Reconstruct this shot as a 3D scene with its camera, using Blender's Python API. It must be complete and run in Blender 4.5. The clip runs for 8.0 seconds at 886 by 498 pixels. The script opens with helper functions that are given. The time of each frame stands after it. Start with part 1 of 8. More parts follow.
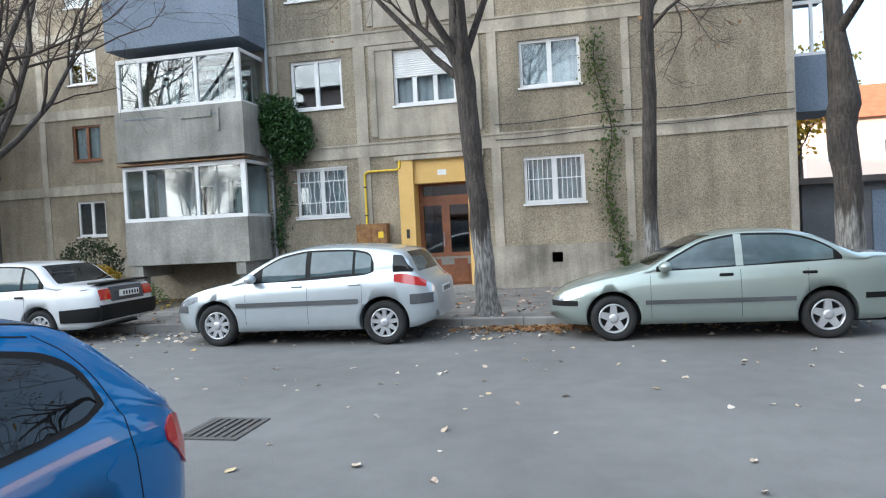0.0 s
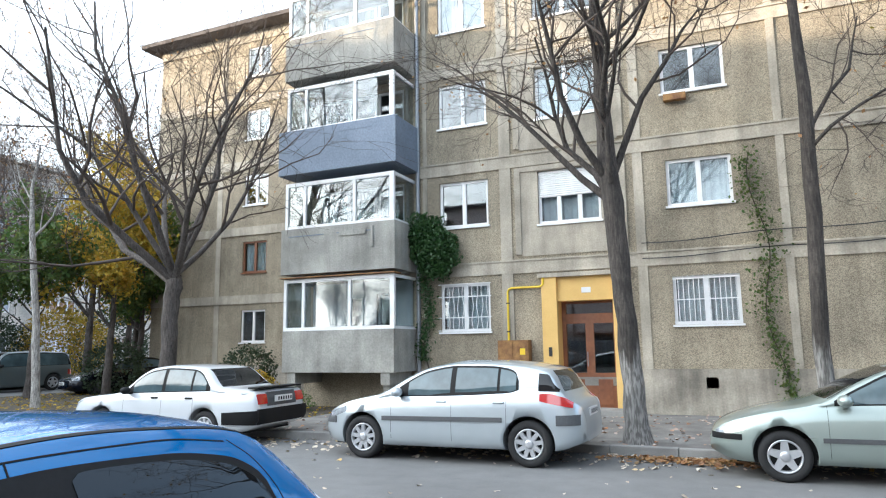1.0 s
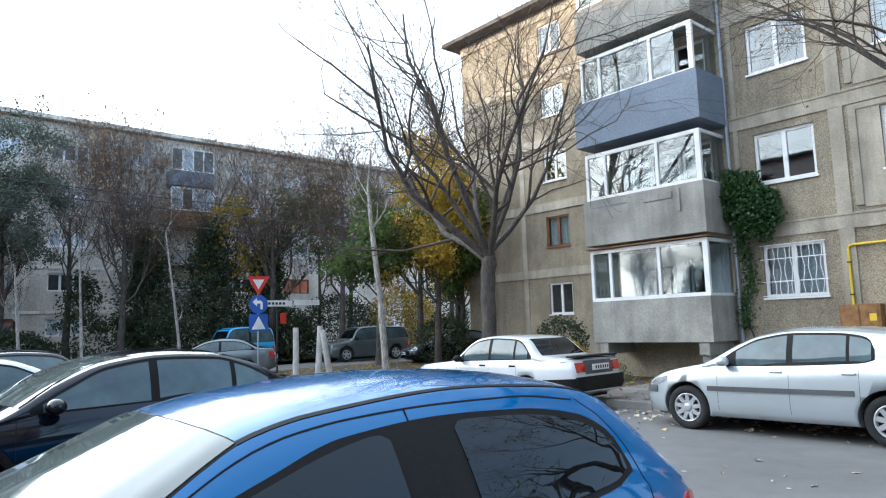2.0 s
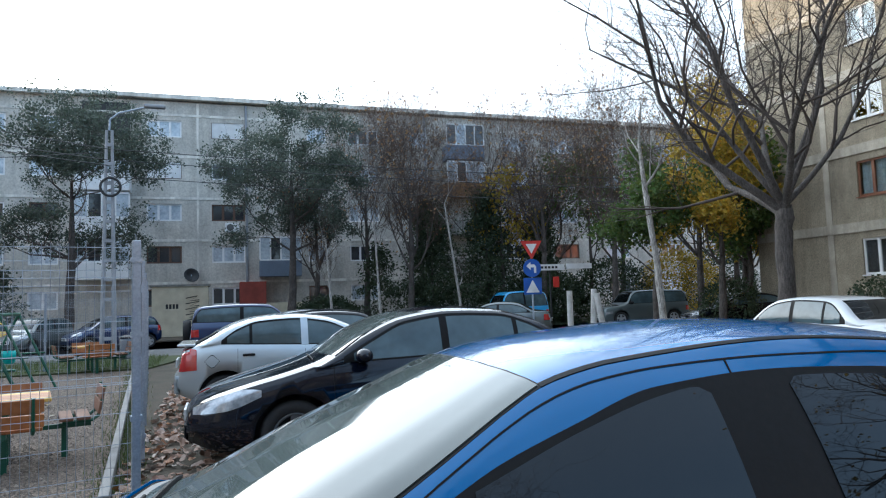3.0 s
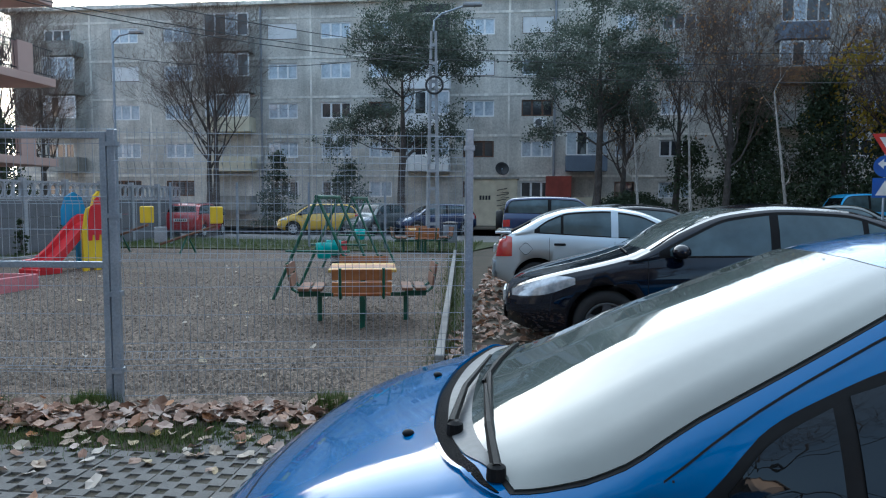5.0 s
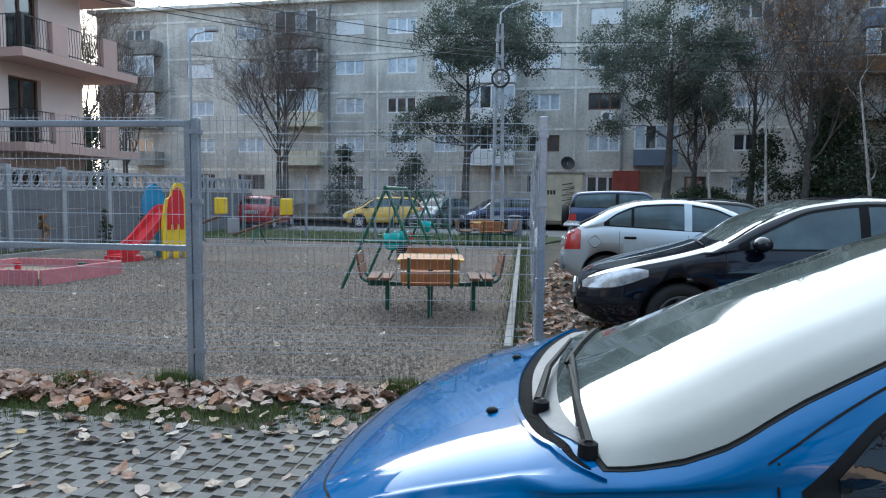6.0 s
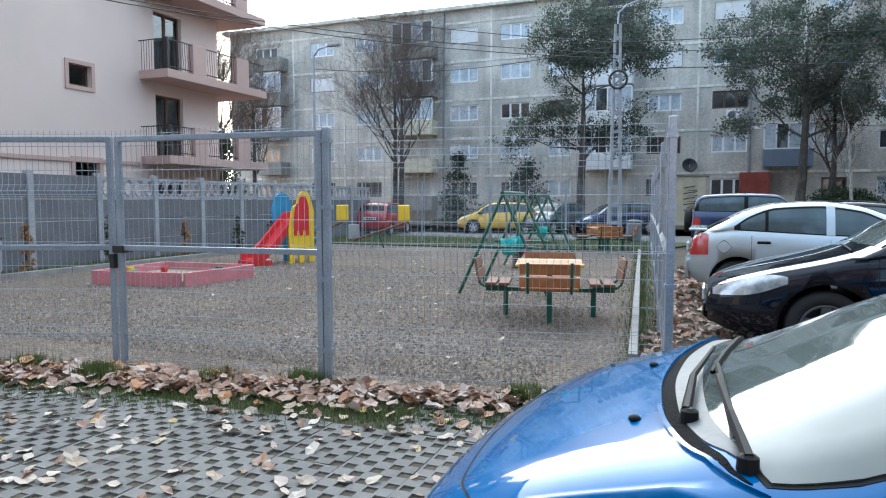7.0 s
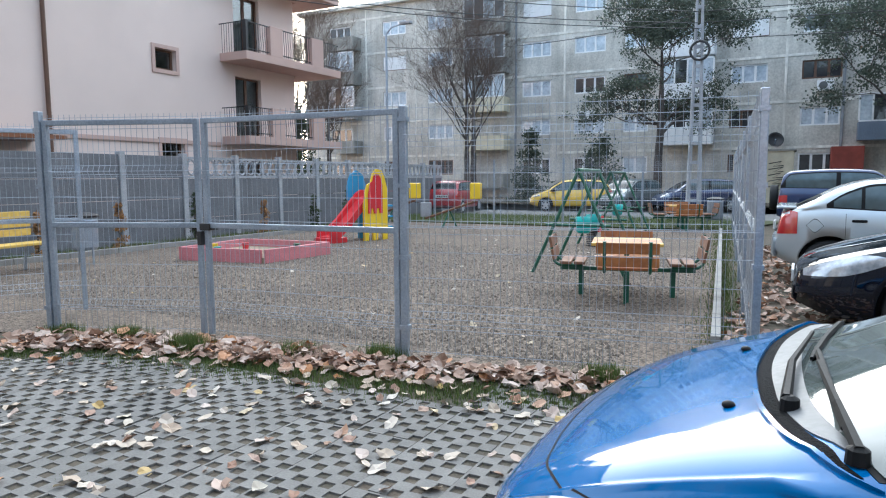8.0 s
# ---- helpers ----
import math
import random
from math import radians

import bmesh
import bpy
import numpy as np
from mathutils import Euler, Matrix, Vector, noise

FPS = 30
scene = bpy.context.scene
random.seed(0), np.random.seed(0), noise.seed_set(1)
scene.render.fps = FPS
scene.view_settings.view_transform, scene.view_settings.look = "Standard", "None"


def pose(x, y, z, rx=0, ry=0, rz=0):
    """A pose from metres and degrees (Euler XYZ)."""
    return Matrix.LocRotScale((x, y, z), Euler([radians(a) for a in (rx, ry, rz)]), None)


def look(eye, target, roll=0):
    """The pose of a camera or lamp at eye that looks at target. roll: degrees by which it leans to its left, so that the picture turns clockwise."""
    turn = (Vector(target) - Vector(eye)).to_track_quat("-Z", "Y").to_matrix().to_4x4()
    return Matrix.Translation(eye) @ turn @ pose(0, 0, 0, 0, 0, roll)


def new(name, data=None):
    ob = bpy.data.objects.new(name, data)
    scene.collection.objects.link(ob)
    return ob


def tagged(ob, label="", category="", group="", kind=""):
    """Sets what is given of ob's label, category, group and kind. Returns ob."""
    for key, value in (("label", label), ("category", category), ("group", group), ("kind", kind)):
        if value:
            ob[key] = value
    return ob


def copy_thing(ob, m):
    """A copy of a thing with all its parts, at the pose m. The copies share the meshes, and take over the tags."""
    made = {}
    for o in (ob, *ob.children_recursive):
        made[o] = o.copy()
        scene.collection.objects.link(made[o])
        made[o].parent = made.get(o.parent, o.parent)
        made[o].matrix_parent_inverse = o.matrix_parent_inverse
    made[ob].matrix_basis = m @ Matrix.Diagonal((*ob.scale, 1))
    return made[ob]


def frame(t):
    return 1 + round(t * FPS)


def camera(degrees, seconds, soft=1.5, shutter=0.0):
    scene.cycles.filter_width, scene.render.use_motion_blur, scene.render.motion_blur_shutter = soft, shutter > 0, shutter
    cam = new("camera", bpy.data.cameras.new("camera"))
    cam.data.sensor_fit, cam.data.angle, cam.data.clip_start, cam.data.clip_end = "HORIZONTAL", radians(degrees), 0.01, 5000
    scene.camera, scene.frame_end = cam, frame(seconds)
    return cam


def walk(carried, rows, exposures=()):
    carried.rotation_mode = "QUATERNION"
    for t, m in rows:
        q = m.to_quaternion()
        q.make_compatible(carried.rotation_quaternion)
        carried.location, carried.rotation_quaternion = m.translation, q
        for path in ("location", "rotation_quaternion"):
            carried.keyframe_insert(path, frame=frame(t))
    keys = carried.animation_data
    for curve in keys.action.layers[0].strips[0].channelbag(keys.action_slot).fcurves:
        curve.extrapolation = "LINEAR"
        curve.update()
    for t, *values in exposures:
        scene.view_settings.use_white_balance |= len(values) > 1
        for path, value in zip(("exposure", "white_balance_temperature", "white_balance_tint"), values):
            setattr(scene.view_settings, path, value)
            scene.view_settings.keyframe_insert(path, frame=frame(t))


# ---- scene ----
cam = camera(66.7, 8.0, 1.15)
PATH = [
    (0, (1.074, -2.205, 1.609), (0.647, -0.252, 1.547), -2.9),
    (0.5, (0.969, -2.238, 1.622), (0.345, -0.342, 1.744), -1.8),
    (1, (0.952, -2.304, 1.643), (0.161, -0.491, 1.933), -0.8),
    (1.5, (0.901, -2.385, 1.643), (-0.179, -0.728, 1.943), -1.4),
    (2, (0.88, -2.427, 1.611), (-0.618, -1.121, 1.839), -1.8),
    (3.5, (0.561, -2.379, 1.508), (-1.401, -2.006, 1.628), -1.7),
    (4, (0.581, -2.431, 1.505), (-1.412, -2.284, 1.563), -1.5),
    (4.5, (0.61, -2.477, 1.497), (-1.389, -2.513, 1.452), -0.2),
    (5, (0.608, -2.516, 1.485), (-1.372, -2.759, 1.342), 0.3),
    (6.5, (0.618, -2.622, 1.416), (-1.302, -3.166, 1.28), 0.5),
    (7, (0.626, -2.657, 1.417), (-1.226, -3.4, 1.274), -0.0),
    (7.5, (0.632, -2.668, 1.419), (-1.165, -3.526, 1.232), -0.3),
    (8, (0.631, -2.701, 1.42), (-1.127, -3.631, 1.212), -0.3),
]
EXPOSURES = [(0, 1.45, 5650, 5), (0.5, 1.7, 5700, 5), (1.0, 1.74, 5700, 5), (1.5, 1.68, 5650, 5), (2.0, 1.52, 5550, 5), (3.5, 0.98, 5400, 3), (5.0, 0.84, 5250, 2), (6.5, 1.38, 5500, 3), (8.0, 1.64, 5700, 5)]
walk(cam, [(t, look(eye, aim, roll)) for t, eye, aim, roll in PATH], EXPOSURES)

# ---- world and sun ----
SUN_FROM = Vector((-0.906, -0.423, math.tan(radians(7.5)))).normalized()
world = bpy.data.worlds.new("sky")
scene.world = world
world.use_nodes = True
wn = world.node_tree
sky = wn.nodes.new("ShaderNodeTexSky")
sky.sky_type, sky.sun_disc = "NISHITA", False
sky.sun_elevation, sky.sun_rotation = radians(7.5), math.atan2(SUN_FROM.x, SUN_FROM.y)
sky.air_density, sky.dust_density, sky.ozone_density = 1.0, 4.0, 1.0
back = wn.nodes["Background"]
wn.links.new(sky.outputs[0], back.inputs[0])
back.inputs[1].default_value = 0.1
veil, both = wn.nodes.new("ShaderNodeBackground"), wn.nodes.new("ShaderNodeAddShader")
# thin bright cloud over the whole sky, brightest towards the low sun and dims to a bluer east
geo, dot, rng_ = wn.nodes.new("ShaderNodeTexCoord"), wn.nodes.new("ShaderNodeVectorMath"), wn.nodes.new("ShaderNodeMapRange")
dot.operation = "DOT_PRODUCT"
dot.inputs[1].default_value = SUN_FROM
tint = wn.nodes.new("ShaderNodeMix")
tint.data_type = "RGBA"
tint.inputs[6].default_value, tint.inputs[7].default_value = (0.27, 0.34, 0.45, 1), (1.25, 1.22, 1.18, 1)
rng_.inputs["From Min"].default_value, rng_.inputs["From Max"].default_value = -0.75, 0.8
wn.links.new(geo.outputs["Generated"], dot.inputs[0])
wn.links.new(dot.outputs["Value"], rng_.inputs["Value"])
wn.links.new(rng_.outputs[0], tint.inputs[0])
# a wide aureole where the low sun stands behind the cloud
low, lobe, glow = wn.nodes.new("ShaderNodeMath"), wn.nodes.new("ShaderNodeMath"), wn.nodes.new("ShaderNodeMath")
low.operation, lobe.operation, glow.operation = "MAXIMUM", "POWER", "MULTIPLY_ADD"
low.inputs[1].default_value, lobe.inputs[1].default_value = 0.0, 4.0
glow.inputs[1].default_value, glow.inputs[2].default_value = 1.6, 0.85
wn.links.new(dot.outputs["Value"], low.inputs[0])
wn.links.new(low.outputs[0], lobe.inputs[0])
wn.links.new(lobe.outputs[0], glow.inputs[0])
wn.links.new(glow.outputs[0], veil.inputs[1])
wn.links.new(tint.outputs[2], veil.inputs[0])
wn.links.new(back.outputs[0], both.inputs[0])
wn.links.new(veil.outputs[0], both.inputs[1])
wn.links.new(both.outputs[0], wn.nodes["World Output"].inputs[0])
sun = new("sun", bpy.data.lights.new("sun", "SUN"))
sun.data.energy, sun.data.angle, sun.data.color = 4.5, radians(0.6), (1.0, 0.72, 0.45)
sun.matrix_world = look(SUN_FROM * 50, (0, 0, 0))


# ---- materials ----
def material(name, c1, c2=None, rough=0.8, metal=0.0, scale=2.0, fine=40.0, bump=0.2, coat=0.0, spec=0.5, grain=0.35, pattern="noise", random_amount=0.0):
    m = bpy.data.materials.new(name)
    m.use_nodes = True
    n, l = m.node_tree.nodes, m.node_tree.links
    b = n["Principled BSDF"]
    b.inputs["Roughness"].default_value, b.inputs["Metallic"].default_value = rough, metal
    b.inputs["Coat Weight"].default_value, b.inputs["Coat Roughness"].default_value = coat, 0.04
    b.inputs["Specular IOR Level"].default_value = spec
    c2 = c2 or tuple(v * 0.7 for v in c1)
    tc = n.new("ShaderNodeTexCoord")
    big = n.new("ShaderNodeTexNoise")
    big.inputs["Scale"].default_value, big.inputs["Detail"].default_value = scale, 5.0
    l.new(tc.outputs["Object"], big.inputs["Vector"])
    if pattern == "noise":
        small = n.new("ShaderNodeTexNoise")
        small.inputs["Detail"].default_value = 4.0
    else:
        small = n.new("ShaderNodeTexVoronoi")
    small.inputs["Scale"].default_value = fine
    l.new(tc.outputs["Object"], small.inputs["Vector"])
    ramp = n.new("ShaderNodeMapRange")
    ramp.inputs["From Min"].default_value, ramp.inputs["From Max"].default_value = 0.32, 0.68
    l.new(big.outputs["Fac"], ramp.inputs["Value"])
    mix = n.new("ShaderNodeMix")
    mix.data_type = "RGBA"
    mix.inputs[6].default_value, mix.inputs[7].default_value = (*c1, 1), (*c2, 1)
    l.new(ramp.outputs[0], mix.inputs[0])
    value = small.outputs["Fac"] if pattern == "noise" else small.outputs["Color"]
    gm = n.new("ShaderNodeMix")
    gm.data_type, gm.blend_type = "RGBA", "OVERLAY"
    gm.inputs[0].default_value = grain
    l.new(mix.outputs[2], gm.inputs[6])
    if pattern == "noise":
        l.new(value, gm.inputs[7])
    else:
        bw = n.new("ShaderNodeSeparateColor")
        l.new(value, bw.inputs[0])
        l.new(bw.outputs[0], gm.inputs[7])
    out = gm.outputs[2]
    if random_amount:
        info, hs, mr = n.new("ShaderNodeObjectInfo"), n.new("ShaderNodeHueSaturation"), n.new("ShaderNodeMapRange")
        mr.inputs["To Min"].default_value, mr.inputs["To Max"].default_value = 1 - random_amount, 1 + random_amount
        l.new(info.outputs["Random"], mr.inputs["Value"])
        l.new(mr.outputs[0], hs.inputs["Value"])
        l.new(out, hs.inputs["Color"])
        out = hs.outputs[0]
    l.new(out, b.inputs["Base Color"])
    if bump:
        bp = n.new("ShaderNodeBump")
        bp.inputs["Strength"].default_value, bp.inputs["Distance"].default_value = bump, 0.02
        l.new(small.outputs["Fac"] if pattern == "noise" else small.outputs["Distance"], bp.inputs["Height"])
        l.new(bp.outputs[0], b.inputs["Normal"])
    return m


def leafy(name, colours, rough=0.6, through_light=0.3):
    """Leaves: a colour for each leaf from a small range, a little light passing through."""
    m = bpy.data.materials.new(name)
    m.use_nodes = True
    n, l = m.node_tree.nodes, m.node_tree.links
    b = n["Principled BSDF"]
    geo, ramp = n.new("ShaderNodeNewGeometry"), n.new("ShaderNodeValToRGB")
    l.new(geo.outputs["Random Per Island"], ramp.inputs[0])
    e = ramp.color_ramp.elements
    while len(e) < len(colours):
        e.new(0.5)
    for k, c in enumerate(colours):
        e[k].position, e[k].color = k / max(1, len(colours) - 1), (*c, 1)
    l.new(ramp.outputs[0], b.inputs["Base Color"])
    b.inputs["Roughness"].default_value = rough
    tr, mx = n.new("ShaderNodeBsdfTranslucent"), n.new("ShaderNodeMixShader")
    l.new(ramp.outputs[0], tr.inputs[0])
    mx.inputs[0].default_value = through_light
    l.new(b.outputs[0], mx.inputs[1])
    l.new(tr.outputs[0], mx.inputs[2])
    l.new(mx.outputs[0], n["Material Output"].inputs[0])
    return m


def glass_pane(name, tint=(0.75, 0.8, 0.82)):
    m = bpy.data.materials.new(name)
    m.use_nodes = True
    n, l = m.node_tree.nodes, m.node_tree.links
    n.remove(n["Principled BSDF"])
    t, g, f, mx = n.new("ShaderNodeBsdfTransparent"), n.new("ShaderNodeBsdfGlossy"), n.new("ShaderNodeLayerWeight"), n.new("ShaderNodeMixShader")
    t.inputs[0].default_value = (*tint, 1)
    g.inputs["Roughness"].default_value = 0.02
    f.inputs[0].default_value = 0.5
    pw, ma = n.new("ShaderNodeMath"), n.new("ShaderNodeMath")
    pw.operation, ma.operation = "POWER", "MULTIPLY_ADD"
    pw.inputs[1].default_value, ma.inputs[1].default_value, ma.inputs[2].default_value = 4.0, 0.6, 0.105
    l.new(f.outputs["Facing"], pw.inputs[0])
    l.new(pw.outputs[0], ma.inputs[0])
    l.new(ma.outputs[0], mx.inputs[0])
    l.new(t.outputs[0], mx.inputs[1])
    l.new(g.outputs[0], mx.inputs[2])
    l.new(mx.outputs[0], n["Material Output"].inputs[0])
    return m


def bark(name, c1, c2, wash=0.0):
    """Bark; wash: height to which the trunk is limewashed."""
    m = material(name, c1, c2, rough=0.9, scale=3, fine=30, bump=0.8, grain=0.5)
    n, l = m.node_tree.nodes, m.node_tree.links
    b = n["Principled BSDF"]
    # upright furrows
    tc, mp, fur, mr = n.new("ShaderNodeTexCoord"), n.new("ShaderNodeMapping"), n.new("ShaderNodeTexNoise"), n.new("ShaderNodeMapRange")
    mp.inputs["Scale"].default_value = (1.0, 1.0, 0.14)
    fur.inputs["Scale"].default_value, fur.inputs["Detail"].default_value = 38.0, 7.0
    l.new(tc.outputs["Object"], mp.inputs["Vector"])
    l.new(mp.outputs[0], fur.inputs["Vector"])
    mr.inputs["From Min"].default_value, mr.inputs["From Max"].default_value = 0.36, 0.62
    mr.inputs["To Min"].default_value, mr.inputs["To Max"].default_value = 0.55, 1.25
    l.new(fur.outputs["Fac"], mr.inputs["Value"])
    mul = n.new("ShaderNodeMix")
    mul.data_type, mul.blend_type = "RGBA", "MULTIPLY"
    mul.inputs[0].default_value = 1.0
    l.new(b.inputs["Base Color"].links[0].from_socket, mul.inputs[6])
    l.new(mr.outputs[0], mul.inputs[7])
    l.new(mul.outputs[2], b.inputs["Base Color"])
    bp = n.new("ShaderNodeBump")
    bp.inputs["Strength"].default_value, bp.inputs["Distance"].default_value = 0.9, 0.03
    l.new(fur.outputs["Fac"], bp.inputs["Height"])
    l.new(bp.outputs[0], b.inputs["Normal"])
    if wash:
        src = b.inputs["Base Color"].links[0].from_socket
        tc, sep, ns = n.new("ShaderNodeTexCoord"), n.new("ShaderNodeSeparateXYZ"), n.new("ShaderNodeTexNoise")
        ns.inputs["Scale"].default_value, ns.inputs["Detail"].default_value = 9.0, 6.0
        mp = n.new("ShaderNodeMapping")
        mp.inputs["Scale"].default_value = (1.0, 1.0, 0.12)
        l.new(tc.outputs["Object"], mp.inputs["Vector"])
        l.new(mp.outputs[0], ns.inputs["Vector"])
        l.new(tc.outputs["Object"], sep.inputs[0])
        a = n.new("ShaderNodeMath")
        a.operation = "MULTIPLY_ADD"
        a.inputs[1].default_value, a.inputs[2].default_value = 1.6, 0.0
        l.new(ns.outputs["Fac"], a.inputs[0])
        s = n.new("ShaderNodeMath")
        s.operation = "ADD"
        l.new(a.outputs[0], s.inputs[0])
        l.new(sep.outputs["Z"], s.inputs[1])
        mr = n.new("ShaderNodeMapRange")
        mr.inputs["From Min"].default_value, mr.inputs["From Max"].default_value = wash + 0.9, wash + 0.65
        mr.inputs["To Min"].default_value, mr.inputs["To Max"].default_value = 0.0, 1.0
        l.new(s.outputs[0], mr.inputs["Value"])
        worn = n.new("ShaderNodeMapRange")
        worn.inputs["From Min"].default_value, worn.inputs["From Max"].default_value = 0.42, 0.6
        worn.inputs["To Min"].default_value, worn.inputs["To Max"].default_value = 0.2, 0.55
        l.new(fur.outputs["Fac"], worn.inputs["Value"])
        keep = n.new("ShaderNodeMath")
        keep.operation = "MULTIPLY"
        l.new(mr.outputs[0], keep.inputs[0])
        l.new(worn.outputs[0], keep.inputs[1])
        mx = n.new("ShaderNodeMix")
        mx.data_type = "RGBA"
        mx.inputs[7].default_value = (0.42, 0.41, 0.39, 1)
        l.new(keep.outputs[0], mx.inputs[0])
        l.new(src, mx.inputs[6])
        l.new(mx.outputs[2], b.inputs["Base Color"])
    return m


ASPHALT = material("asphalt", (0.165, 0.162, 0.158), (0.115, 0.113, 0.11), 0.85, scale=0.5, fine=120, bump=0.35, grain=0.5)
PAVING = material("pavement_concrete", (0.2, 0.19, 0.175), (0.13, 0.12, 0.11), 0.9, scale=0.9, fine=60, bump=0.3)
KERB = material("kerb_concrete", (0.3, 0.29, 0.27), (0.2, 0.19, 0.18), 0.9, scale=2, fine=70)
SOIL = material("soil", (0.09, 0.07, 0.05), (0.05, 0.045, 0.03), 0.95, scale=1.5, fine=30, bump=0.8)
GRAVEL = material("gravel", (0.158, 0.122, 0.092), (0.108, 0.083, 0.064), 0.95, scale=0.8, fine=45, bump=0.9, grain=0.75, pattern="cells")
PAVER = material("paver_concrete", (0.178, 0.17, 0.158), (0.128, 0.122, 0.113), 0.9, scale=4, fine=90, random_amount=0.12)
DASH = material("pebbledash", (0.35, 0.298, 0.22), (0.265, 0.228, 0.17), 0.95, scale=0.55, fine=70, bump=0.7, grain=0.42, pattern="cells")
PLINTH = material("stained_plinth", (0.34, 0.305, 0.25), (0.23, 0.205, 0.17), 0.9, scale=1.4, fine=25, bump=0.25)
RENDER_A = material("cement_render", (0.41, 0.365, 0.295), (0.32, 0.287, 0.235), 0.9, scale=0.8, fine=30, bump=0.15)
CONCRETE = material("balcony_concrete", (0.33, 0.32, 0.29), (0.24, 0.233, 0.213), 0.9, scale=1.2, fine=25, bump=0.2)
BLUEGREY = material("bluegrey_sheet", (0.17, 0.21, 0.28), (0.13, 0.165, 0.22), 0.6, scale=1.2, fine=20, bump=0.05)
WHITE = material("white_frame", (0.8, 0.8, 0.8), (0.7, 0.7, 0.7), 0.4, scale=3, fine=30, bump=0.02, grain=0.1)
CURTAIN = material("white_curtain", (0.75, 0.76, 0.76), (0.55, 0.57, 0.58), 0.9, scale=5, fine=20, bump=0.1, grain=0.2)
CURTAIN_R = material("red_curtain", (0.3, 0.1, 0.09), None, 0.9, scale=5)
ROOM = material("room_plaster", (0.25, 0.24, 0.22), None, 0.9)
YELLOW_WALL = material("yellow_plaster", (0.72, 0.48, 0.17), (0.62, 0.40, 0.13), 0.8, scale=1.5, bump=0.05, grain=0.15)
DOOR_WOOD = material("door_brown", (0.22, 0.085, 0.035), (0.15, 0.055, 0.025), 0.45, scale=2, fine=12, bump=0.05)
DARK = material("dark_metal", (0.02, 0.02, 0.022), None, 0.5)
RUST = material("rusty_metal", (0.30, 0.16, 0.05), (0.14, 0.06, 0.025), 0.7, scale=6, fine=30)
YELLOW_PIPE = material("yellow_paint", (0.75, 0.55, 0.03), (0.65, 0.45, 0.03), 0.4, bump=0.02, grain=0.1)
PIPE_GREY = material("zinc_pipe", (0.32, 0.33, 0.35), (0.24, 0.25, 0.27), 0.45, metal=0.5, bump=0.05)
BLOCK_WALL = material("block_render", (0.56, 0.53, 0.475), (0.42, 0.395, 0.35), 0.95, scale=0.35, fine=9, bump=0.3, grain=0.4)
BLOCK_BAND = material("block_joint", (0.70, 0.67, 0.60), (0.58, 0.55, 0.50), 0.9, scale=0.8, bump=0.05)


def weather(m, amount=0.5, scale=1.1):
    """Rain streaks and blotches over a wall's colour."""
    n, l = m.node_tree.nodes, m.node_tree.links
    b = n["Principled BSDF"]
    src = b.inputs["Base Color"].links[0].from_socket
    tc, out = n.new("ShaderNodeTexCoord"), src
    for stretch, sc in (((1.0, 1.0, 0.12), 2.6 * scale), ((1.0, 1.0, 1.0), 0.9 * scale)):
        mp, ns, mr, mul = n.new("ShaderNodeMapping"), n.new("ShaderNodeTexNoise"), n.new("ShaderNodeMapRange"), n.new("ShaderNodeMix")
        mp.inputs["Scale"].default_value = stretch
        ns.inputs["Scale"].default_value, ns.inputs["Detail"].default_value, ns.inputs["Roughness"].default_value = sc, 7.0, 0.62
        mr.inputs["From Min"].default_value, mr.inputs["From Max"].default_value = 0.36, 0.60
        mr.inputs["To Min"].default_value, mr.inputs["To Max"].default_value = 1.0 - 0.5 * amount, 1.0 + 0.38 * amount
        mul.data_type, mul.blend_type = "RGBA", "MULTIPLY"
        mul.inputs[0].default_value = 1.0
        l.new(tc.outputs["Object"], mp.inputs["Vector"])
        l.new(mp.outputs[0], ns.inputs["Vector"])
        l.new(ns.outputs["Fac"], mr.inputs["Value"])
        l.new(out, mul.inputs[6])
        l.new(mr.outputs[0], mul.inputs[7])
        out = mul.outputs[2]
    l.new(out, b.inputs["Base Color"])


for m, amount in ((DASH, 0.28), (PLINTH, 0.55), (RENDER_A, 0.38), (CONCRETE, 0.3), (BLOCK_WALL, 0.3), (BLOCK_BAND, 0.35), (ASPHALT, 0.16), (PAVING, 0.35)):
    weather(m, amount, 0.5 if m is BLOCK_WALL else 1.1)
ROOF = material("roof_felt", (0.10, 0.085, 0.08), None, 0.9)
PINK = material("pink_plaster", (0.68, 0.56, 0.505), (0.62, 0.51, 0.46), 0.85, scale=0.5, bump=0.04, grain=0.1)
PINK_DARK = material("pink_plaster_dark", (0.50, 0.355, 0.305), (0.44, 0.31, 0.27), 0.85, scale=0.8, bump=0.04, grain=0.12)
STEEL = material("galvanised_steel", (0.36, 0.41, 0.48), (0.28, 0.325, 0.39), 0.4, metal=0.55, scale=5, fine=60, bump=0.05)
WIRE = material("galvanised_wire", (0.36, 0.39, 0.43), None, 0.45, metal=0.5, bump=0)
FENCE_GREY = material("grey_concrete_panel", (0.16, 0.165, 0.18), (0.11, 0.115, 0.125), 0.85, scale=1.5, fine=30)
FENCE_POST = material("pale_concrete_post", (0.36, 0.37, 0.39), None, 0.85, scale=2)
GREEN_STEEL = material("green_paint", (0.015, 0.11, 0.065), (0.01, 0.08, 0.05), 0.4, scale=4, bump=0.03, grain=0.15)
WOOD = material("varnished_wood", (0.42, 0.17, 0.05), (0.28, 0.10, 0.035), 0.45, scale=5, fine=18, bump=0.08, random_amount=0.15)
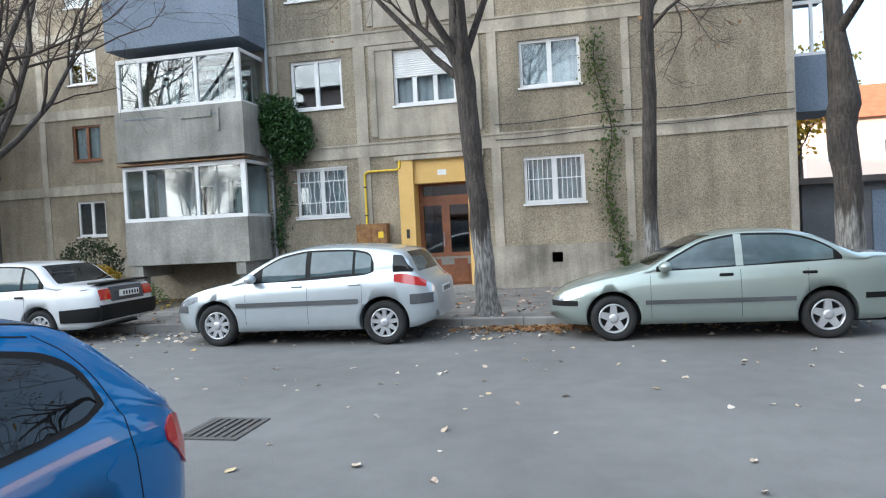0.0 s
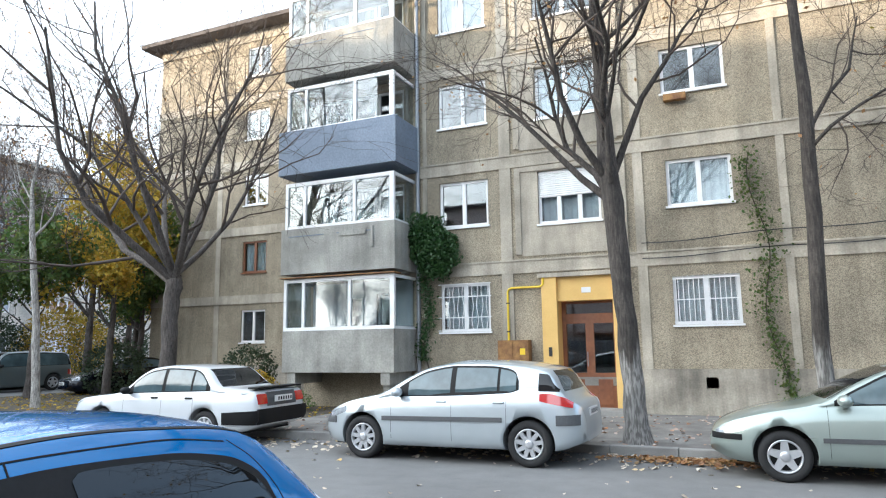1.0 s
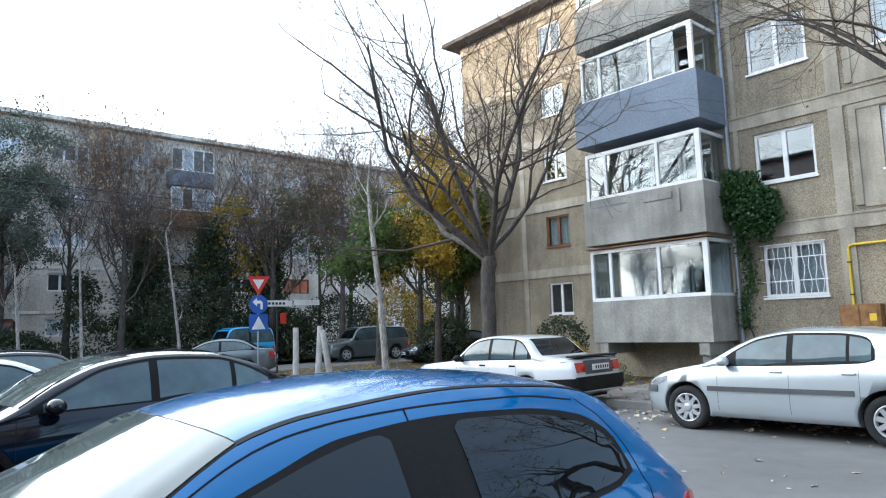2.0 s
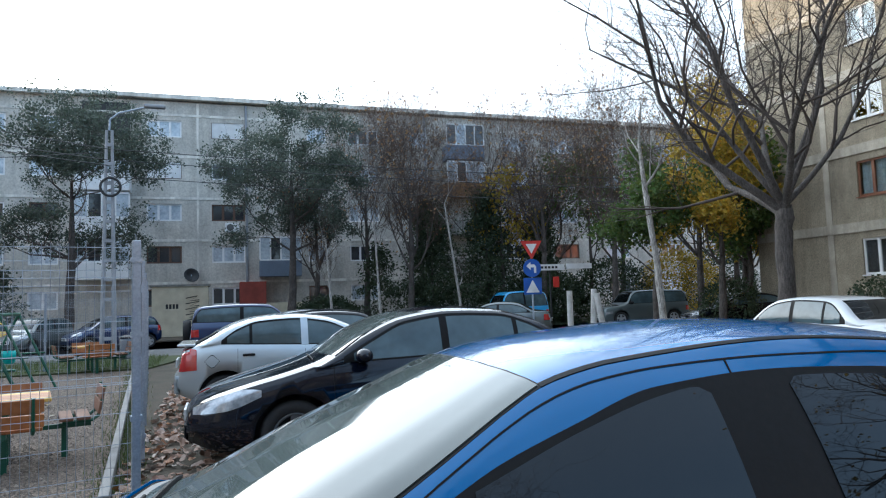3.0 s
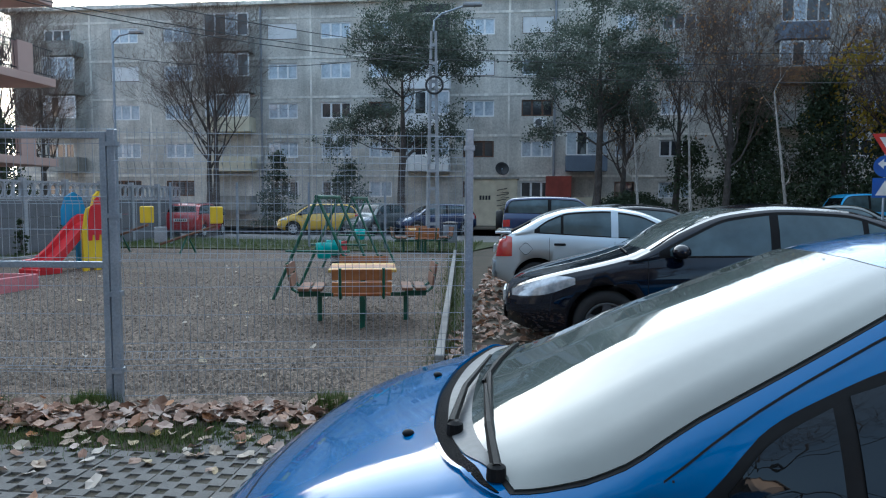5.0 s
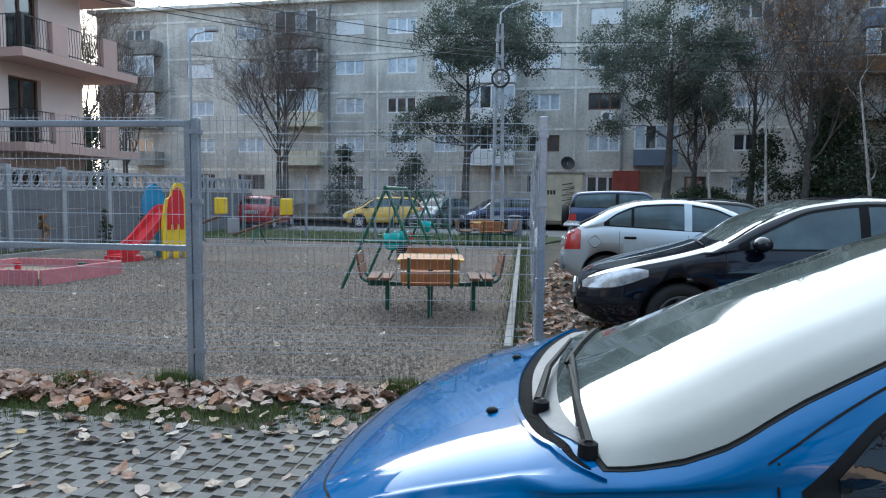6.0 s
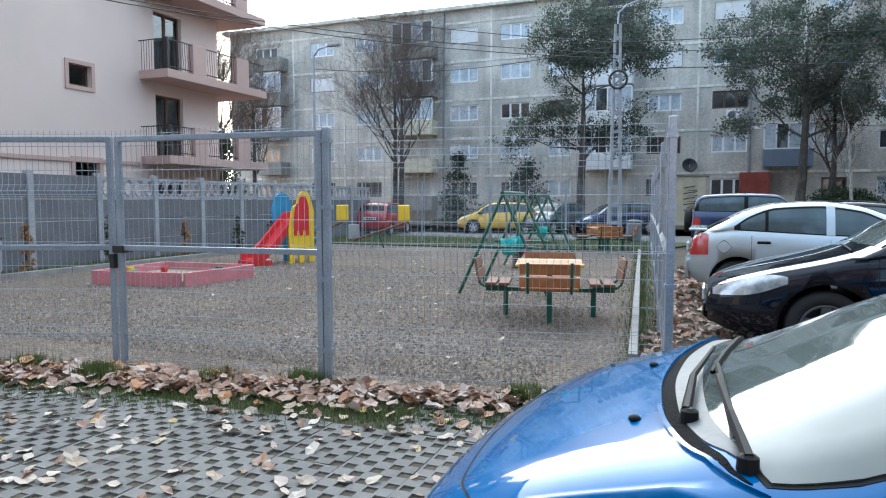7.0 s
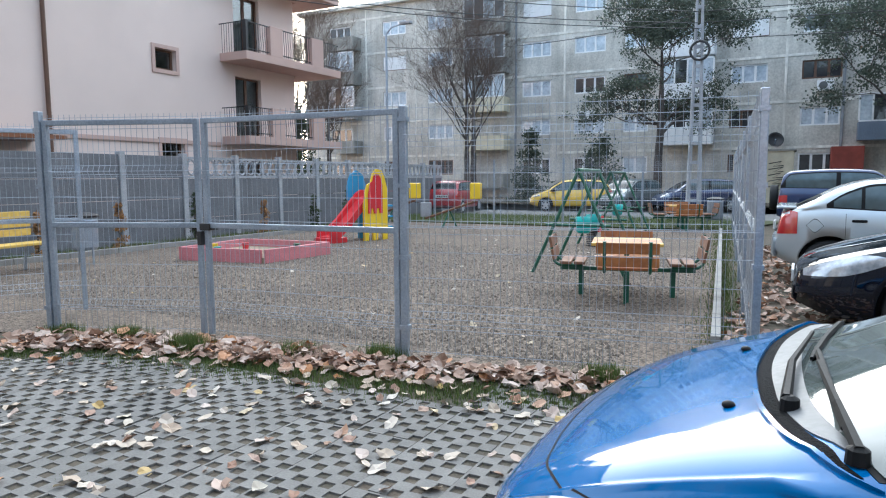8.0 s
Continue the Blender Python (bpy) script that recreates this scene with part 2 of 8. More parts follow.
WOOD_Y = material("yellow_wood", (0.62, 0.43, 0.10), (0.5, 0.33, 0.07), 0.5, scale=5, fine=18, bump=0.08)
WOOD_OLD = material("weathered_wood", (0.23, 0.115, 0.065), (0.15, 0.075, 0.045), 0.7, scale=5, fine=18, bump=0.1)
RED_PL = material("red_plastic", (0.62, 0.03, 0.04), (0.5, 0.02, 0.03), 0.35, bump=0.02, grain=0.1)
YEL_PL = material("yellow_plastic", (0.8, 0.55, 0.02), (0.7, 0.47, 0.02), 0.4, bump=0.02, grain=0.1)
BLUE_PL = material("blue_plastic", (0.03, 0.28, 0.55), None, 0.4, bump=0.02, grain=0.1)
TEAL_PL = material("teal_plastic", (0.02, 0.45, 0.42), None, 0.4, bump=0.02, grain=0.1)
PINK_WOOD = material("pink_painted_wood", (0.56, 0.20, 0.22), (0.45, 0.16, 0.18), 0.6, scale=3, bump=0.05)
SAND = material("sand", (0.3, 0.24, 0.17), None, 0.95, scale=3, fine=60)
GLASS = glass_pane("window_glass")
BARK = bark("grey_bark", (0.11, 0.095, 0.085), (0.06, 0.05, 0.044))
BARK_W = bark("limewashed_bark", (0.066, 0.056, 0.049), (0.034, 0.029, 0.025), wash=1.5)
BARK_PALE = bark("pale_bark", (0.42, 0.40, 0.37), (0.27, 0.25, 0.23))
TWIG = material("twig_bark", (0.08, 0.062, 0.052), None, 0.9, bump=0)
TWIG_RED = material("reddish_twigs", (0.115, 0.08, 0.062), (0.08, 0.057, 0.045), 0.9, bump=0)
LEAF_DRY = leafy("dry_leaves", [(0.17, 0.09, 0.055), (0.31, 0.20, 0.14), (0.40, 0.29, 0.23), (0.24, 0.12, 0.07), (0.50, 0.41, 0.35), (0.38, 0.16, 0.05), (0.54, 0.45, 0.39), (0.36, 0.26, 0.21)], 0.7, 0.05)
LEAF_PALE = leafy("pale_street_leaves", [(0.5, 0.44, 0.36), (0.40, 0.31, 0.23), (0.56, 0.5, 0.43), (0.46, 0.37, 0.28), (0.5, 0.45, 0.37), (0.44, 0.3, 0.10)], 0.7, 0.05)
LEAF_YEL = leafy("yellow_foliage", [(0.30, 0.20, 0.02), (0.48, 0.34, 0.03), (0.20, 0.18, 0.03), (0.5, 0.27, 0.02)], 0.6, 0.4)
LEAF_GRN = leafy("green_foliage", [(0.05, 0.10, 0.02), (0.08, 0.14, 0.03), (0.12, 0.15, 0.03), (0.04, 0.075, 0.02)], 0.6, 0.35)
LEAF_DARK = leafy("dark_foliage", [(0.022, 0.04, 0.018), (0.035, 0.055, 0.022), (0.05, 0.07, 0.03)], 0.6, 0.2)
LEAF_AIRY = leafy("airy_foliage", [(0.055, 0.076, 0.057), (0.078, 0.10, 0.073), (0.105, 0.127, 0.092)], 0.6, 0.3)
LEAF_IVY = leafy("ivy_foliage", [(0.02, 0.06, 0.015), (0.035, 0.085, 0.02), (0.05, 0.11, 0.03)], 0.45, 0.2)
LEAF_BROWN = leafy("brown_hanging_leaves", [(0.34, 0.17, 0.07), (0.24, 0.13, 0.07), (0.42, 0.24, 0.09), (0.22, 0.15, 0.08)], 0.7, 0.3)
GRASS = leafy("grass_blades", [(0.05, 0.10, 0.02), (0.09, 0.13, 0.03), (0.12, 0.12, 0.04)], 0.7, 0.2)


# ---- building helpers ----
def link(name, bm, mat, parent=None, label="", smooth=False):
    bmesh.ops.recalc_face_normals(bm, faces=bm.faces)
    me = bpy.data.meshes.new(name)
    bm.to_mesh(me)
    bm.free()
    if smooth:
        for p in me.polygons:
            p.use_smooth = True
    me.materials.append(mat)
    ob = new(name, me)
    if parent is not None:
        ob.parent = parent
    if label:
        ob["label"] = label
    return ob


part = link


def thing(name, label, category, group="", at=None):
    ob = tagged(new(name), label, category, group)
    if at is not None:
        ob.matrix_basis = at
    return ob


def add_box(bm, lo, hi, m=None, bevel=0.0):
    c = [(a + b) / 2 for a, b in zip(lo, hi)]
    s = [abs(b - a) for a, b in zip(lo, hi)]
    mm = Matrix.Translation(c) @ Matrix.Diagonal((*s, 1))
    r = bmesh.ops.create_cube(bm, size=1, matrix=(m @ mm) if m is not None else mm)
    if bevel:
        es = list({e for v in r["verts"] for e in v.link_edges})
        bmesh.ops.bevel(bm, geom=es, offset=bevel, segments=2, affect="EDGES", profile=0.5)
    return bm


def boxes(items, m=None, bevel=0.0):
    bm = bmesh.new()
    for lo, hi in items:
        add_box(bm, lo, hi, m, bevel)
    return bm


def ring_tube(bm, pts, radii, sides=8, cap=True):
    """A tube through points with a radius at each."""
    pts = [Vector(p) for p in pts]
    rings, ref = [], None
    for k, p in enumerate(pts):
        d = (pts[min(k + 1, len(pts) - 1)] - pts[max(k - 1, 0)]).normalized()
        if ref is None or abs(ref.dot(d)) > 0.95:
            ref = Vector((0, 0, 1)) if abs(d.z) < 0.9 else Vector((1, 0, 0))
        a = d.cross(ref).normalized()
        b = d.cross(a).normalized()
        ref = a.cross(d)
        r = radii[k] if hasattr(radii, "__len__") else radii
        rings.append([bm.verts.new(p + r * (math.cos(2 * math.pi * j / sides) * a + math.sin(2 * math.pi * j / sides) * b)) for j in range(sides)])
    for r0, r1 in zip(rings, rings[1:]):
        for j in range(sides):
            bm.faces.new((r0[j], r0[(j + 1) % sides], r1[(j + 1) % sides], r1[j]))
    if cap:
        bm.faces.new(rings[0])
        bm.faces.new(rings[-1])
    return bm


def tube(pts, radii, sides=8):
    return ring_tube(bmesh.new(), pts, radii, sides)


def lathe(profile, segments=24, axis="z", caps=True):
    """A turned shape from (radius, height) pairs."""
    bm = bmesh.new()
    rings = []
    for r, h in profile:
        ring = []
        for j in range(segments):
            a = 2 * math.pi * j / segments
            ring.append(bm.verts.new((r * math.cos(a), r * math.sin(a), h) if axis == "z" else (r * math.cos(a), h, r * math.sin(a))))
        rings.append(ring)
    for r0, r1 in zip(rings, rings[1:]):
        for j in range(segments):
            bm.faces.new((r0[j], r0[(j + 1) % segments], r1[(j + 1) % segments], r1[j]))
    if caps:
        bm.faces.new(rings[0])
        bm.faces.new(rings[-1])
    return bm


def slab(points, z0, z1):
    bm = bmesh.new()
    top = [bm.verts.new((x, y, z1)) for x, y in points]
    low = [bm.verts.new((x, y, z0)) for x, y in points]
    bm.faces.new(top)
    bm.faces.new(low)
    for k in range(len(points)):
        j = (k + 1) % len(points)
        bm.faces.new((top[k], top[j], low[j], low[k]))
    return bm


def structure(name, bm, mat, label=""):
    return tagged(link(name, bm, mat), label, "", "", "structure")


# facade frames: (u along the wall, d outwards, z)
FACE_A = Matrix(((1, 0, 0, 0), (0, -1, 0, 13.79), (0, 0, 1, 0), (0, 0, 0, 1)))
FACE_A2 = Matrix(((1, 0, 0, 0), (0, -1, 0, 18.8), (0, 0, 1, 0), (0, 0, 0, 1)))
FACE_B = Matrix(((0, 1, 0, -44.7), (1, 0, 0, 0), (0, 0, 1, 0), (0, 0, 0, 1)))
FACE_P = Matrix(((-1, 0, 0, 0), (0, 1, 0, -20.7), (0, 0, 1, 0), (0, 0, 0, 1)))


def pierced(u0, u1, z0, z1, holes, m, depth=0.3):
    """A wall of that depth with rectangular openings (u0, u1, z0, z1) right through it."""
    us = sorted({u0, u1, *[h[0] for h in holes], *[h[1] for h in holes]})
    zs = sorted({z0, z1, *[h[2] for h in holes], *[h[3] for h in holes]})
    us, zs = [u for u in us if u0 <= u <= u1], [z for z in zs if z0 <= z <= z1]
    solid = lambda a, b: not any(h[0] < a < h[1] and h[2] < b < h[3] for h in holes)
    bm, verts = bmesh.new(), {}

    def v(u, d, z):
        k = (round(u, 4), d, round(z, 4))
        if k not in verts:
            verts[k] = bm.verts.new(m @ Vector((u, d, z)))
        return verts[k]

    grid = [[solid((a + b) / 2, (c + d) / 2) for c, d in zip(zs, zs[1:])] for a, b in zip(us, us[1:])]
    for i in range(len(us) - 1):
        for k in range(len(zs) - 1):
            if not grid[i][k]:
                continue
            a, b, c, d = us[i], us[i + 1], zs[k], zs[k + 1]
            for w in (0.0, -depth):
                bm.faces.new((v(a, w, c), v(b, w, c), v(b, w, d), v(a, w, d)))
            if i == 0 or not grid[i - 1][k]:
                bm.faces.new((v(a, 0.0, c), v(a, 0.0, d), v(a, -depth, d), v(a, -depth, c)))
            if i == len(us) - 2 or not grid[i + 1][k]:
                bm.faces.new((v(b, 0.0, c), v(b, 0.0, d), v(b, -depth, d), v(b, -depth, c)))
            if k == 0 or not grid[i][k - 1]:
                bm.faces.new((v(a, 0.0, c), v(b, 0.0, c), v(b, -depth, c), v(a, -depth, c)))
            if k == len(zs) - 2 or not grid[i][k + 1]:
                bm.faces.new((v(a, 0.0, d), v(b, 0.0, d), v(b, -depth, d), v(a, -depth, d)))
    return bm


def window(parent, m, u0, u1, z0, z1, sashes=2, inset=0.06, bar=0.07, curtain=None, shutter=0.0, sill=True, frame_mat=None, grille="", name="window", glass=None):
    """A casement: frame, panes, sill, and what hangs behind or before them."""
    fm = frame_mat or WHITE
    step = (u1 - u0) / sashes
    lights = [(u0 + k * step + bar * (1.0 if k == 0 else 0.75), u0 + (k + 1) * step - bar * (1.0 if k == sashes - 1 else 0.75), z0 + bar, z1 - bar) for k in range(sashes)]
    w = part(name, pierced(u0, u1, z0, z1, lights, m @ Matrix.Translation((0, -inset, 0)), 0.07), fm, parent)
    for k in range(sashes):
        a, b = u0 + k * step + bar * 0.8, u0 + (k + 1) * step - bar * 0.8
        p = part("pane", boxes([((a, -inset - 0.04, z0 + bar * 0.9), (b, -inset - 0.034, z1 - bar * 0.9))], m), glass or GLASS, w)
        p.visible_shadow = False
    if sill:
        part("sill", boxes([((u0 - 0.04, -inset, z0 - 0.05), (u1 + 0.04, 0.06, z0 - 0.004))], m), fm, w)
    if curtain is not None:
        bm = bmesh.new()
        cols, n = [], max(8, int((u1 - u0) / 0.05))
        for k in range(n + 1):
            u = u0 + bar + (u1 - u0 - 2 * bar) * k / n
            d = -inset - 0.13 + 0.025 * math.sin(k * 1.1) + 0.01 * math.sin(k * 2.7)
            cols.append([bm.verts.new(m @ Vector((u, d, z))) for z in (z0 + 0.03, z1 - 0.03)])
        for c0, c1 in zip(cols, cols[1:]):
            bm.faces.new((c0[0], c1[0], c1[1], c0[1]))
        part("curtain", bm, curtain, w)
    if shutter:
        zs = z1 - shutter * (z1 - z0)
        n = int((z1 - zs) / 0.05)
        bm, rows = bmesh.new(), []
        for k in range(2 * n + 1):
            d = -inset + (0.022 if k % 2 else 0.006)
            rows.append([bm.verts.new(m @ Vector((u, d, zs + (z1 - zs) * k / (2 * n)))) for u in (u0 + 0.03, u1 - 0.03)])
        for r0, r1 in zip(rows, rows[1:]):
            bm.faces.new((r0[0], r0[1], r1[1], r1[0]))
        part("roller_shutter", bm, WHITE, w, "white slatted roller shutter")
    if grille == "bars":
        n = int((u1 - u0) / 0.11)
        it = [((u0 + k * 0.11, 0.05, z0), (u0 + k * 0.11 + 0.014, 0.064, z1)) for k in range(1, n + 1)]
        it += [((u0, 0.048, z), (u1, 0.066, z + 0.02)) for z in (z0 + 0.05, (z0 + z1) / 2, z1 - 0.08)]
        part("window_grille", boxes(it, m), WHITE, w, "white painted steel bars")
    if grille == "wavy":
        bm = bmesh.new()
        n = int((u1 - u0) / 0.13)
        for k in range(1, n + 1):
            pts = [m @ Vector((u0 + k * 0.13 + 0.025 * math.sin(j * 1.2 + k * 3), 0.07, z0 + (z1 - z0) * j / 9)) for j in range(10)]
            ring_tube(bm, pts, 0.009, 5)
        for z in (z0 + 0.02, z1 - 0.02, z0 + 0.35, z1 - 0.35):
            add_box(bm, (u0 - 0.04, 0.055, z), (u1 + 0.04, 0.075, z + 0.02), m)
        part("window_grille", bm, WHITE, w, "white wavy steel grille")
    return w


def pieces(name, items, mat, parent, m=None, bevel=0.0, label=""):
    """Each box a part of its own."""
    return [part(name, boxes([it], m, bevel), mat, parent, label) for it in items]


def drop(m, points):
    return [m @ Vector(p) for p in points]


# ---- ground ----
structure("ground", slab([(-900, -900), (900, -900), (900, 900), (-900, 900)], -0.3, -0.01), SOIL, "bare trodden soil reaching to the horizon")
structure("road", slab([(-90, 0.25), (90, 0.25), (90, 8.42), (-24, 8.42), (-24, 80), (-34, 80), (-34, -70), (-23.2, -70), (-23.2, 0.25)], -0.1, 0.0), ASPHALT, "worn grey asphalt street strewn with leaves")
structure("pavement", slab([(-8.2, 8.57), (40, 8.57), (40, 13.6), (-8.2, 13.6)], -0.1, 0.115), PAVING, "grey concrete pavement along the facade")
structure("verge", slab([(-23.9, 8.57), (-8.2, 8.57), (-8.2, 18.5), (-23.9, 18.5)], -0.1, 0.09), SOIL, "soil verge with weeds and leaves")
structure("gravel_ground", slab([(-4.32, -3.1), (-5.4, -3.3), (-18.2, -4.35), (-18.5, -14.4), (-3.6, -14.4), (-2.9, -9.4), (-3.5, -7.4), (-3.75, -5.4)], -0.1, 0.006), GRAVEL, "pale gravel play surface")
structure("lawn", slab([(-23.2, -16), (-18.6, -16), (-18.6, -4.2), (-23.2, -3.0)], -0.1, 0.03), material("lawn_soil", (0.06, 0.075, 0.025), (0.045, 0.05, 0.02), 0.95, scale=2, fine=40, bump=0.6), "low grass strip beyond the gravel")
structure("far_pavement", slab([(-44.5, -60), (-34.1, -60), (-34.1, 60), (-44.5, 60)], -0.1, 0.06), SOIL, "planted strip before the far block")
edge = tagged(new("kerb"), "row of concrete kerb stones", "kerb", "", "structure")
kerb_mesh = None
for k in range(64):
    bm = boxes([((0.005, 0, -0.08), (0.995, 0.15, 0.13))], None, 0.012) if kerb_mesh is None else None
    if bm is not None:
        first = link("kerb_stone", bm, KERB, edge)
        kerb_mesh, st = first.data, first
    else:
        st = new("kerb_stone", kerb_mesh)
        st.parent = edge
    st.location = (-24 + k, 8.42, 0.004 * math.sin(k * 2.3))

# ---- apartment building across the street ----
block_a = thing("apartment_building", "five-storey concrete panel block with pebbledash walls", "building")
STOREY = 2.72
wins = []
for s in range(5):
    z = s * STOREY
    wins.append(("a", s, -6.15, -4.78, 2.04 + z, 3.26 + z if s else 3.27))
    if s:
        wins.append(("l", s, -3.45, -1.9, 1.93 + z, 3.28 + z))
    wins.append(("c", s, -0.38, 1.03, 2.08 + z, 3.18 + z))
holes = [(u0, u1, z0, z1) for _, _, u0, u1, z0, z1 in wins] + [(-3.42, -1.38, 0.1, 3.3)] + [(-9.9, -7.2, 2.2 + s * STOREY, 3.4 + s * STOREY) for s in range(5)]
part("wall", pierced(-10.4, 5.55, 0.0, 14.8, holes, FACE_A), DASH, block_a, "brown-grey pebbledash panel wall")
pieces("wall", [((-10.4, -12.0, 0), (-10.1, -0.31, 14.8)), ((5.25, -12.0, 0), (5.55, -0.31, 14.8)), ((-10.1, -12.0, 0), (5.25, -11.7, 14.8))], DASH, block_a, FACE_A)
pieces("floor_slab", [((-10.05, -11.6, z - 0.2), (5.2, -0.35, z)) for z in [0.9 + s * STOREY for s in range(5)]], ROOM, block_a, FACE_A)
part("roof", boxes([((-10.8, -12.4, 14.8), (5.95, 0.45, 15.0))], FACE_A), ROOF, block_a)
# smooth bands, pilasters and plinth stand proud of the dash
band = []
for s in range(1, 6):
    z = 0.73 + s * STOREY
    band += [((-10.1, 0.0, z), (5.55, 0.035, z + 0.34)), ((-10.1, 0.035, z + 0.30), (5.55, 0.06, z + 0.345))]
pieces("band", band, RENDER_A, block_a, FACE_A)
cols = [(-4.45, -4.15), (-1.12, -0.9), (1.95, 2.12), (5.38, 5.55), (-6.62, -6.5)]
for a, b in cols:
    part("pilaster", boxes([((a, 0.0, 1.1), (b, 0.03, 14.75))], FACE_A), RENDER_A, block_a)
for s in range(1, 5):
    z = s * STOREY
    fr = [((-4.05, 0.0, 1.2 + z), (-3.9, 0.05, 3.42 + z)), ((-1.45, 0.0, 1.2 + z), (-1.3, 0.05, 3.42 + z)), ((-3.9, 0.0, 3.3 + z), (-1.45, 0.05, 3.42 + z))]
    part("stair_bay_surround", boxes(fr, FACE_A), RENDER_A, block_a)
    part("stair_bay_panel", pierced(-3.9, -1.45, 1.15 + z, 3.3 + z, [(-3.45, -1.9, 1.93 + z, 3.28 + z)], FACE_A @ Matrix.Translation((0, 0.022, 0)), 0.02), RENDER_A, block_a)
part("plinth", pierced(-6.7, 5.6, 0.0, 1.1, [(-3.42, -1.38, 0.1, 1.2), (0.2, 0.45, 0.68, 0.92)], FACE_A @ Matrix.Translation((0, 0.07, 0)), 0.068), PLINTH, block_a, "stained concrete plinth")
part("vent", boxes([((0.2, -0.02, 0.68), (0.45, 0.0, 0.92))], FACE_A), DARK, block_a)
for kind, s, u0, u1, z0, z1 in wins:
    if kind == "l":
        window(block_a, FACE_A, u0, u1, z0, z1, 3 if s == 1 else 2, shutter=0.5 if s == 1 else 0.0, curtain=CURTAIN if s != 3 else None)
    elif s == 0:
        window(block_a, FACE_A, u0, u1, z0, z1, 2, grille="wavy" if kind == "a" else "bars", curtain=CURTAIN)
    else:
        window(block_a, FACE_A, u0, u1, z0, z1, 2, curtain=CURTAIN if (kind, s) in (("c", 1), ("a", 3), ("c", 3)) else None)
# entrance porch
ent = part("entrance_porch", boxes([((-3.42, -0.55, 0.1), (-3.05, 0.12, 3.3)), ((-1.72, -0.55, 0.1), (-1.38, 0.12, 3.3)), ((-3.05, -0.55, 2.72), (-1.72, 0.02, 3.3))], FACE_A), YELLOW_WALL, block_a, "ochre yellow plastered entrance surround")
part("lintel", boxes([((-3.5, -0.1, 3.3), (-1.3, 0.16, 3.4))], FACE_A), RENDER_A, ent)
part("number_plate", boxes([((-2.46, 0.021, 2.9), (-2.24, 0.03, 3.03))], FACE_A), WHITE, ent)
part("intercom", boxes([((-3.28, 0.121, 1.4), (-3.2, 0.135, 1.62))], FACE_A), DARK, ent)
leaf = pierced(-3.05, -1.72, 0.12, 2.72, [(-2.95, -2.485, 1.0, 2.18), (-2.285, -1.82, 1.0, 2.18), (-2.95, -1.82, 2.42, 2.66)], FACE_A @ Matrix.Translation((0, -0.36, 0)), 0.06)
dr = part("door", leaf, DOOR_WOOD, block_a, "brown glazed double entrance door")
for a, b in ((-2.95, -2.485), (-2.285, -1.82)):
    part("pane", boxes([((a, -0.40, 1.0), (b, -0.394, 2.18))], FACE_A), GLASS, dr).visible_shadow = False
    part("panel", boxes([((a + 0.06, -0.362, 0.25), (b - 0.06, -0.345, 0.85))], FACE_A, 0.008), DOOR_WOOD, dr)
part("pane", boxes([((-3.0, -0.40, 2.42), (-1.77, -0.394, 2.66))], FACE_A), GLASS, dr).visible_shadow = False
part("handle", tube(drop(FACE_A, [(-2.44, -0.3, 1.15), (-2.44, -0.3, 1.5)]), 0.012), STEEL, dr)
part("door_step", boxes([((-3.6, 0.0, 0.05), (-1.2, 0.9, 0.22))], FACE_A), KERB, block_a)
# gas pipe and meter box
gp = thing("gas_pipe", "yellow painted gas pipe on the facade", "pipe")
part("riser", tube(drop(FACE_A, [(-4.3, 0.06, 1.75), (-4.3, 0.06, 3.0), (-4.27, 0.06, 3.06), (-4.2, 0.06, 3.09), (-3.45, 0.1, 3.09), (-3.38, 0.12, 3.14), (-3.36, 0.13, 3.3)]), 0.028), YELLOW_PIPE, gp)
for z in (2.0, 2.7):
    part("clamp", boxes([((-4.34, 0.0, z), (-4.26, 0.095, z + 0.03))], FACE_A), DARK, gp)
gb = thing("gas_meter_box", "rusty yellow-brown sheet metal meter box on the wall", "meter box")
part("cabinet", boxes([((-4.52, 0.0, 1.2), (-3.74, 0.28, 1.8))], FACE_A, 0.01), RUST, gb)
part("door", boxes([((-4.48, 0.281, 1.24), (-4.14, 0.295, 1.76)), ((-4.12, 0.281, 1.24), (-3.78, 0.295, 1.76))], FACE_A, 0.004), RUST, gb)
part("warning_label", boxes([((-3.95, 0.296, 1.45), (-3.82, 0.3, 1.6))], FACE_A), YEL_PL, gb)
# downpipe beside the balconies
dp = thing("downpipe", "grey zinc rain downpipe on the facade", "downpipe")
part("pipe", tube(drop(FACE_A, [(-6.75, 0.09, 0.3), (-6.75, 0.09, 14.6)]), 0.055, 10), PIPE_GREY, dp)
for s in range(10):
    part("bracket", lathe([(0.062, 0), (0.066, 0.01), (0.066, 0.04), (0.062, 0.05)], 12), PIPE_GREY, dp).matrix_basis = Matrix.Translation(FACE_A @ Vector((-6.75, 0.09, 0.9 + s * 1.4)))


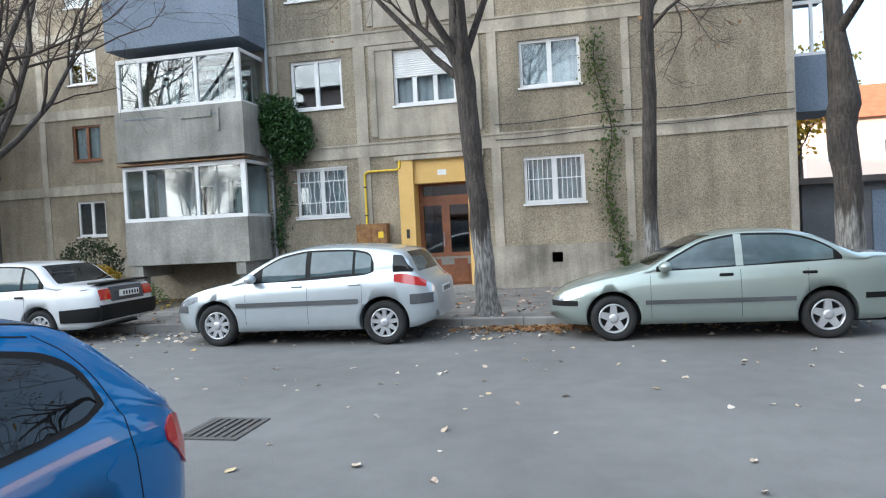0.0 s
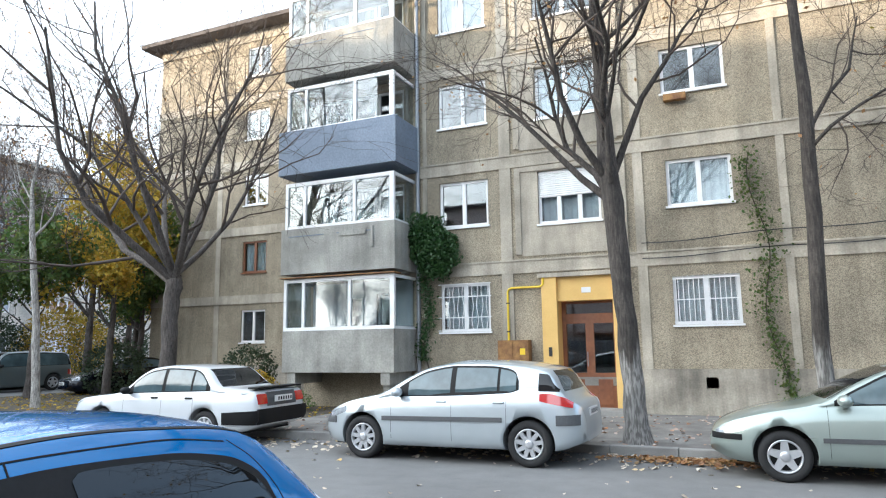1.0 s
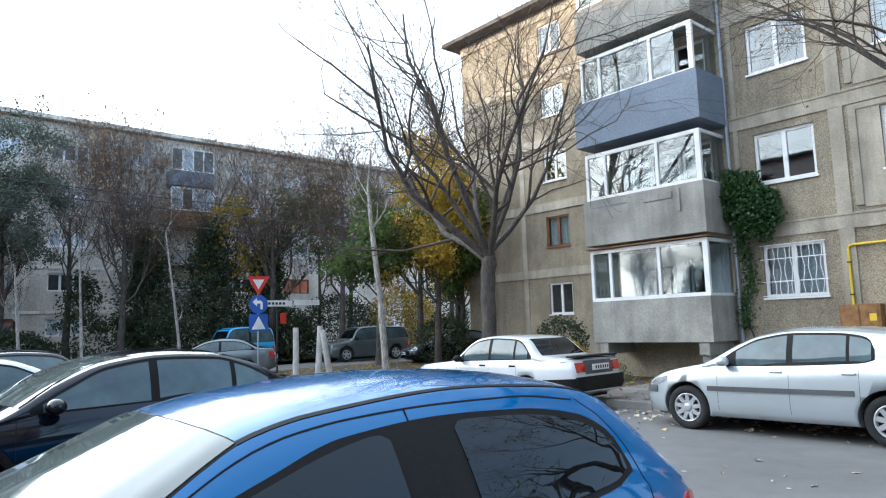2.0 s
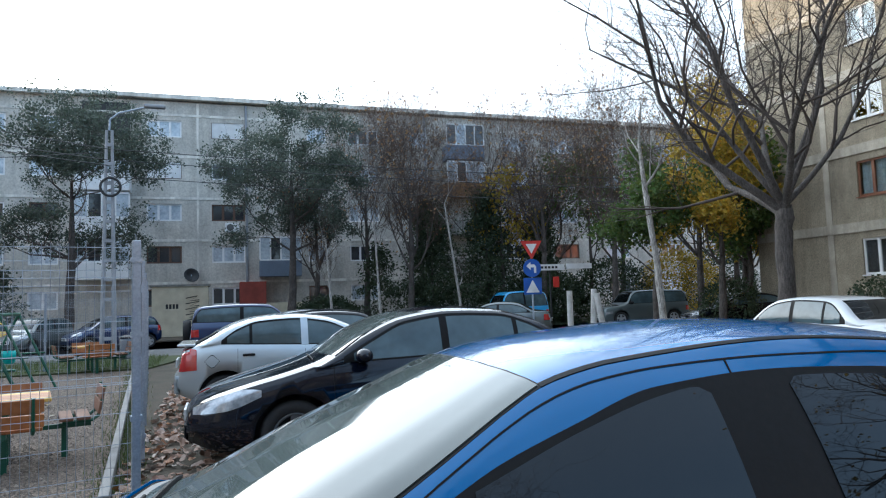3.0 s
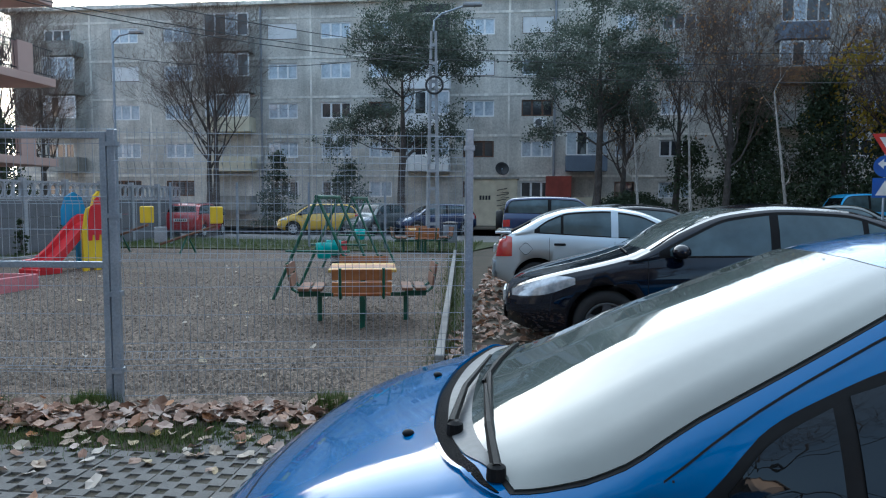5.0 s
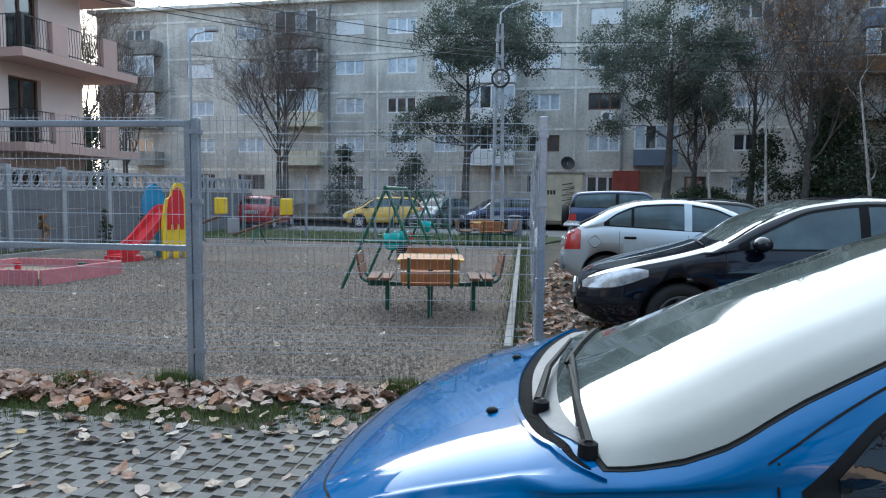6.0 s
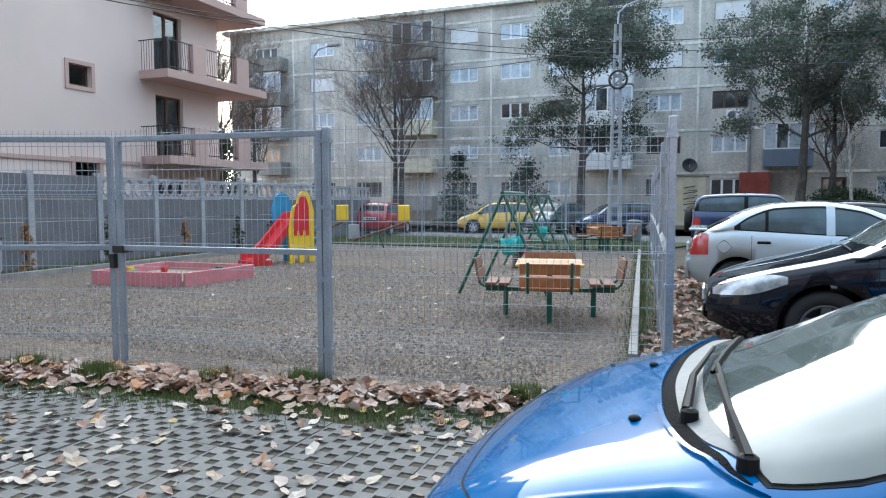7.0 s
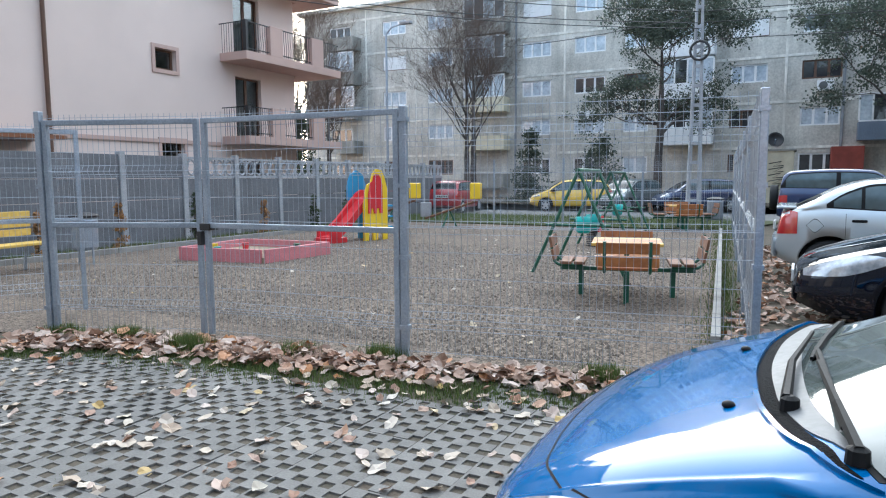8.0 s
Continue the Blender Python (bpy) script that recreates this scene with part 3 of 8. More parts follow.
def balcony(s, x0, x1, parapet, deep=1.29, over=0.0):
    """One glazed balcony of the stack, at storey s."""
    z = s * STOREY
    d = deep + over
    za, zb = (1.05 if s == 0 else 0.9) + z, 2.13 + z
    b = part("balcony", boxes([((x0 - over + 0.1, 0.0, za), (x1 + over - 0.1, d - 0.1, za + 0.14))], FACE_A, 0.008), parapet, block_a)
    pieces("parapet", [((x0 - over, d - 0.1, za), (x1 + over, d, zb)), ((x0 - over, 0.0, za), (x0 - over + 0.1, d - 0.1, zb)), ((x1 + over - 0.1, 0.0, za), (x1 + over, d - 0.1, zb))], parapet, b, FACE_A, 0.008)
    if s == 1:
        part("parapet_panel", boxes([((x1 - 1.55, d, zb - 0.3), (x1 - 0.75, d + 0.03, zb - 0.14)), ((x1 - 0.6, d, zb - 0.65), (x1 - 0.54, d + 0.05, zb - 0.1))], FACE_A, 0.006), CONCRETE, b)
    if over:
        part("seam", boxes([((x0 + k, d, zb - 0.22), (x0 + k + 1.1, d + 0.01, zb - 0.2)) for k in (0.2, 1.7)], FACE_A), BLUEGREY, b)
    h0, h1 = zb, (3.5 if s == 0 else 3.42) + z
    mull = [x0, x0 + 0.62, x0 + 0.62 + (1.55 if s else 1.42), x1 - (0.45 if s == 2 else 0.02)]
    bar = 0.085
    fr = [((x0, deep - 0.1, h0), (x1, deep - 0.03, h0 + 0.09)), ((x0, deep - 0.1, h1 - 0.1), (x1, deep - 0.03, h1))]
    for u in mull[1:-1]:
        fr.append(((u - bar / 2, deep - 0.1, h0 + 0.09), (u + bar / 2, deep - 0.03, h1 - 0.1)))
    fr += [((x0, deep - 0.11, h0 + 0.09), (x0 + bar, deep - 0.025, h1 - 0.1)), ((x1 - bar - 0.04, deep - 0.11, h0 + 0.09), (x1, deep - 0.025, h1 - 0.1))]
    fr += [((x1 - 0.07, 0.02, h0), (x1, deep - 0.11, h0 + 0.07)), ((x1 - 0.07, 0.02, h1 - 0.08), (x1, deep - 0.11, h1)), ((x0, 0.02, h0), (x0 + 0.07, deep - 0.11, h0 + 0.07)), ((x0, 0.02, h1 - 0.08), (x0 + 0.07, deep - 0.11, h1))]
    part("glazing_frame", boxes(fr, FACE_A), WHITE, b, "white balcony glazing frame")
    for a, c in zip(mull, mull[1:]):
        part("pane", boxes([((a + 0.05, deep - 0.07, h0 + 0.09), (c - 0.05, deep - 0.064, h1 - 0.1))], FACE_A), GLASS, b).visible_shadow = False
    for u in (x0 + 0.03, x1 - 0.04):
        part("pane", boxes([((u, 0.05, h0 + 0.07), (u + 0.006, deep - 0.12, h1 - 0.08))], FACE_A), GLASS, b).visible_shadow = False
    if s == 0:
        part("lining", boxes([((x0 + 0.1, 0.004, za + 0.15), (-9.0, 0.03, h1)), ((-8.4, 0.004, za + 0.15), (-8.05, 0.03, h1)), ((-7.62, 0.004, za + 0.15), (x1 - 0.1, 0.03, h1)), ((-9.0, 0.004, 3.06), (-8.4, 0.03, h1)), ((-8.05, 0.004, 3.12), (-7.62, 0.03, h1))], FACE_A), WHITE, b, "white painted balcony back wall")
        part("door_frame", boxes([((-9.0, 0.03, 2.1), (-8.94, 0.06, 3.06)), ((-8.46, 0.03, 2.1), (-8.4, 0.06, 3.06)), ((-8.94, 0.03, 3.0), (-8.46, 0.06, 3.06))], FACE_A), WHITE, b)
        part("roof_edge", boxes([((x0 - 0.06, deep - 0.3, h1 + 0.02), (x1 + 0.06, deep + 0.09, h1 + 0.045))], FACE_A), RUST, b, "rusty sheet metal edge")
    return b


for s, (pm, over) in enumerate([(CONCRETE, 0.0), (CONCRETE, 0.06), (BLUEGREY, 0.14), (CONCRETE, 0.05), (CONCRETE, 0.05)]):
    balcony(s, -10.2, -6.86, pm, 1.29, over)
    z = s * STOREY
    window(block_a, FACE_A, -9.9, -8.1, 2.2 + z, 3.4 + z, 2, sill=False, curtain=CURTAIN if s == 3 else None)
    window(block_a, FACE_A, -8.05, -7.2, 2.2 + z, 3.4 + z, 1, sill=False)
part("balcony_roof", boxes([((-10.4, 0.0, 14.4), (-6.7, 1.45, 14.5))], FACE_A), CONCRETE, block_a)
for u in (-10.05, -7.25):
    part("balcony_support", boxes([((u, 0.0, 0.75), (u + 0.25, 1.25, 1.05)), ((u + 0.02, 0.9, 0.05), (u + 0.2, 1.15, 0.75))], FACE_A), CONCRETE, block_a)
# recessed wing behind the tree
part("wing_wall", pierced(-21.7, -10.1, 0.0, 14.8, [(-16.95 + k, -15.78 + k, 1.95 + s * STOREY, 3.2 + s * STOREY) for s in range(5) for k in (0, 3.2)], FACE_A2), DASH, block_a)
pieces("wing_wall", [((-21.7, -9.0, 0), (-21.4, -0.31, 14.8)), ((-21.4, -9, 0), (-10.1, -8.7, 14.8))], DASH, block_a, FACE_A2)
part("wing_roof", boxes([((-22.3, -9.4, 14.8), (-10.45, 0.7, 14.98))], FACE_A2), ROOF, block_a, "dark eaves overhanging the wing")
part("wing_plinth", boxes([((-21.75, 0.0, 0.0), (-10.45, 0.05, 1.05))], FACE_A2), PLINTH, block_a)
pieces("wing_band", [((-21.7, 0.0, 0.73 + s * STOREY), (-10.45, 0.05, 1.07 + s * STOREY)) for s in range(1, 6)] + [((-18.3, 0, 1.1), (-18.05, 0.03, 14.7))], RENDER_A, block_a, FACE_A2)
for s in range(5):
    for k in (0, 3.2):
        window(block_a, FACE_A2, -16.95 + k, -15.78 + k, 1.95 + s * STOREY, 3.2 + s * STOREY, 2, curtain=CURTAIN if (s + k) % 2 else None, frame_mat=DOOR_WOOD if (s == 1 and not k) else None)
# side balconies at the gable
for s in (1, 2, 3, 4):
    z = s * STOREY
    part("gable_balcony", boxes([((5.56, -2.2, 1.1 + z), (6.7, -0.7, 1.25 + z)), ((5.56, -0.8, 1.25 + z), (6.7, -0.7, 2.35 + z)), ((6.6, -2.2, 1.25 + z), (6.7, -0.8, 2.35 + z))], FACE_A), BLUEGREY, block_a)
    part("gable_balcony_glazing", boxes([((5.6, -0.78, 2.35 + z), (6.7, -0.72, 2.42 + z)), ((5.6, -0.78, 3.5 + z), (6.7, -0.72, 3.58 + z)), ((6.1, -0.78, 2.42 + z), (6.17, -0.72, 3.5 + z)), ((6.63, -0.78, 2.42 + z), (6.7, -0.72, 3.5 + z))], FACE_A), WHITE, block_a)
for ws, x in ((3, 0.4), (2, 0.35)):
    fb = thing("flower_box", "terracotta plastic flower box hung under a window", "flower box", "window boxes")
    part("trough", boxes([((-0.32, 0.03, 1.86 + ws * STOREY - 0.02), (0.18, 0.2, 2.02 + ws * STOREY - 0.02))], FACE_A, 0.01), material("terracotta", (0.45, 0.13, 0.06), None, 0.7) if ws == 3 else RUST, fb)
# overhead cable along the facade
cb = thing("facade_cable", "thin black cables sagging along the facade", "cable")
for k, z in enumerate((3.98, 3.62)):
    part("cable", tube(drop(FACE_A, [(-1.0 + 0.5 * j, 0.09, z - 0.03 * math.sin(j * 0.9) + 0.012 * j) for j in range(14)]), 0.012, 5), DARK, cb)

# ---- far block ----
rng = random.Random(5)
block_b = thing("apartment_block", "long five-storey grey panel block with pale joints", "building")
ST = 2.68
colsB = [(-37.0, 2.1), (-31.9, 2.1), (-27.9, 2.1), (-20.3, 2.1), (-16.55, 2.1), (-13.2, 1.6), (-6.75, 2.05), (-2.9, 2.05), (3.2, 1.3), (6.0, 2.1), (10.3, 1.4), (17.5, 2.1), (21.5, 2.1), (26.0, 2.1), (31.0, 2.1), (36.0, 2.1)]
holesB = [(u, u + w, 1.72 + s * ST, 2.8 + s * ST) for u, w in colsB for s in range(5)]
part("wall", pierced(-39.5, 41.0, 0.0, 14.75, holesB, FACE_B), BLOCK_WALL, block_b, "grey-brown rendered panel wall")
pieces("wall", [((-39.5, -12, 0), (-39.2, -0.31, 14.75)), ((40.7, -12, 0), (41.0, -0.31, 14.75)), ((-39.2, -12, 0), (40.7, -11.7, 14.75))], BLOCK_WALL, block_b, FACE_B)
pieces("floor_slab", [((-39.1, -11.6, 0.6 + s * ST), (40.6, -0.35, 0.8 + s * ST)) for s in range(5)], ROOM, block_b, FACE_B)
part("roof", boxes([((-40.0, -12.4, 14.75), (-10.75, 0.4, 15.0)), ((-10.75, -12.4, 14.85), (41.4, 0.4, 15.12))], FACE_B), BLOCK_BAND, block_b, "pale concrete cornice")
jb = [((-39.5, 0, 0.4 + s * ST), (41, 0.03, 0.56 + s * ST)) for s in range(1, 6)]
pieces("joint", jb, BLOCK_BAND, block_b, FACE_B)
for u in (-33.5, -29.0, -17.3, -3.8, 2.0, 9.3, 20.0, 25.0, 30.0):
    part("joint", boxes([((u, 0, 0.5), (u + 0.14, 0.034, 14.7))], FACE_B), BLOCK_BAND, block_b)
TRIM_DARK = material("fan_grey", (0.12, 0.12, 0.125), None, 0.6)
# opaque panes; sky reflection and white curtains are painted into the pale one's colour
PANE_SKY = material("sky_and_curtain_pane", (0.55, 0.60, 0.66), (0.36, 0.41, 0.46), 0.08, scale=1.3, fine=6, bump=0, grain=0.5, spec=1.0)
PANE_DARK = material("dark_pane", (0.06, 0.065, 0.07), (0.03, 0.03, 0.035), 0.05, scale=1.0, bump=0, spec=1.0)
BROWN_FRAME = material("brown_frame", (0.12, 0.06, 0.035), None, 0.6)
for u, w in colsB:
    for s in range(5):
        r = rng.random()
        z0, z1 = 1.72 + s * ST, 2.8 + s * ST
        # upper storeys mostly take the pane with the painted sky reflection
        sky_pale = s >= 2 or r < 0.3
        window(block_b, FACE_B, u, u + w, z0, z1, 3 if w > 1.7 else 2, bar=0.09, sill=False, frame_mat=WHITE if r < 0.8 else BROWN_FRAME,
               glass=(PANE_SKY if (sky_pale and r < 0.66) else PANE_DARK), shutter=0.0 if r < 0.86 or s < 3 else 0.95)


def block_balconies(u0, u1, rows):
    for s, (kind, mat_p) in rows.items():
        z = s * ST
        b = part("balcony", boxes([((u0, 1.1, 0.75 + z), (u1, 1.2, 1.75 + z)), ((u0, 0.04, 0.75 + z), (u0 + 0.1, 1.1, 1.75 + z)), ((u1 - 0.1, 0.04, 0.75 + z), (u1, 1.1, 1.75 + z)), ((u0 + 0.1, 0.04, 0.75 + z), (u1 - 0.1, 1.1, 0.87 + z))], FACE_B), mat_p, block_b)
        if kind == "glazed":
            n = 4
            st = (u1 - u0) / n
            fr = [((u0, 1.12, 1.75 + z), (u1, 1.18, 1.83 + z)), ((u0, 1.12, 3.2 + z), (u1, 1.18, 3.3 + z))] + [((u0 + k * st - 0.045, 1.12, 1.83 + z), (u0 + k * st + 0.045, 1.18, 3.2 + z)) for k in range(n + 1)]
            part("glazing_frame", boxes(fr, FACE_B), WHITE, b)
            for k in range(n):
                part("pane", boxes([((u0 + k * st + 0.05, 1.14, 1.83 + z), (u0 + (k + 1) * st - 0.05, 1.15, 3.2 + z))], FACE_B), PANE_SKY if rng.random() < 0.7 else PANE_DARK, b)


CR = material("cream_panel", (0.66, 0.60, 0.45), (0.54, 0.48, 0.35), 0.8)
block_balconies(-24.3, -21.2, {4: ("glazed", CONCRETE), 3: ("glazed", CONCRETE), 2: ("glazed", CR), 1: ("open", CR), 0: ("open", CONCRETE)})
block_balconies(-36.3, -33.9, {4: ("open", CONCRETE), 3: ("glazed", CONCRETE), 2: ("glazed", CONCRETE), 1: ("open", CONCRETE)})
block_balconies(-10.6, -7.6, {3: ("glazed", WHITE), 2: ("glazed", WHITE), 1: ("glazed", WHITE)})
block_balconies(12.8, 15.6, {4: ("glazed", BLUEGREY), 3: ("glazed", RUST), 2: ("open", CONCRETE), 1: ("open", CONCRETE)})
block_balconies(0.0, 2.6, {1: ("glazed", BLUEGREY), 0: ("open", CR)})
for u in (-20.75, -0.75, 11.5):
    part("downpipe", tube(drop(FACE_B, [(u, 0.1, 0.2), (u, 0.1, 14.7)]), 0.08, 6), PIPE_GREY, block_b)
# flat dark sheet on the wall, standing in for the shaded loggia recess
part("top_loggia_shade", boxes([((-10.4, 0.005, 12.2), (-7.7, 0.02, 14.5))], FACE_B), DARK, block_b)
ko = thing("utility_kiosk", "cream painted kiosk with dark graffiti strokes", "kiosk")
part("shell", boxes([((-5.9, 4.0, 0.0), (-3.05, 6.2, 2.75))], FACE_B, 0.02), CR, ko)
part("roof", boxes([((-6.0, 3.9, 2.75), (-2.95, 6.3, 2.85))], FACE_B), CONCRETE, ko)
gr = bmesh.new()
for k in range(5):
    z = 2.1 - 0.3 * k
    ring_tube(gr, drop(FACE_B, [(-4.2, 6.215, z), (-3.6 + 0.1 * (k % 2), 6.215, z + 0.12), (-4.0, 6.215, z - 0.14), (-3.5, 6.215, z - 0.1)]), 0.025, 4)
part("graffiti", gr, DARK, ko, "black spray strokes")
part("lettering", boxes([((-5.2 + 0.17 * k, 6.201, 1.55), (-5.08 + 0.17 * k, 6.21, 1.8)) for k in range(4)], FACE_B), DARK, ko)
rs = thing("red_shed", "red sheet metal shed against the far block", "shed")
part("shell", boxes([((-1.25, 0.05, 1.6), (0.35, 1.4, 3.1))], FACE_B, 0.01), material("red_sheet", (0.32, 0.06, 0.04), None, 0.6), rs)
part("base", boxes([((-1.2, 0.05, 0.05), (0.3, 1.35, 1.6))], FACE_B), CONCRETE, rs)

dish = thing("satellite_dish", "black satellite dish on the far block's wall", "satellite dish")
part("bowl", lathe([(0.02, 0.0), (0.2, 0.03), (0.36, 0.1), (0.46, 0.2), (0.44, 0.21), (0.34, 0.12), (0.02, 0.03)], 24), DARK, dish, "", True).matrix_basis = pose(-44.25, -4.15, 3.55, 0, 70, 15)
part("arm", tube([(-44.69, -4.15, 3.4), (-44.3, -4.15, 3.45)], 0.03, 6), STEEL, dish)
part("feed", tube([(-44.2, -4.15, 3.3), (-43.75, -4.1, 3.6)], [0.02, 0.035], 6), STEEL, dish)
for y, z in ((-2.1, 6.35), (-16.2, 5.3)):
    ac = thing("air_conditioner", "white air conditioner box on the facade", "air conditioner", "wall units")
    part("case", boxes([((-44.68, y, z), (-44.36, y + 0.85, z + 0.58))], None, 0.02), WHITE, ac)
    part("fan_grille", lathe([(0.22, 0.0), (0.22, 0.012), (0.03, 0.02)], 20), TRIM_DARK, ac).matrix_basis = pose(-44.358, y + 0.32, z + 0.29, 0, 90, 0)
    for d in (0.12, 0.7):
        part("bracket", boxes([((-44.69, y + d, z - 0.05), (-44.36, y + d + 0.04, z - 0.003))]), STEEL, ac)

# ---- pink house ----
pink = thing("pink_house", "pink plastered house with wrought iron balconies", "house")
SF = 2.85
ph = [(14.2, 15.0, 4.9, 5.55), (14.3, 15.2, 1.95, 2.65), (17.6, 18.9, 2.95, 5.1), (17.6, 18.9, 5.8, 7.95), (17.6, 18.9, 0.2, 2.2)]
part("wall", pierced(4.0, 20.8, 0.0, 13.0, ph, FACE_P), PINK, pink)
pieces("wall", [((20.5, -9.0, 0), (20.8, -0.31, 13.0)), ((4.0, -9.0, 0), (4.3, -0.31, 13)), ((4.3, -9, 0), (20.5, -8.7, 13))], PINK, pink, FACE_P)
pieces("floor_slab", [((4.35, -8.6, z - 0.2), (20.45, -0.35, z)) for z in (0.1, 2.9, 5.75, 8.6)], ROOM, pink, FACE_P)
part("roof", boxes([((3.6, -9.4, 13.0), (21.3, 0.5, 13.2))], FACE_P), ROOF, pink)
part("cornice", boxes([((4.0, 0.0, 2.6), (16.8, 0.06, 2.72))], FACE_P), PINK_DARK, pink)
part("lean_to_roof", boxes([((4.0, 0.0, 2.45), (10.2, 1.5, 2.55))], FACE_P), DOOR_WOOD, pink)
for u0, u1, z0, z1 in ph:
    w = window(pink, FACE_P, u0, u1, z0, z1, 1 if u1 - u0 < 1 else 2, inset=0.15, sill=False, frame_mat=BROWN_FRAME)
    if u0 < 16:
        part("surround", boxes([((u0 - 0.12, 0, z0 - 0.12), (u0, 0.04, z1 + 0.12)), ((u1, 0, z0 - 0.12), (u1 + 0.12, 0.04, z1 + 0.12)), ((u0, 0, z0 - 0.12), (u1, 0.04, z0)), ((u0, 0, z1), (u1, 0.04, z1 + 0.12))], FACE_P), PINK_DARK, w)
for k, z in enumerate((2.75, 5.6, 8.45)):
    u0, u1 = 16.9, 22.2
    b = part("balcony", boxes([((u0, 0.0, z - 0.1), (u1, 1.25, z + 0.18)), ((21.0, -1.6, z - 0.1), (u1, 0.0, z + 0.18))], FACE_P, 0.01), PINK_DARK, pink)
    for a, c in ((18.1, 18.75), (20.4, 21.1)):
        part("pier", boxes([((a, 1.02, z + 0.18), (c, 1.25, z + 1.2))], FACE_P, 0.01), PINK_DARK, b)
    part("pier", boxes([((16.9, 1.1, z + 0.18), (17.0, 1.25, z + 1.2))], FACE_P), DARK, b)
    for a, c in ((17.0, 18.1), (18.75, 20.4), (21.1, 22.15)):
        n = int((c - a) / 0.11)
        for k2 in range(1, n):
            u = a + (c - a) * k2 / n
            part("baluster", tube(drop(FACE_P, [(u, 1.18, z + 0.2), (u + 0.02, 1.2, z + 0.5), (u - 0.02, 1.2, z + 0.8), (u, 1.18, z + 1.15)]), 0.011, 4), DARK, b)
        pieces("rail", [((a, 1.165, zz), (c, 1.195, zz + 0.03)) for zz in (z + 0.26, z + 1.15)], DARK, b, FACE_P, label="black wrought iron rail")
    for k2 in range(1, 11):
        part("baluster", tube(drop(FACE_P, [(16.93, k2 * 0.11, z + 0.18), (16.93, k2 * 0.11, z + 1.15)]), 0.011, 4), DARK, b)
    pieces("rail", [((16.915, 0.0, z + 1.15), (16.945, 1.1, z + 1.18))], DARK, b, FACE_P)
part("downpipe", tube(drop(FACE_P, [(10.65, 0.1, 0), (10.65, 0.1, 12.9)]), 0.06, 8), BROWN_FRAME, pink)

# ---- concrete panel fence ----
cf = thing("concrete_fence", "grey concrete panel fence with pierced top panels", "fence")
post_m = panel_m = top_m = None
for k in range(12):
    x = -4.0 - 1.72 * k
    y = -15.75 - 0.03 * k
    for nm in ("post", "panel", "top"):
        if nm == "post":
            if post_m is None:
                o = part("post", boxes([((-0.07, -0.07, 0), (0.07, 0.09, 2.05))], None, 0.01), FENCE_POST, cf)
                post_m = o.data
            else:
                o = new("post", post_m)
                o.parent = cf
        elif nm == "panel":
            if panel_m is None:
                o = part("panel", boxes([((-1.65, -0.03, 0.0), (-0.07, 0.02, 0.48)), ((-1.65, -0.03, 0.49), (-0.07, 0.02, 0.97)), ((-1.65, -0.03, 0.98), (-0.07, 0.02, 1.45))], None, 0.006), FENCE_GREY, cf)
                panel_m = o.data
            else:
                o = new("panel", panel_m)
                o.parent = cf
        elif k < 4:
            o = part("panel", boxes([((-1.65, -0.03, 1.46), (-0.07, 0.02, 1.98))], None, 0.006), FENCE_GREY, cf)
        else:
            if top_m is None:
                bm = boxes([((-1.65, -0.03, 1.46), (-0.07, 0.02, 1.52)), ((-1.65, -0.03, 1.92), (-0.07, 0.02, 1.98))])
                for j in range(5):
                    c = -1.5 + j * 0.31
                    for q in range(8):
                        a0, a1 = q * math.pi / 4, (q + 1) * math.pi / 4
                        ring_tube(bm, [(c + 0.13 * math.cos(a0), -0.005, 1.72 + 0.19 * math.sin(a0)), (c + 0.13 * math.cos(a1), -0.005, 1.72 + 0.19 * math.sin(a1))], 0.03, 4)
                    add_box(bm, (c + 0.13, -0.03, 1.52), (c + 0.18, 0.02, 1.92))
                o = part("pierced_panel", bm, FENCE_POST, cf)
                top_m = o.data
            else:
                o = new("pierced_panel", top_m)
                o.parent = cf
        o.location = (x, y, 0)

# ---- playground fence ----
CORNER, G2, G1, G0 = (-4.32, -2.93), (-3.8, -5.38), (-3.62, -7.34), (-3.06, -8.72)
pf = thing("mesh_fence", "galvanised welded mesh fence on steel posts", "fence")


def fence_post(x, y, h=2.03, w=0.06, parent=None, clips=True):
    p = part("post", boxes([((-w / 2, -w / 2, -0.05), (w / 2, w / 2, h))], Matrix.Translation((x, y, 0)) @ Matrix.Rotation(0.2, 4, "Z"), 0.006), STEEL, parent or pf)
    if clips:
        for z in (0.25, 0.8, 1.35, 1.85):
            part("clip", boxes([((-w / 2 - 0.008, -w / 2 - 0.008, z), (w / 2 + 0.008, w / 2 + 0.008, z + 0.035))], Matrix.Translation((x, y, 0)) @ Matrix.Rotation(0.2, 4, "Z")), STEEL, p)
    return p


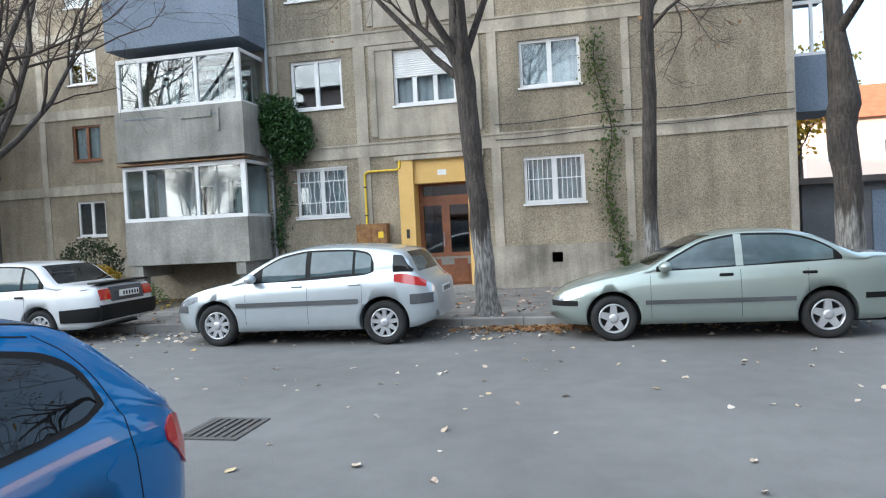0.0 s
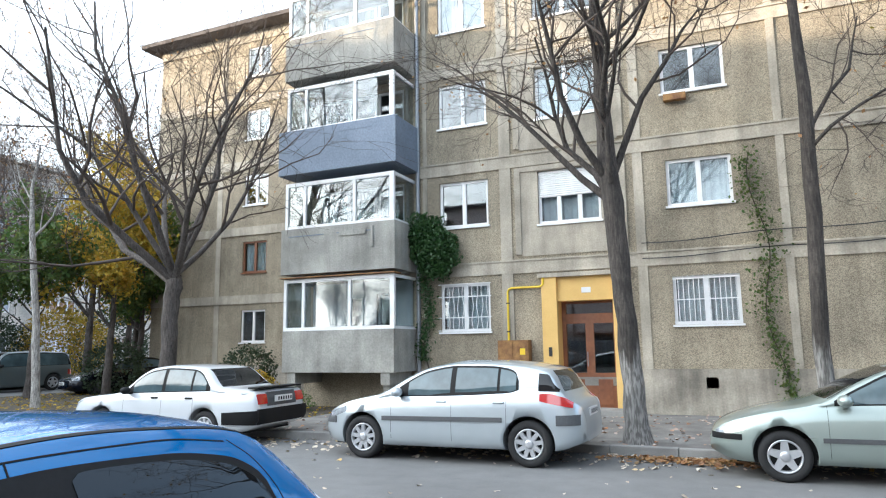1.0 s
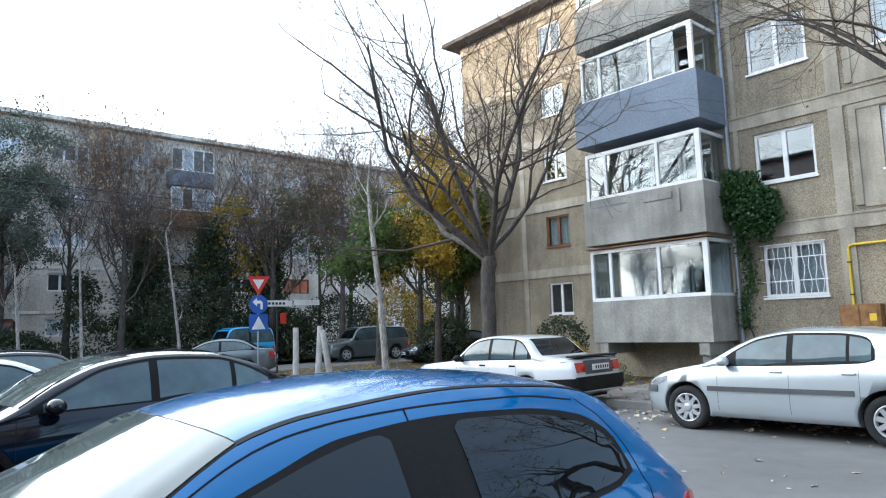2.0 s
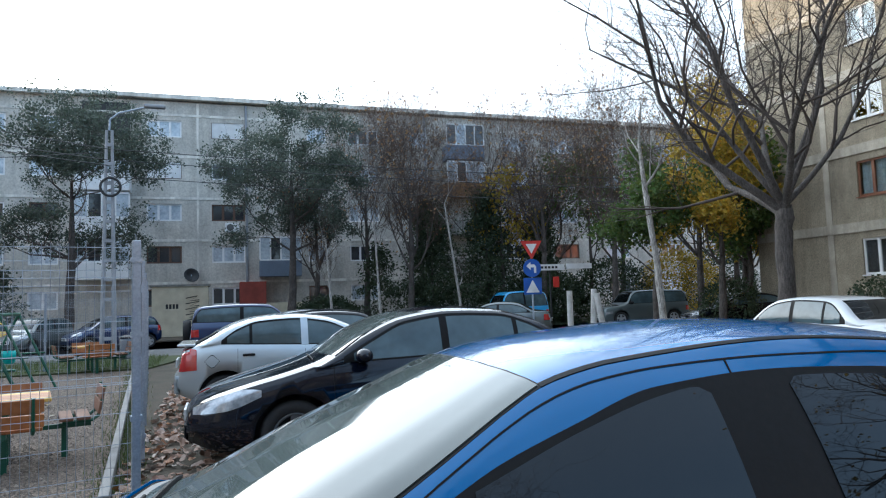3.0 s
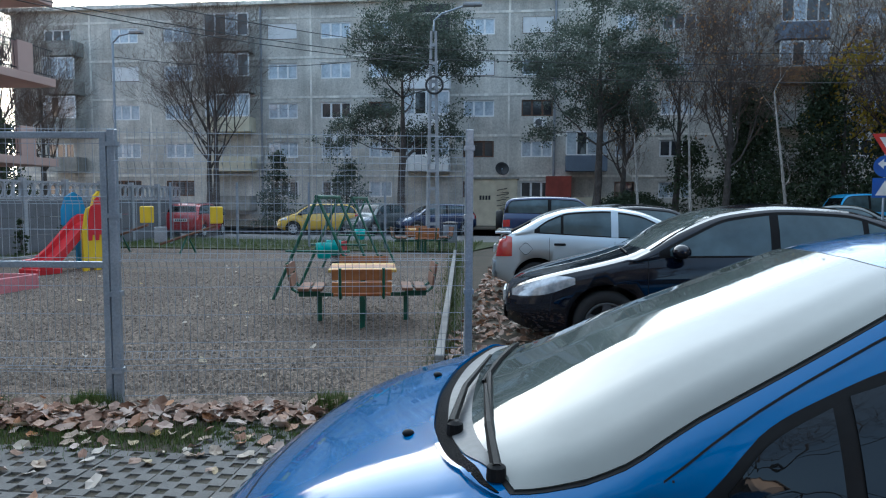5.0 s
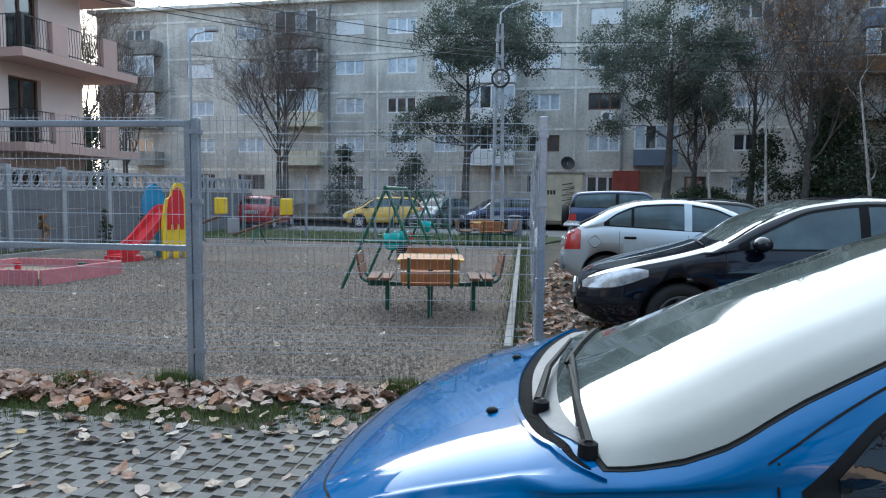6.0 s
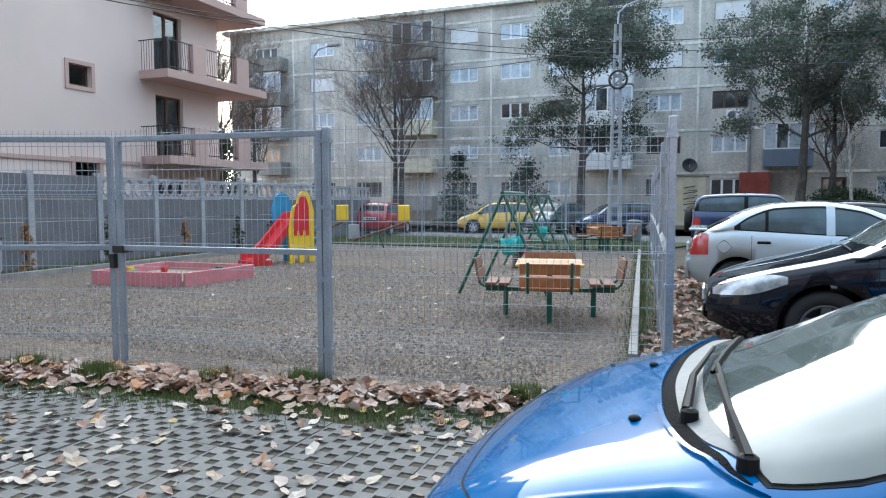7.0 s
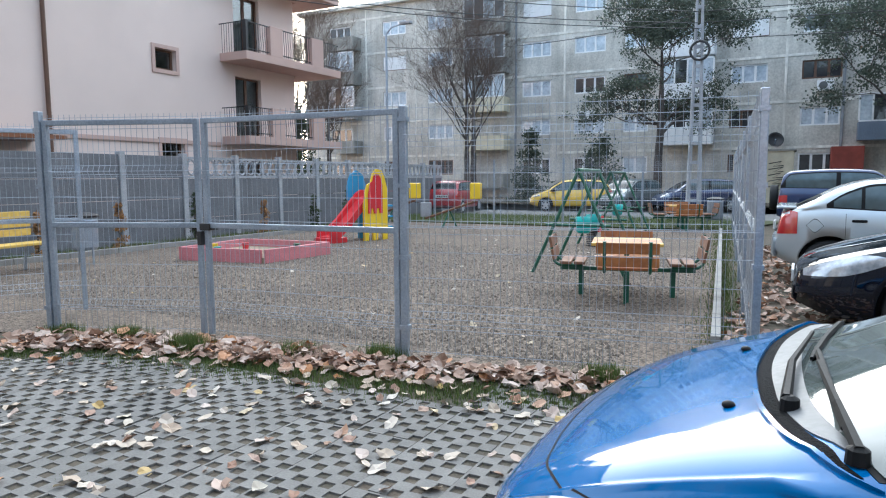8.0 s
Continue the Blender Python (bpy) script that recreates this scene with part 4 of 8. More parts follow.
def mesh_panel(a, b, z0=0.06, z1=2.06, parent=None, folds=(0.35, 1.05, 1.75)):
    """Welded mesh with horizontal folds between two posts."""
    a, b = Vector((*a, 0)), Vector((*b, 0))
    d = (b - a)
    length = d.length
    d.normalize()
    nrm = Vector((-d.y, d.x, 0))
    verts, faces = [], []

    def wire(p, q, r):
        t = (q - p).normalized()
        s1 = t.cross(nrm).normalized() * r
        s2 = nrm * r
        k = len(verts)
        for c in (p, q):
            for o in (s1, -0.5 * s1 + 0.87 * s2, -0.5 * s1 - 0.87 * s2):
                verts.append(c + o)
        for j in range(3):
            faces.append((k + j, k + (j + 1) % 3, k + 3 + (j + 1) % 3, k + 3 + j))

    n = int(length / 0.05)
    fz = [z0]
    for f in folds:
        fz += [f - 0.05, f, f + 0.05]
    fz.append(z1)
    off = lambda z: 0.028 if any(abs(z - f) < 0.01 for f in folds) else 0.0
    for k in range(n + 1):
        base = a + d * (length * k / n)
        for p, q in zip(fz, fz[1:]):
            wire(base + nrm * off(p) + Vector((0, 0, p)), base + nrm * off(q) + Vector((0, 0, q)), 0.0022)
    hs = sorted({round(z0 + 0.02, 3), *[round(z0 + 0.2 * k, 3) for k in range(1, 10)], *folds, *[f - 0.05 for f in folds], *[f + 0.05 for f in folds], z1 - 0.03})
    for z in hs:
        wire(a + nrm * off(z) + Vector((0, 0, z)), b + nrm * off(z) + Vector((0, 0, z)), 0.0026)
    me = bpy.data.meshes.new("mesh_panel")
    me.from_pydata(verts, [], faces)
    me.materials.append(WIRE)
    ob = new("mesh_panel", me)
    ob.parent = parent or pf
    return ob


fence_post(*CORNER, 2.0, 0.055)
mesh_panel(CORNER, G2, 0.06, 1.98)
SIDE = [(-4.45, -2.95), (-6.9, -3.16), (-9.35, -3.38), (-11.8, -3.6), (-14.25, -3.82), (-16.7, -4.05), (-18.9, -4.25)]
for a, b in zip(SIDE, SIDE[1:]):
    mesh_panel(a, b)
    fence_post(*b)
FAR = [(-18.9, -4.25), (-19.2, -6.7), (-19.5, -9.15), (-19.8, -11.6), (-20.1, -14.0)]
for a, b in zip(FAR, FAR[1:]):
    mesh_panel(a, b)
    fence_post(*b)
gate = thing("mesh_gate", "closed double gate of steel tube and welded mesh", "gate")
fence_post(*G2, 1.97, 0.055, gate)
fence_post(*G0, 2.03, 0.055, gate)


def gate_leaf(a, b, z0=0.05, z1=1.95, mid=1.0, parent=None):
    a3, b3 = Vector((*a, 0)), Vector((*b, 0))
    d = (b3 - a3).normalized()
    ang = math.atan2(d.y, d.x)
    m = Matrix.Translation(a3) @ Matrix.Rotation(ang, 4, "Z")
    L = (b3 - a3).length
    w = 0.045
    it = [((0, -w / 2, z0), (w, w / 2, z1)), ((L - w, -w / 2, z0), (L, w / 2, z1)), ((w, -w / 2, z1 - w), (L - w, w / 2, z1)), ((w, -w / 2, mid), (L - w, w / 2, mid + w))]
    lf = part("gate_leaf", boxes(it, m, 0.004), STEEL, parent or gate)
    p = mesh_panel(a, b, z0 + 0.02, z1 + 0.05, lf, folds=(0.3, 1.5))
    return lf


lean = lambda p, q, f: (p[0] + (q[0] - p[0]) * f, p[1] + (q[1] - p[1]) * f)
gate_leaf(lean(G2, G1, 0.02), lean(G2, G1, 0.985))
gate_leaf(lean(G1, G0, 0.005), lean(G1, G0, 0.975))
part("latch", boxes([((G1[0] - 0.08, G1[1] - 0.12, 0.98), (G1[0] + 0.03, G1[1] + 0.1, 1.04)), ((G1[0] + 0.0, G1[1] - 0.03, 0.85), (G1[0] + 0.05, G1[1] + 0.02, 0.97))], None, 0.005), DARK, gate, "black latch with a padlock")
side_gate = thing("side_gate", "steel tube mesh gate leaf standing open", "gate")
gate_leaf((-3.95, -9.5), (-2.75, -10.22), 0.03, 1.95, 0.98, side_gate)

# ---- parked cars ----
def curve(points):
    xs, ys = [p[0] for p in points], [p[1] for p in points]
    n = len(xs)
    h = [xs[i + 1] - xs[i] for i in range(n - 1)]
    s = [(ys[i + 1] - ys[i]) / h[i] for i in range(n - 1)]
    m = [s[0]] + [0 if s[i - 1] * s[i] <= 0 else 2 * s[i - 1] * s[i] / (s[i - 1] + s[i]) for i in range(1, n - 1)] + [s[-1]]

    def f(x):
        x = min(max(x, xs[0]), xs[-1])
        i = max(0, min(n - 2, next((k for k in range(n - 1) if x <= xs[k + 1]), n - 2)))
        t = (x - xs[i]) / h[i]
        return (2 * t ** 3 - 3 * t * t + 1) * ys[i] + (t ** 3 - 2 * t * t + t) * h[i] * m[i] + (-2 * t ** 3 + 3 * t * t) * ys[i + 1] + (t ** 3 - t * t) * h[i] * m[i + 1]

    return f


from mathutils.bvhtree import BVHTree

CAR_GLASS = material("car_glass", (0.004, 0.005, 0.006), (0.007, 0.008, 0.009), 0.015, bump=0, spec=0.42, grain=0.2)
# opaque; its pale blue base stands in for reflected sky and the view through
CAR_GLASS_SKY = material("sky_toned_car_glass", (0.085, 0.125, 0.14), (0.04, 0.06, 0.068), 0.03, scale=1.6, fine=6, bump=0, spec=0.6, grain=0.3)
TYRE = material("tyre_rubber", (0.018, 0.018, 0.019), None, 0.85, fine=60, bump=0.2)
TRIM = material("black_trim", (0.008, 0.0083, 0.009), None, 0.6, bump=0.05, spec=0.2)
GRILLE_BLACK = material("black_grille", (0.012, 0.012, 0.013), (0.006, 0.006, 0.0065), 0.9, fine=150, bump=0.6, spec=0.15)
TRIM_GREY = material("grey_trim", (0.075, 0.079, 0.085), None, 0.6, bump=0.05)
RIM = material("silver_rim", (0.52, 0.53, 0.55), (0.44, 0.45, 0.47), 0.32, metal=0.5, bump=0, grain=0.1)
WINDSCREEN = material("windscreen_glass", (0.10, 0.12, 0.115), (0.055, 0.065, 0.063), 0.03, scale=1.2, fine=8, bump=0, spec=0.5, grain=0.2, coat=0.15)
LENS_R = material("red_lens", (0.45, 0.012, 0.012), (0.35, 0.01, 0.01), 0.12, bump=0, spec=0.8, coat=1.0, grain=0.1)
LENS_C = material("clear_lens", (0.55, 0.58, 0.62), (0.25, 0.27, 0.3), 0.08, metal=0.5, scale=9, bump=0, coat=1.0)
LENS_O = material("amber_lens", (0.7, 0.25, 0.02), None, 0.15, bump=0, coat=1.0)
PLATE = material("plate_white", (0.75, 0.75, 0.75), None, 0.5, bump=0, grain=0.05)
CHROME = material("chrome", (0.7, 0.7, 0.72), None, 0.12, metal=1.0, bump=0, grain=0.05)


def paint(name, c, metal=0.35, rough=0.28, spec=0.5):
    return material(name, c, tuple(v * 0.92 for v in c), rough, metal=metal, scale=1.5, fine=300, bump=0.0, coat=1.0, grain=0.04, spec=spec)


class Car:
    """A car with its nose at x = 0, tail at x = L, its left side towards -y."""

    def __init__(self, label, at, colour, spec, group=""):
        self.s = s = spec
        self.root = thing("car", label, "car", group, at)
        self.colour = colour
        self.top, self.belt, self.half = curve(s["top"]), curve(s["belt"]), curve(s["plan"])
        self.build_body()

    def section(self, x):
        s = self.s
        w, zt, z0 = self.half(x), self.top(x), s.get("sill", curve([(0, 0.3), (0.35, 0.2), (s["L"] - 0.4, 0.22), (s["L"], 0.34)]))(x)
        zs = min(self.belt(x), zt - 0.07)
        cab = max(0.0, zt - zs - 0.07)
        ws = w - 0.035
        tum = s.get("tumble", 0.36)
        wr = max(0.05, ws - 0.02 - tum * cab)
        bowed = "edge" in s and x > 0.95
        fall = s["drop"](x) if bowed else 0.055
        if bowed and x < 1.95:
            wr = s["edge"](x)
        zm = z0 + 0.5 * (zs - z0)
        side = [(0.0, z0 - 0.0), (w - 0.16, z0), (w - 0.05, z0 + 0.02), (w - 0.022, z0 + 0.1), (w - 0.004, z0 + 0.55 * (zm - z0)), (w, zm), (w - 0.006, zm + 0.5 * (zs - zm)), (ws, zs - 0.015), (ws - 0.022, zs + 0.008)]
        if cab > 0.02:
            for k in (0.2, 0.4, 0.6, 0.8):
                side.append((ws - 0.022 + (wr - ws + 0.022) * k + 0.02 * math.sin(math.pi * k), zs + (zt - fall - 0.005 - zs) * k))
        else:
            for k in (0.2, 0.4, 0.6, 0.8):
                side.append((ws - 0.022 - 0.02 * k, zs + 0.008 + (zt - 0.04 - zs) * k))
            wr = ws - 0.05
        if bowed and cab > 0.02:
            return side + [(wr * a, zt - fall * b) for a, b in ((1.0, 1.0), (0.955, 0.86), (0.87, 0.66), (0.66, 0.35), (0.33, 0.08), (0.0, 0.0))]
        rise = s.get("crown", 0.03)
        side += [(wr, zt - 0.055), (wr - 0.025, zt - 0.026 - rise * 0.6), (wr - 0.07, zt - rise * 0.75), (wr * 0.66, zt - rise * 0.42), (wr * 0.33, zt - rise * 0.1), (0.0, zt)]
        return side

    def build_body(self):
        s, L = self.s, self.s["L"]
        xs = sorted({0.0, 0.012, 0.035, 0.075, 0.13, L, L - 0.012, L - 0.035, L - 0.075, L - 0.13, *[0.2 + (L - 0.4) * k / 44 for k in range(45)], *s.get("cuts", ())})
        bm, rows = bmesh.new(), []
        for x in xs:
            half = self.section(x)
            row = [bm.verts.new((x, -y, z)) for y, z in half] + [bm.verts.new((x, y, z)) for y, z in reversed(half[1:-1])]
            rows.append(row)
        n = len(rows[0])
        for a, b in zip(rows, rows[1:]):
            for j in range(n):
                bm.faces.new((a[j], a[(j + 1) % n], b[(j + 1) % n], b[j]))
        bm.faces.new(rows[0])
        bm.faces.new(rows[-1])
        bmesh.ops.recalc_face_normals(bm, faces=bm.faces)
        self.tree = BVHTree.FromBMesh(bm)
        me = bpy.data.meshes.new("body")
        bm.to_mesh(me)
        bm.free()
        body = new("body", me)
        # wheel arches cut out
        cut = bmesh.new()
        for x in s["axles"]:
            bmesh.ops.create_cone(cut, cap_ends=True, segments=40, radius1=s["wheel"] + 0.05, radius2=s["wheel"] + 0.05, depth=4, matrix=Matrix.Translation((x, 0, s["wheel"] + 0.015)) @ Matrix.Rotation(math.pi / 2, 4, "X"))
        cm = bpy.data.meshes.new("cut")
        cut.to_mesh(cm)
        cut.free()
        co = new("cut", cm)
        md = body.modifiers.new("arches", "BOOLEAN")
        md.object, md.operation, md.solver = co, "DIFFERENCE", "EXACT"
        done = bpy.data.meshes.new_from_object(body.evaluated_get(bpy.context.evaluated_depsgraph_get()))
        body.modifiers.clear()
        body.data = done
        bpy.data.objects.remove(co)
        done.materials.clear()
        done.materials.append(self.colour)
        for p in done.polygons:
            p.use_smooth = p.area < 0.05
        body.parent = self.root
        self.body = body
        part("underbody", boxes([((0.3, -self.half(L / 2) + 0.2, 0.2), (L - 0.3, self.half(L / 2) - 0.2, 0.5))]), TRIM, self.root)
        for x in s["axles"]:
            for sd in (-1, 1):
                self.wheel(x, sd)

    def wheel(self, x, sd):
        s, r = self.s, self.s["wheel"]
        y = sd * (self.half(x) - 0.035)
        m = Matrix.Translation((x, y, r)) @ Matrix.Diagonal((1, sd, 1, 1))
        t = lathe([(r * 0.64, -0.02), (r * 0.70, 0.004), (r * 0.86, 0.010), (r * 0.96, -0.004), (r, -0.035), (r, -0.15), (r * 0.93, -0.18), (r * 0.6, -0.18)], 36, "y", False)
        wh = part("wheel", t, TYRE, self.root, "", True)
        wh.matrix_basis = m
        part("rim", lathe([(r * 0.66, -0.012), (r * 0.645, 0.004), (r * 0.6, 0.002), (r * 0.57, -0.02), (r * 0.56, -0.055), (r * 0.5, -0.06)], 36, "y", False), s.get("rim_mat", RIM), wh, "", True)
        n = s.get("spokes", 5)
        bm = bmesh.new()
        for k in range(n):
            rot = Matrix.Rotation(2 * math.pi * k / n, 4, "Y")
            w0, w1 = (0.055, 0.035) if n < 7 else (0.034, 0.026)
            vs = [bm.verts.new(rot @ Vector(p)) for p in ((-w0, -0.012, 0.03), (w0, -0.012, 0.03), (w1, 0.0, r * 0.61), (-w1, 0.0, r * 0.61), (-w0, -0.05, 0.03), (w0, -0.05, 0.03), (w1, -0.05, r * 0.61), (-w1, -0.05, r * 0.61))]
            for f in ((0, 1, 2, 3), (4, 5, 6, 7), (0, 1, 5, 4), (1, 2, 6, 5), (2, 3, 7, 6), (3, 0, 4, 7)):
                bm.faces.new([vs[j] for j in f])
        part("spokes", bm, s.get("rim_mat", RIM), wh)
        part("wheel_back", lathe([(r * 0.58, -0.052), (0.02, -0.05)], 24, "y"), TRIM, wh)
        part("hub_cap", lathe([(0.065, -0.02), (0.06, 0.0), (0.035, 0.008), (0.004, 0.01)], 20, "y"), s.get("rim_mat", RIM), wh, "", True)

    def cast(self, o, d):
        hit, nrm, _, _ = self.tree.ray_cast(Vector(o), Vector(d).normalized())
        return (hit, nrm if nrm.dot(Vector(d)) < 0 else -nrm) if hit else (None, None)

    def patch(self, name, grid_fn, nu, nv, mat, lift=0.004, parent=None, label=""):
        """A thin plate that lies on the body; grid_fn(u, v) gives a ray."""
        rows = []
        for i in range(nu + 1):
            row = []
            for j in range(nv + 1):
                o, d = grid_fn(i / nu, j / nv)
                hit, nrm = self.cast(o, d)
                row.append((hit, nrm))
            rows.append(row)
        bm = bmesh.new()
        up = [[bm.verts.new(h + n * lift) if h else None for h, n in r] for r in rows]
        dn = [[bm.verts.new(h - n * 0.004) if h else None for h, n in r] for r in rows]

        def quad(*v):
            if all(v):
                try:
                    bm.faces.new(v)
                except ValueError:
                    pass

        for i in range(nu):
            for j in range(nv):
                quad(up[i][j], up[i + 1][j], up[i + 1][j + 1], up[i][j + 1])
        # the rim has its own corners, so that the plate's shading stays flat to its edge
        up = [[bm.verts.new(h + n * lift) if h else None for h, n in r] for r in rows]
        for i in range(nu):
            quad(up[i][0], up[i + 1][0], dn[i + 1][0], dn[i][0])
            quad(up[i][nv], up[i + 1][nv], dn[i + 1][nv], dn[i][nv])
        for j in range(nv):
            quad(up[0][j], up[0][j + 1], dn[0][j + 1], dn[0][j])
            quad(up[nu][j], up[nu][j + 1], dn[nu][j + 1], dn[nu][j])
        bmesh.ops.delete(bm, geom=[v for v in bm.verts if not v.link_faces], context="VERTS")
        bmesh.ops.dissolve_degenerate(bm, dist=1e-5, edges=bm.edges)
        return part(name, bm, mat, parent or self.root, label, True)

    def side_plate(self, name, low, high, x0, x1, mat, sides=(-1, 1), lift=0.004, nu=18, nv=6, parent=None, label=""):
        lo, hi = curve(low), curve(high)
        out = []
        for sd in sides:
            def fn(u, v, sd=sd):
                x = x0 + (x1 - x0) * u
                return (x, sd * 3, lo(x) + (hi(x) - lo(x)) * v), (0, -sd, 0)
            out.append(self.patch(name, fn, nu, nv, mat, lift, parent, label))
        return out

    def end_plate(self, name, z0, z1, edges, mat, front=True, lift=0.004, nu=16, nv=10, slope=0.0, parent=None, label=""):
        """A plate seen from the front or rear; edges: (y0, y1) at z as two curves of z."""
        lo, hi = curve(edges[0]), curve(edges[1])

        def fn(u, v):
            z = z0 + (z1 - z0) * v
            y = lo(z) + (hi(z) - lo(z)) * u
            return ((-3, y, z - slope * 3) if front else (self.s["L"] + 3, y, z - slope * 3)), ((1 if front else -1), 0, slope)

        return self.patch(name, fn, nu, nv, mat, lift, parent, label)

    def mirrors(self, x, z, mat):
        for sd in (-1, 1):
            y = sd * (self.half(x) - 0.02)
            bm = bmesh.new()
            bmesh.ops.create_uvsphere(bm, u_segments=16, v_segments=10, radius=1, matrix=Matrix.Translation((x, y + sd * 0.11, z)) @ Matrix.Diagonal((0.085, 0.105, 0.07, 1)))
            mr = part("wing_mirror", bm, mat, self.root, "", True)
            part("mirror_arm", boxes([((x - 0.03, min(y - sd * 0.06, y + sd * 0.04), z - 0.07), (x + 0.04, max(y - sd * 0.06, y + sd * 0.04), z - 0.03))]), TRIM, mr)

    def handles(self, xs, z, mat):
        for x in xs:
            for sd in (-1, 1):
                hit, _ = self.cast((x, sd * 3, z), (0, -sd, 0))
                if hit:
                    part("door_handle", boxes([((x - 0.085, hit.y - 0.022, z - 0.018), (x + 0.085, hit.y + 0.022, z + 0.018))], None, 0.014), mat, self.root)

    def seams(self, xs, z0, z1):
        for x in xs:
            self.side_plate("door_seam", [(x - 1, z0), (x + 1, z0)], [(x - 1, z1), (x + 1, z1)], x - 0.0025, x + 0.0025, TRIM, lift=0.0012, nu=1, nv=12)

    def plate_bars(self, x, y, z, front):
        pl = part("number_plate", boxes([((x - 0.012, y - 0.26, z - 0.055), (x + 0.012, y + 0.26, z + 0.055))], None, 0.004), PLATE, self.root)
        s = -1 if front else 1
        xx = x + s * 0.0125
        part("plate_characters", boxes([((min(xx, xx + s * 0.002), y - 0.18 + 0.075 * k, z - 0.03), (max(xx, xx + s * 0.002), y - 0.14 + 0.075 * k, z + 0.03)) for k in range(6)]), TRIM, pl)


MIRROR_Y = lambda pts: [(a, -b) for a, b in pts]

# blue hatchback beside the camera
BLUE = paint("blue_metallic", (0.0, 0.115, 0.335), 0.0, 0.25, 0.08)
S206 = dict(L=4.15, wheel=0.30, axles=(0.84, 3.34), tumble=0.60, crown=0.03, spokes=9,
            edge=curve([(0.95, 0.755), (1.05, 0.768), (1.2, 0.766), (1.39, 0.714), (1.68, 0.632), (1.95, 0.556)]),
            drop=curve([(0.95, 0.075), (1.05, 0.11), (1.2, 0.146), (1.39, 0.122), (1.68, 0.092), (1.95, 0.066), (2.4, 0.062), (4.15, 0.056)]),
            top=[(0, 0.42), (0.04, 0.50), (0.12, 0.565), (0.3, 0.675), (0.5, 0.76), (0.77, 0.845), (0.9, 0.885), (1.3, 1.085), (1.6, 1.206), (1.9, 1.327), (1.99, 1.358), (2.2, 1.395), (2.8, 1.43), (3.3, 1.40), (3.55, 1.355), (3.68, 1.27), (3.88, 1.06), (4.02, 0.94), (4.1, 0.83), (4.15, 0.62)],
            belt=[(0, 0.48), (0.5, 0.70), (1.0, 0.80), (1.5, 0.85), (2.5, 0.90), (3.5, 0.95), (3.9, 0.89), (4.15, 0.80)],
            plan=[(0, 0.42), (0.05, 0.56), (0.2, 0.69), (0.5, 0.79), (1.0, 0.84), (2.0, 0.85), (3.3, 0.855), (3.75, 0.855), (3.95, 0.845), (4.05, 0.81), (4.12, 0.73), (4.15, 0.62)])
c = Car("glossy metallic blue small hatchback parked on pavers", pose(-1.6, -3.52, 0, 0, 0, 90), BLUE, S206)
seal_hi = [(1.36, 0.845), (1.43, 0.916), (1.52, 0.998), (1.66, 1.068), (1.79, 1.122), (2.0, 1.186), (2.3, 1.265), (2.7, 1.29), (3.1, 1.276), (3.4, 1.228), (3.52, 1.165), (3.575, 1.08), (3.59, 1.0)]
seal_lo = [(1.36, 0.80), (2.0, 0.845), (3.0, 0.915), (3.45, 0.945), (3.59, 0.985)]
c.side_plate("window_surround", seal_lo, seal_hi, 1.362, 3.588, TRIM, nu=80, nv=14, lift=0.003)
c.side_plate("quarter_light", [(1.42, 0.84), (1.75, 0.855)], [(1.42, 0.87), (1.52, 0.972), (1.67, 1.05)], 1.43, 1.66, CAR_GLASS, lift=0.007)
c.side_plate("front_side_window", [(1.7, 0.855), (2.6, 0.90)], [(1.7, 1.068), (2.0, 1.165), (2.3, 1.24), (2.42, 1.255), (2.47, 1.23)], 1.70, 2.46, CAR_GLASS, lift=0.007, nu=24)
c.side_plate("rear_side_window", [(2.7, 0.93), (3.2, 0.945), (3.45, 0.965), (3.55, 1.0)], [(2.7, 1.21), (2.78, 1.266), (3.1, 1.252), (3.35, 1.21), (3.47, 1.155), (3.54, 1.08), (3.56, 1.02)], 2.74, 3.55, CAR_GLASS, lift=0.007, nu=30, nv=8)


def screen(name, mat, grow, lift):
    """The windscreen, from the scuttle to the roof edge and out to the pillars."""
    def fn(u, v):
        k = 2 * u - 1
        lo, hi = 0.848 + 0.05 * k * k + 0.09 * k ** 4 - grow, 1.90 + 0.05 * k * k + grow
        x = lo + (hi - lo) * v
        return (x, k * (c.section(x)[13][0] - 0.016 + grow), 3), (0, 0, -1)
    return c.patch(name, fn, 36, 24, mat, lift)


screen("windscreen_seal", TRIM, 0.010, 0.002)
screen("windscreen", WINDSCREEN, 0.0, 0.006)
c.end_plate("rear_window", 0.98, 1.3, [[(0.97, -0.60), (1.3, -0.45)], [(0.97, 0.60), (1.3, 0.45)]], CAR_GLASS, front=False)


def top_plate(car, name, x_of, y0, y1, n, width, mat, lift):
    """A strip laid on the body from above along y; x_of(y) is its middle line."""
    def fn(u, v):
        y = y0 + (y1 - y0) * u
        return (x_of(y) + width * (1 - 0.85 * abs(2 * u - 1) ** 14) * (v - 0.5), y, 3), (0, 0, -1)
    return car.patch(name, fn, n, 3, mat, lift)


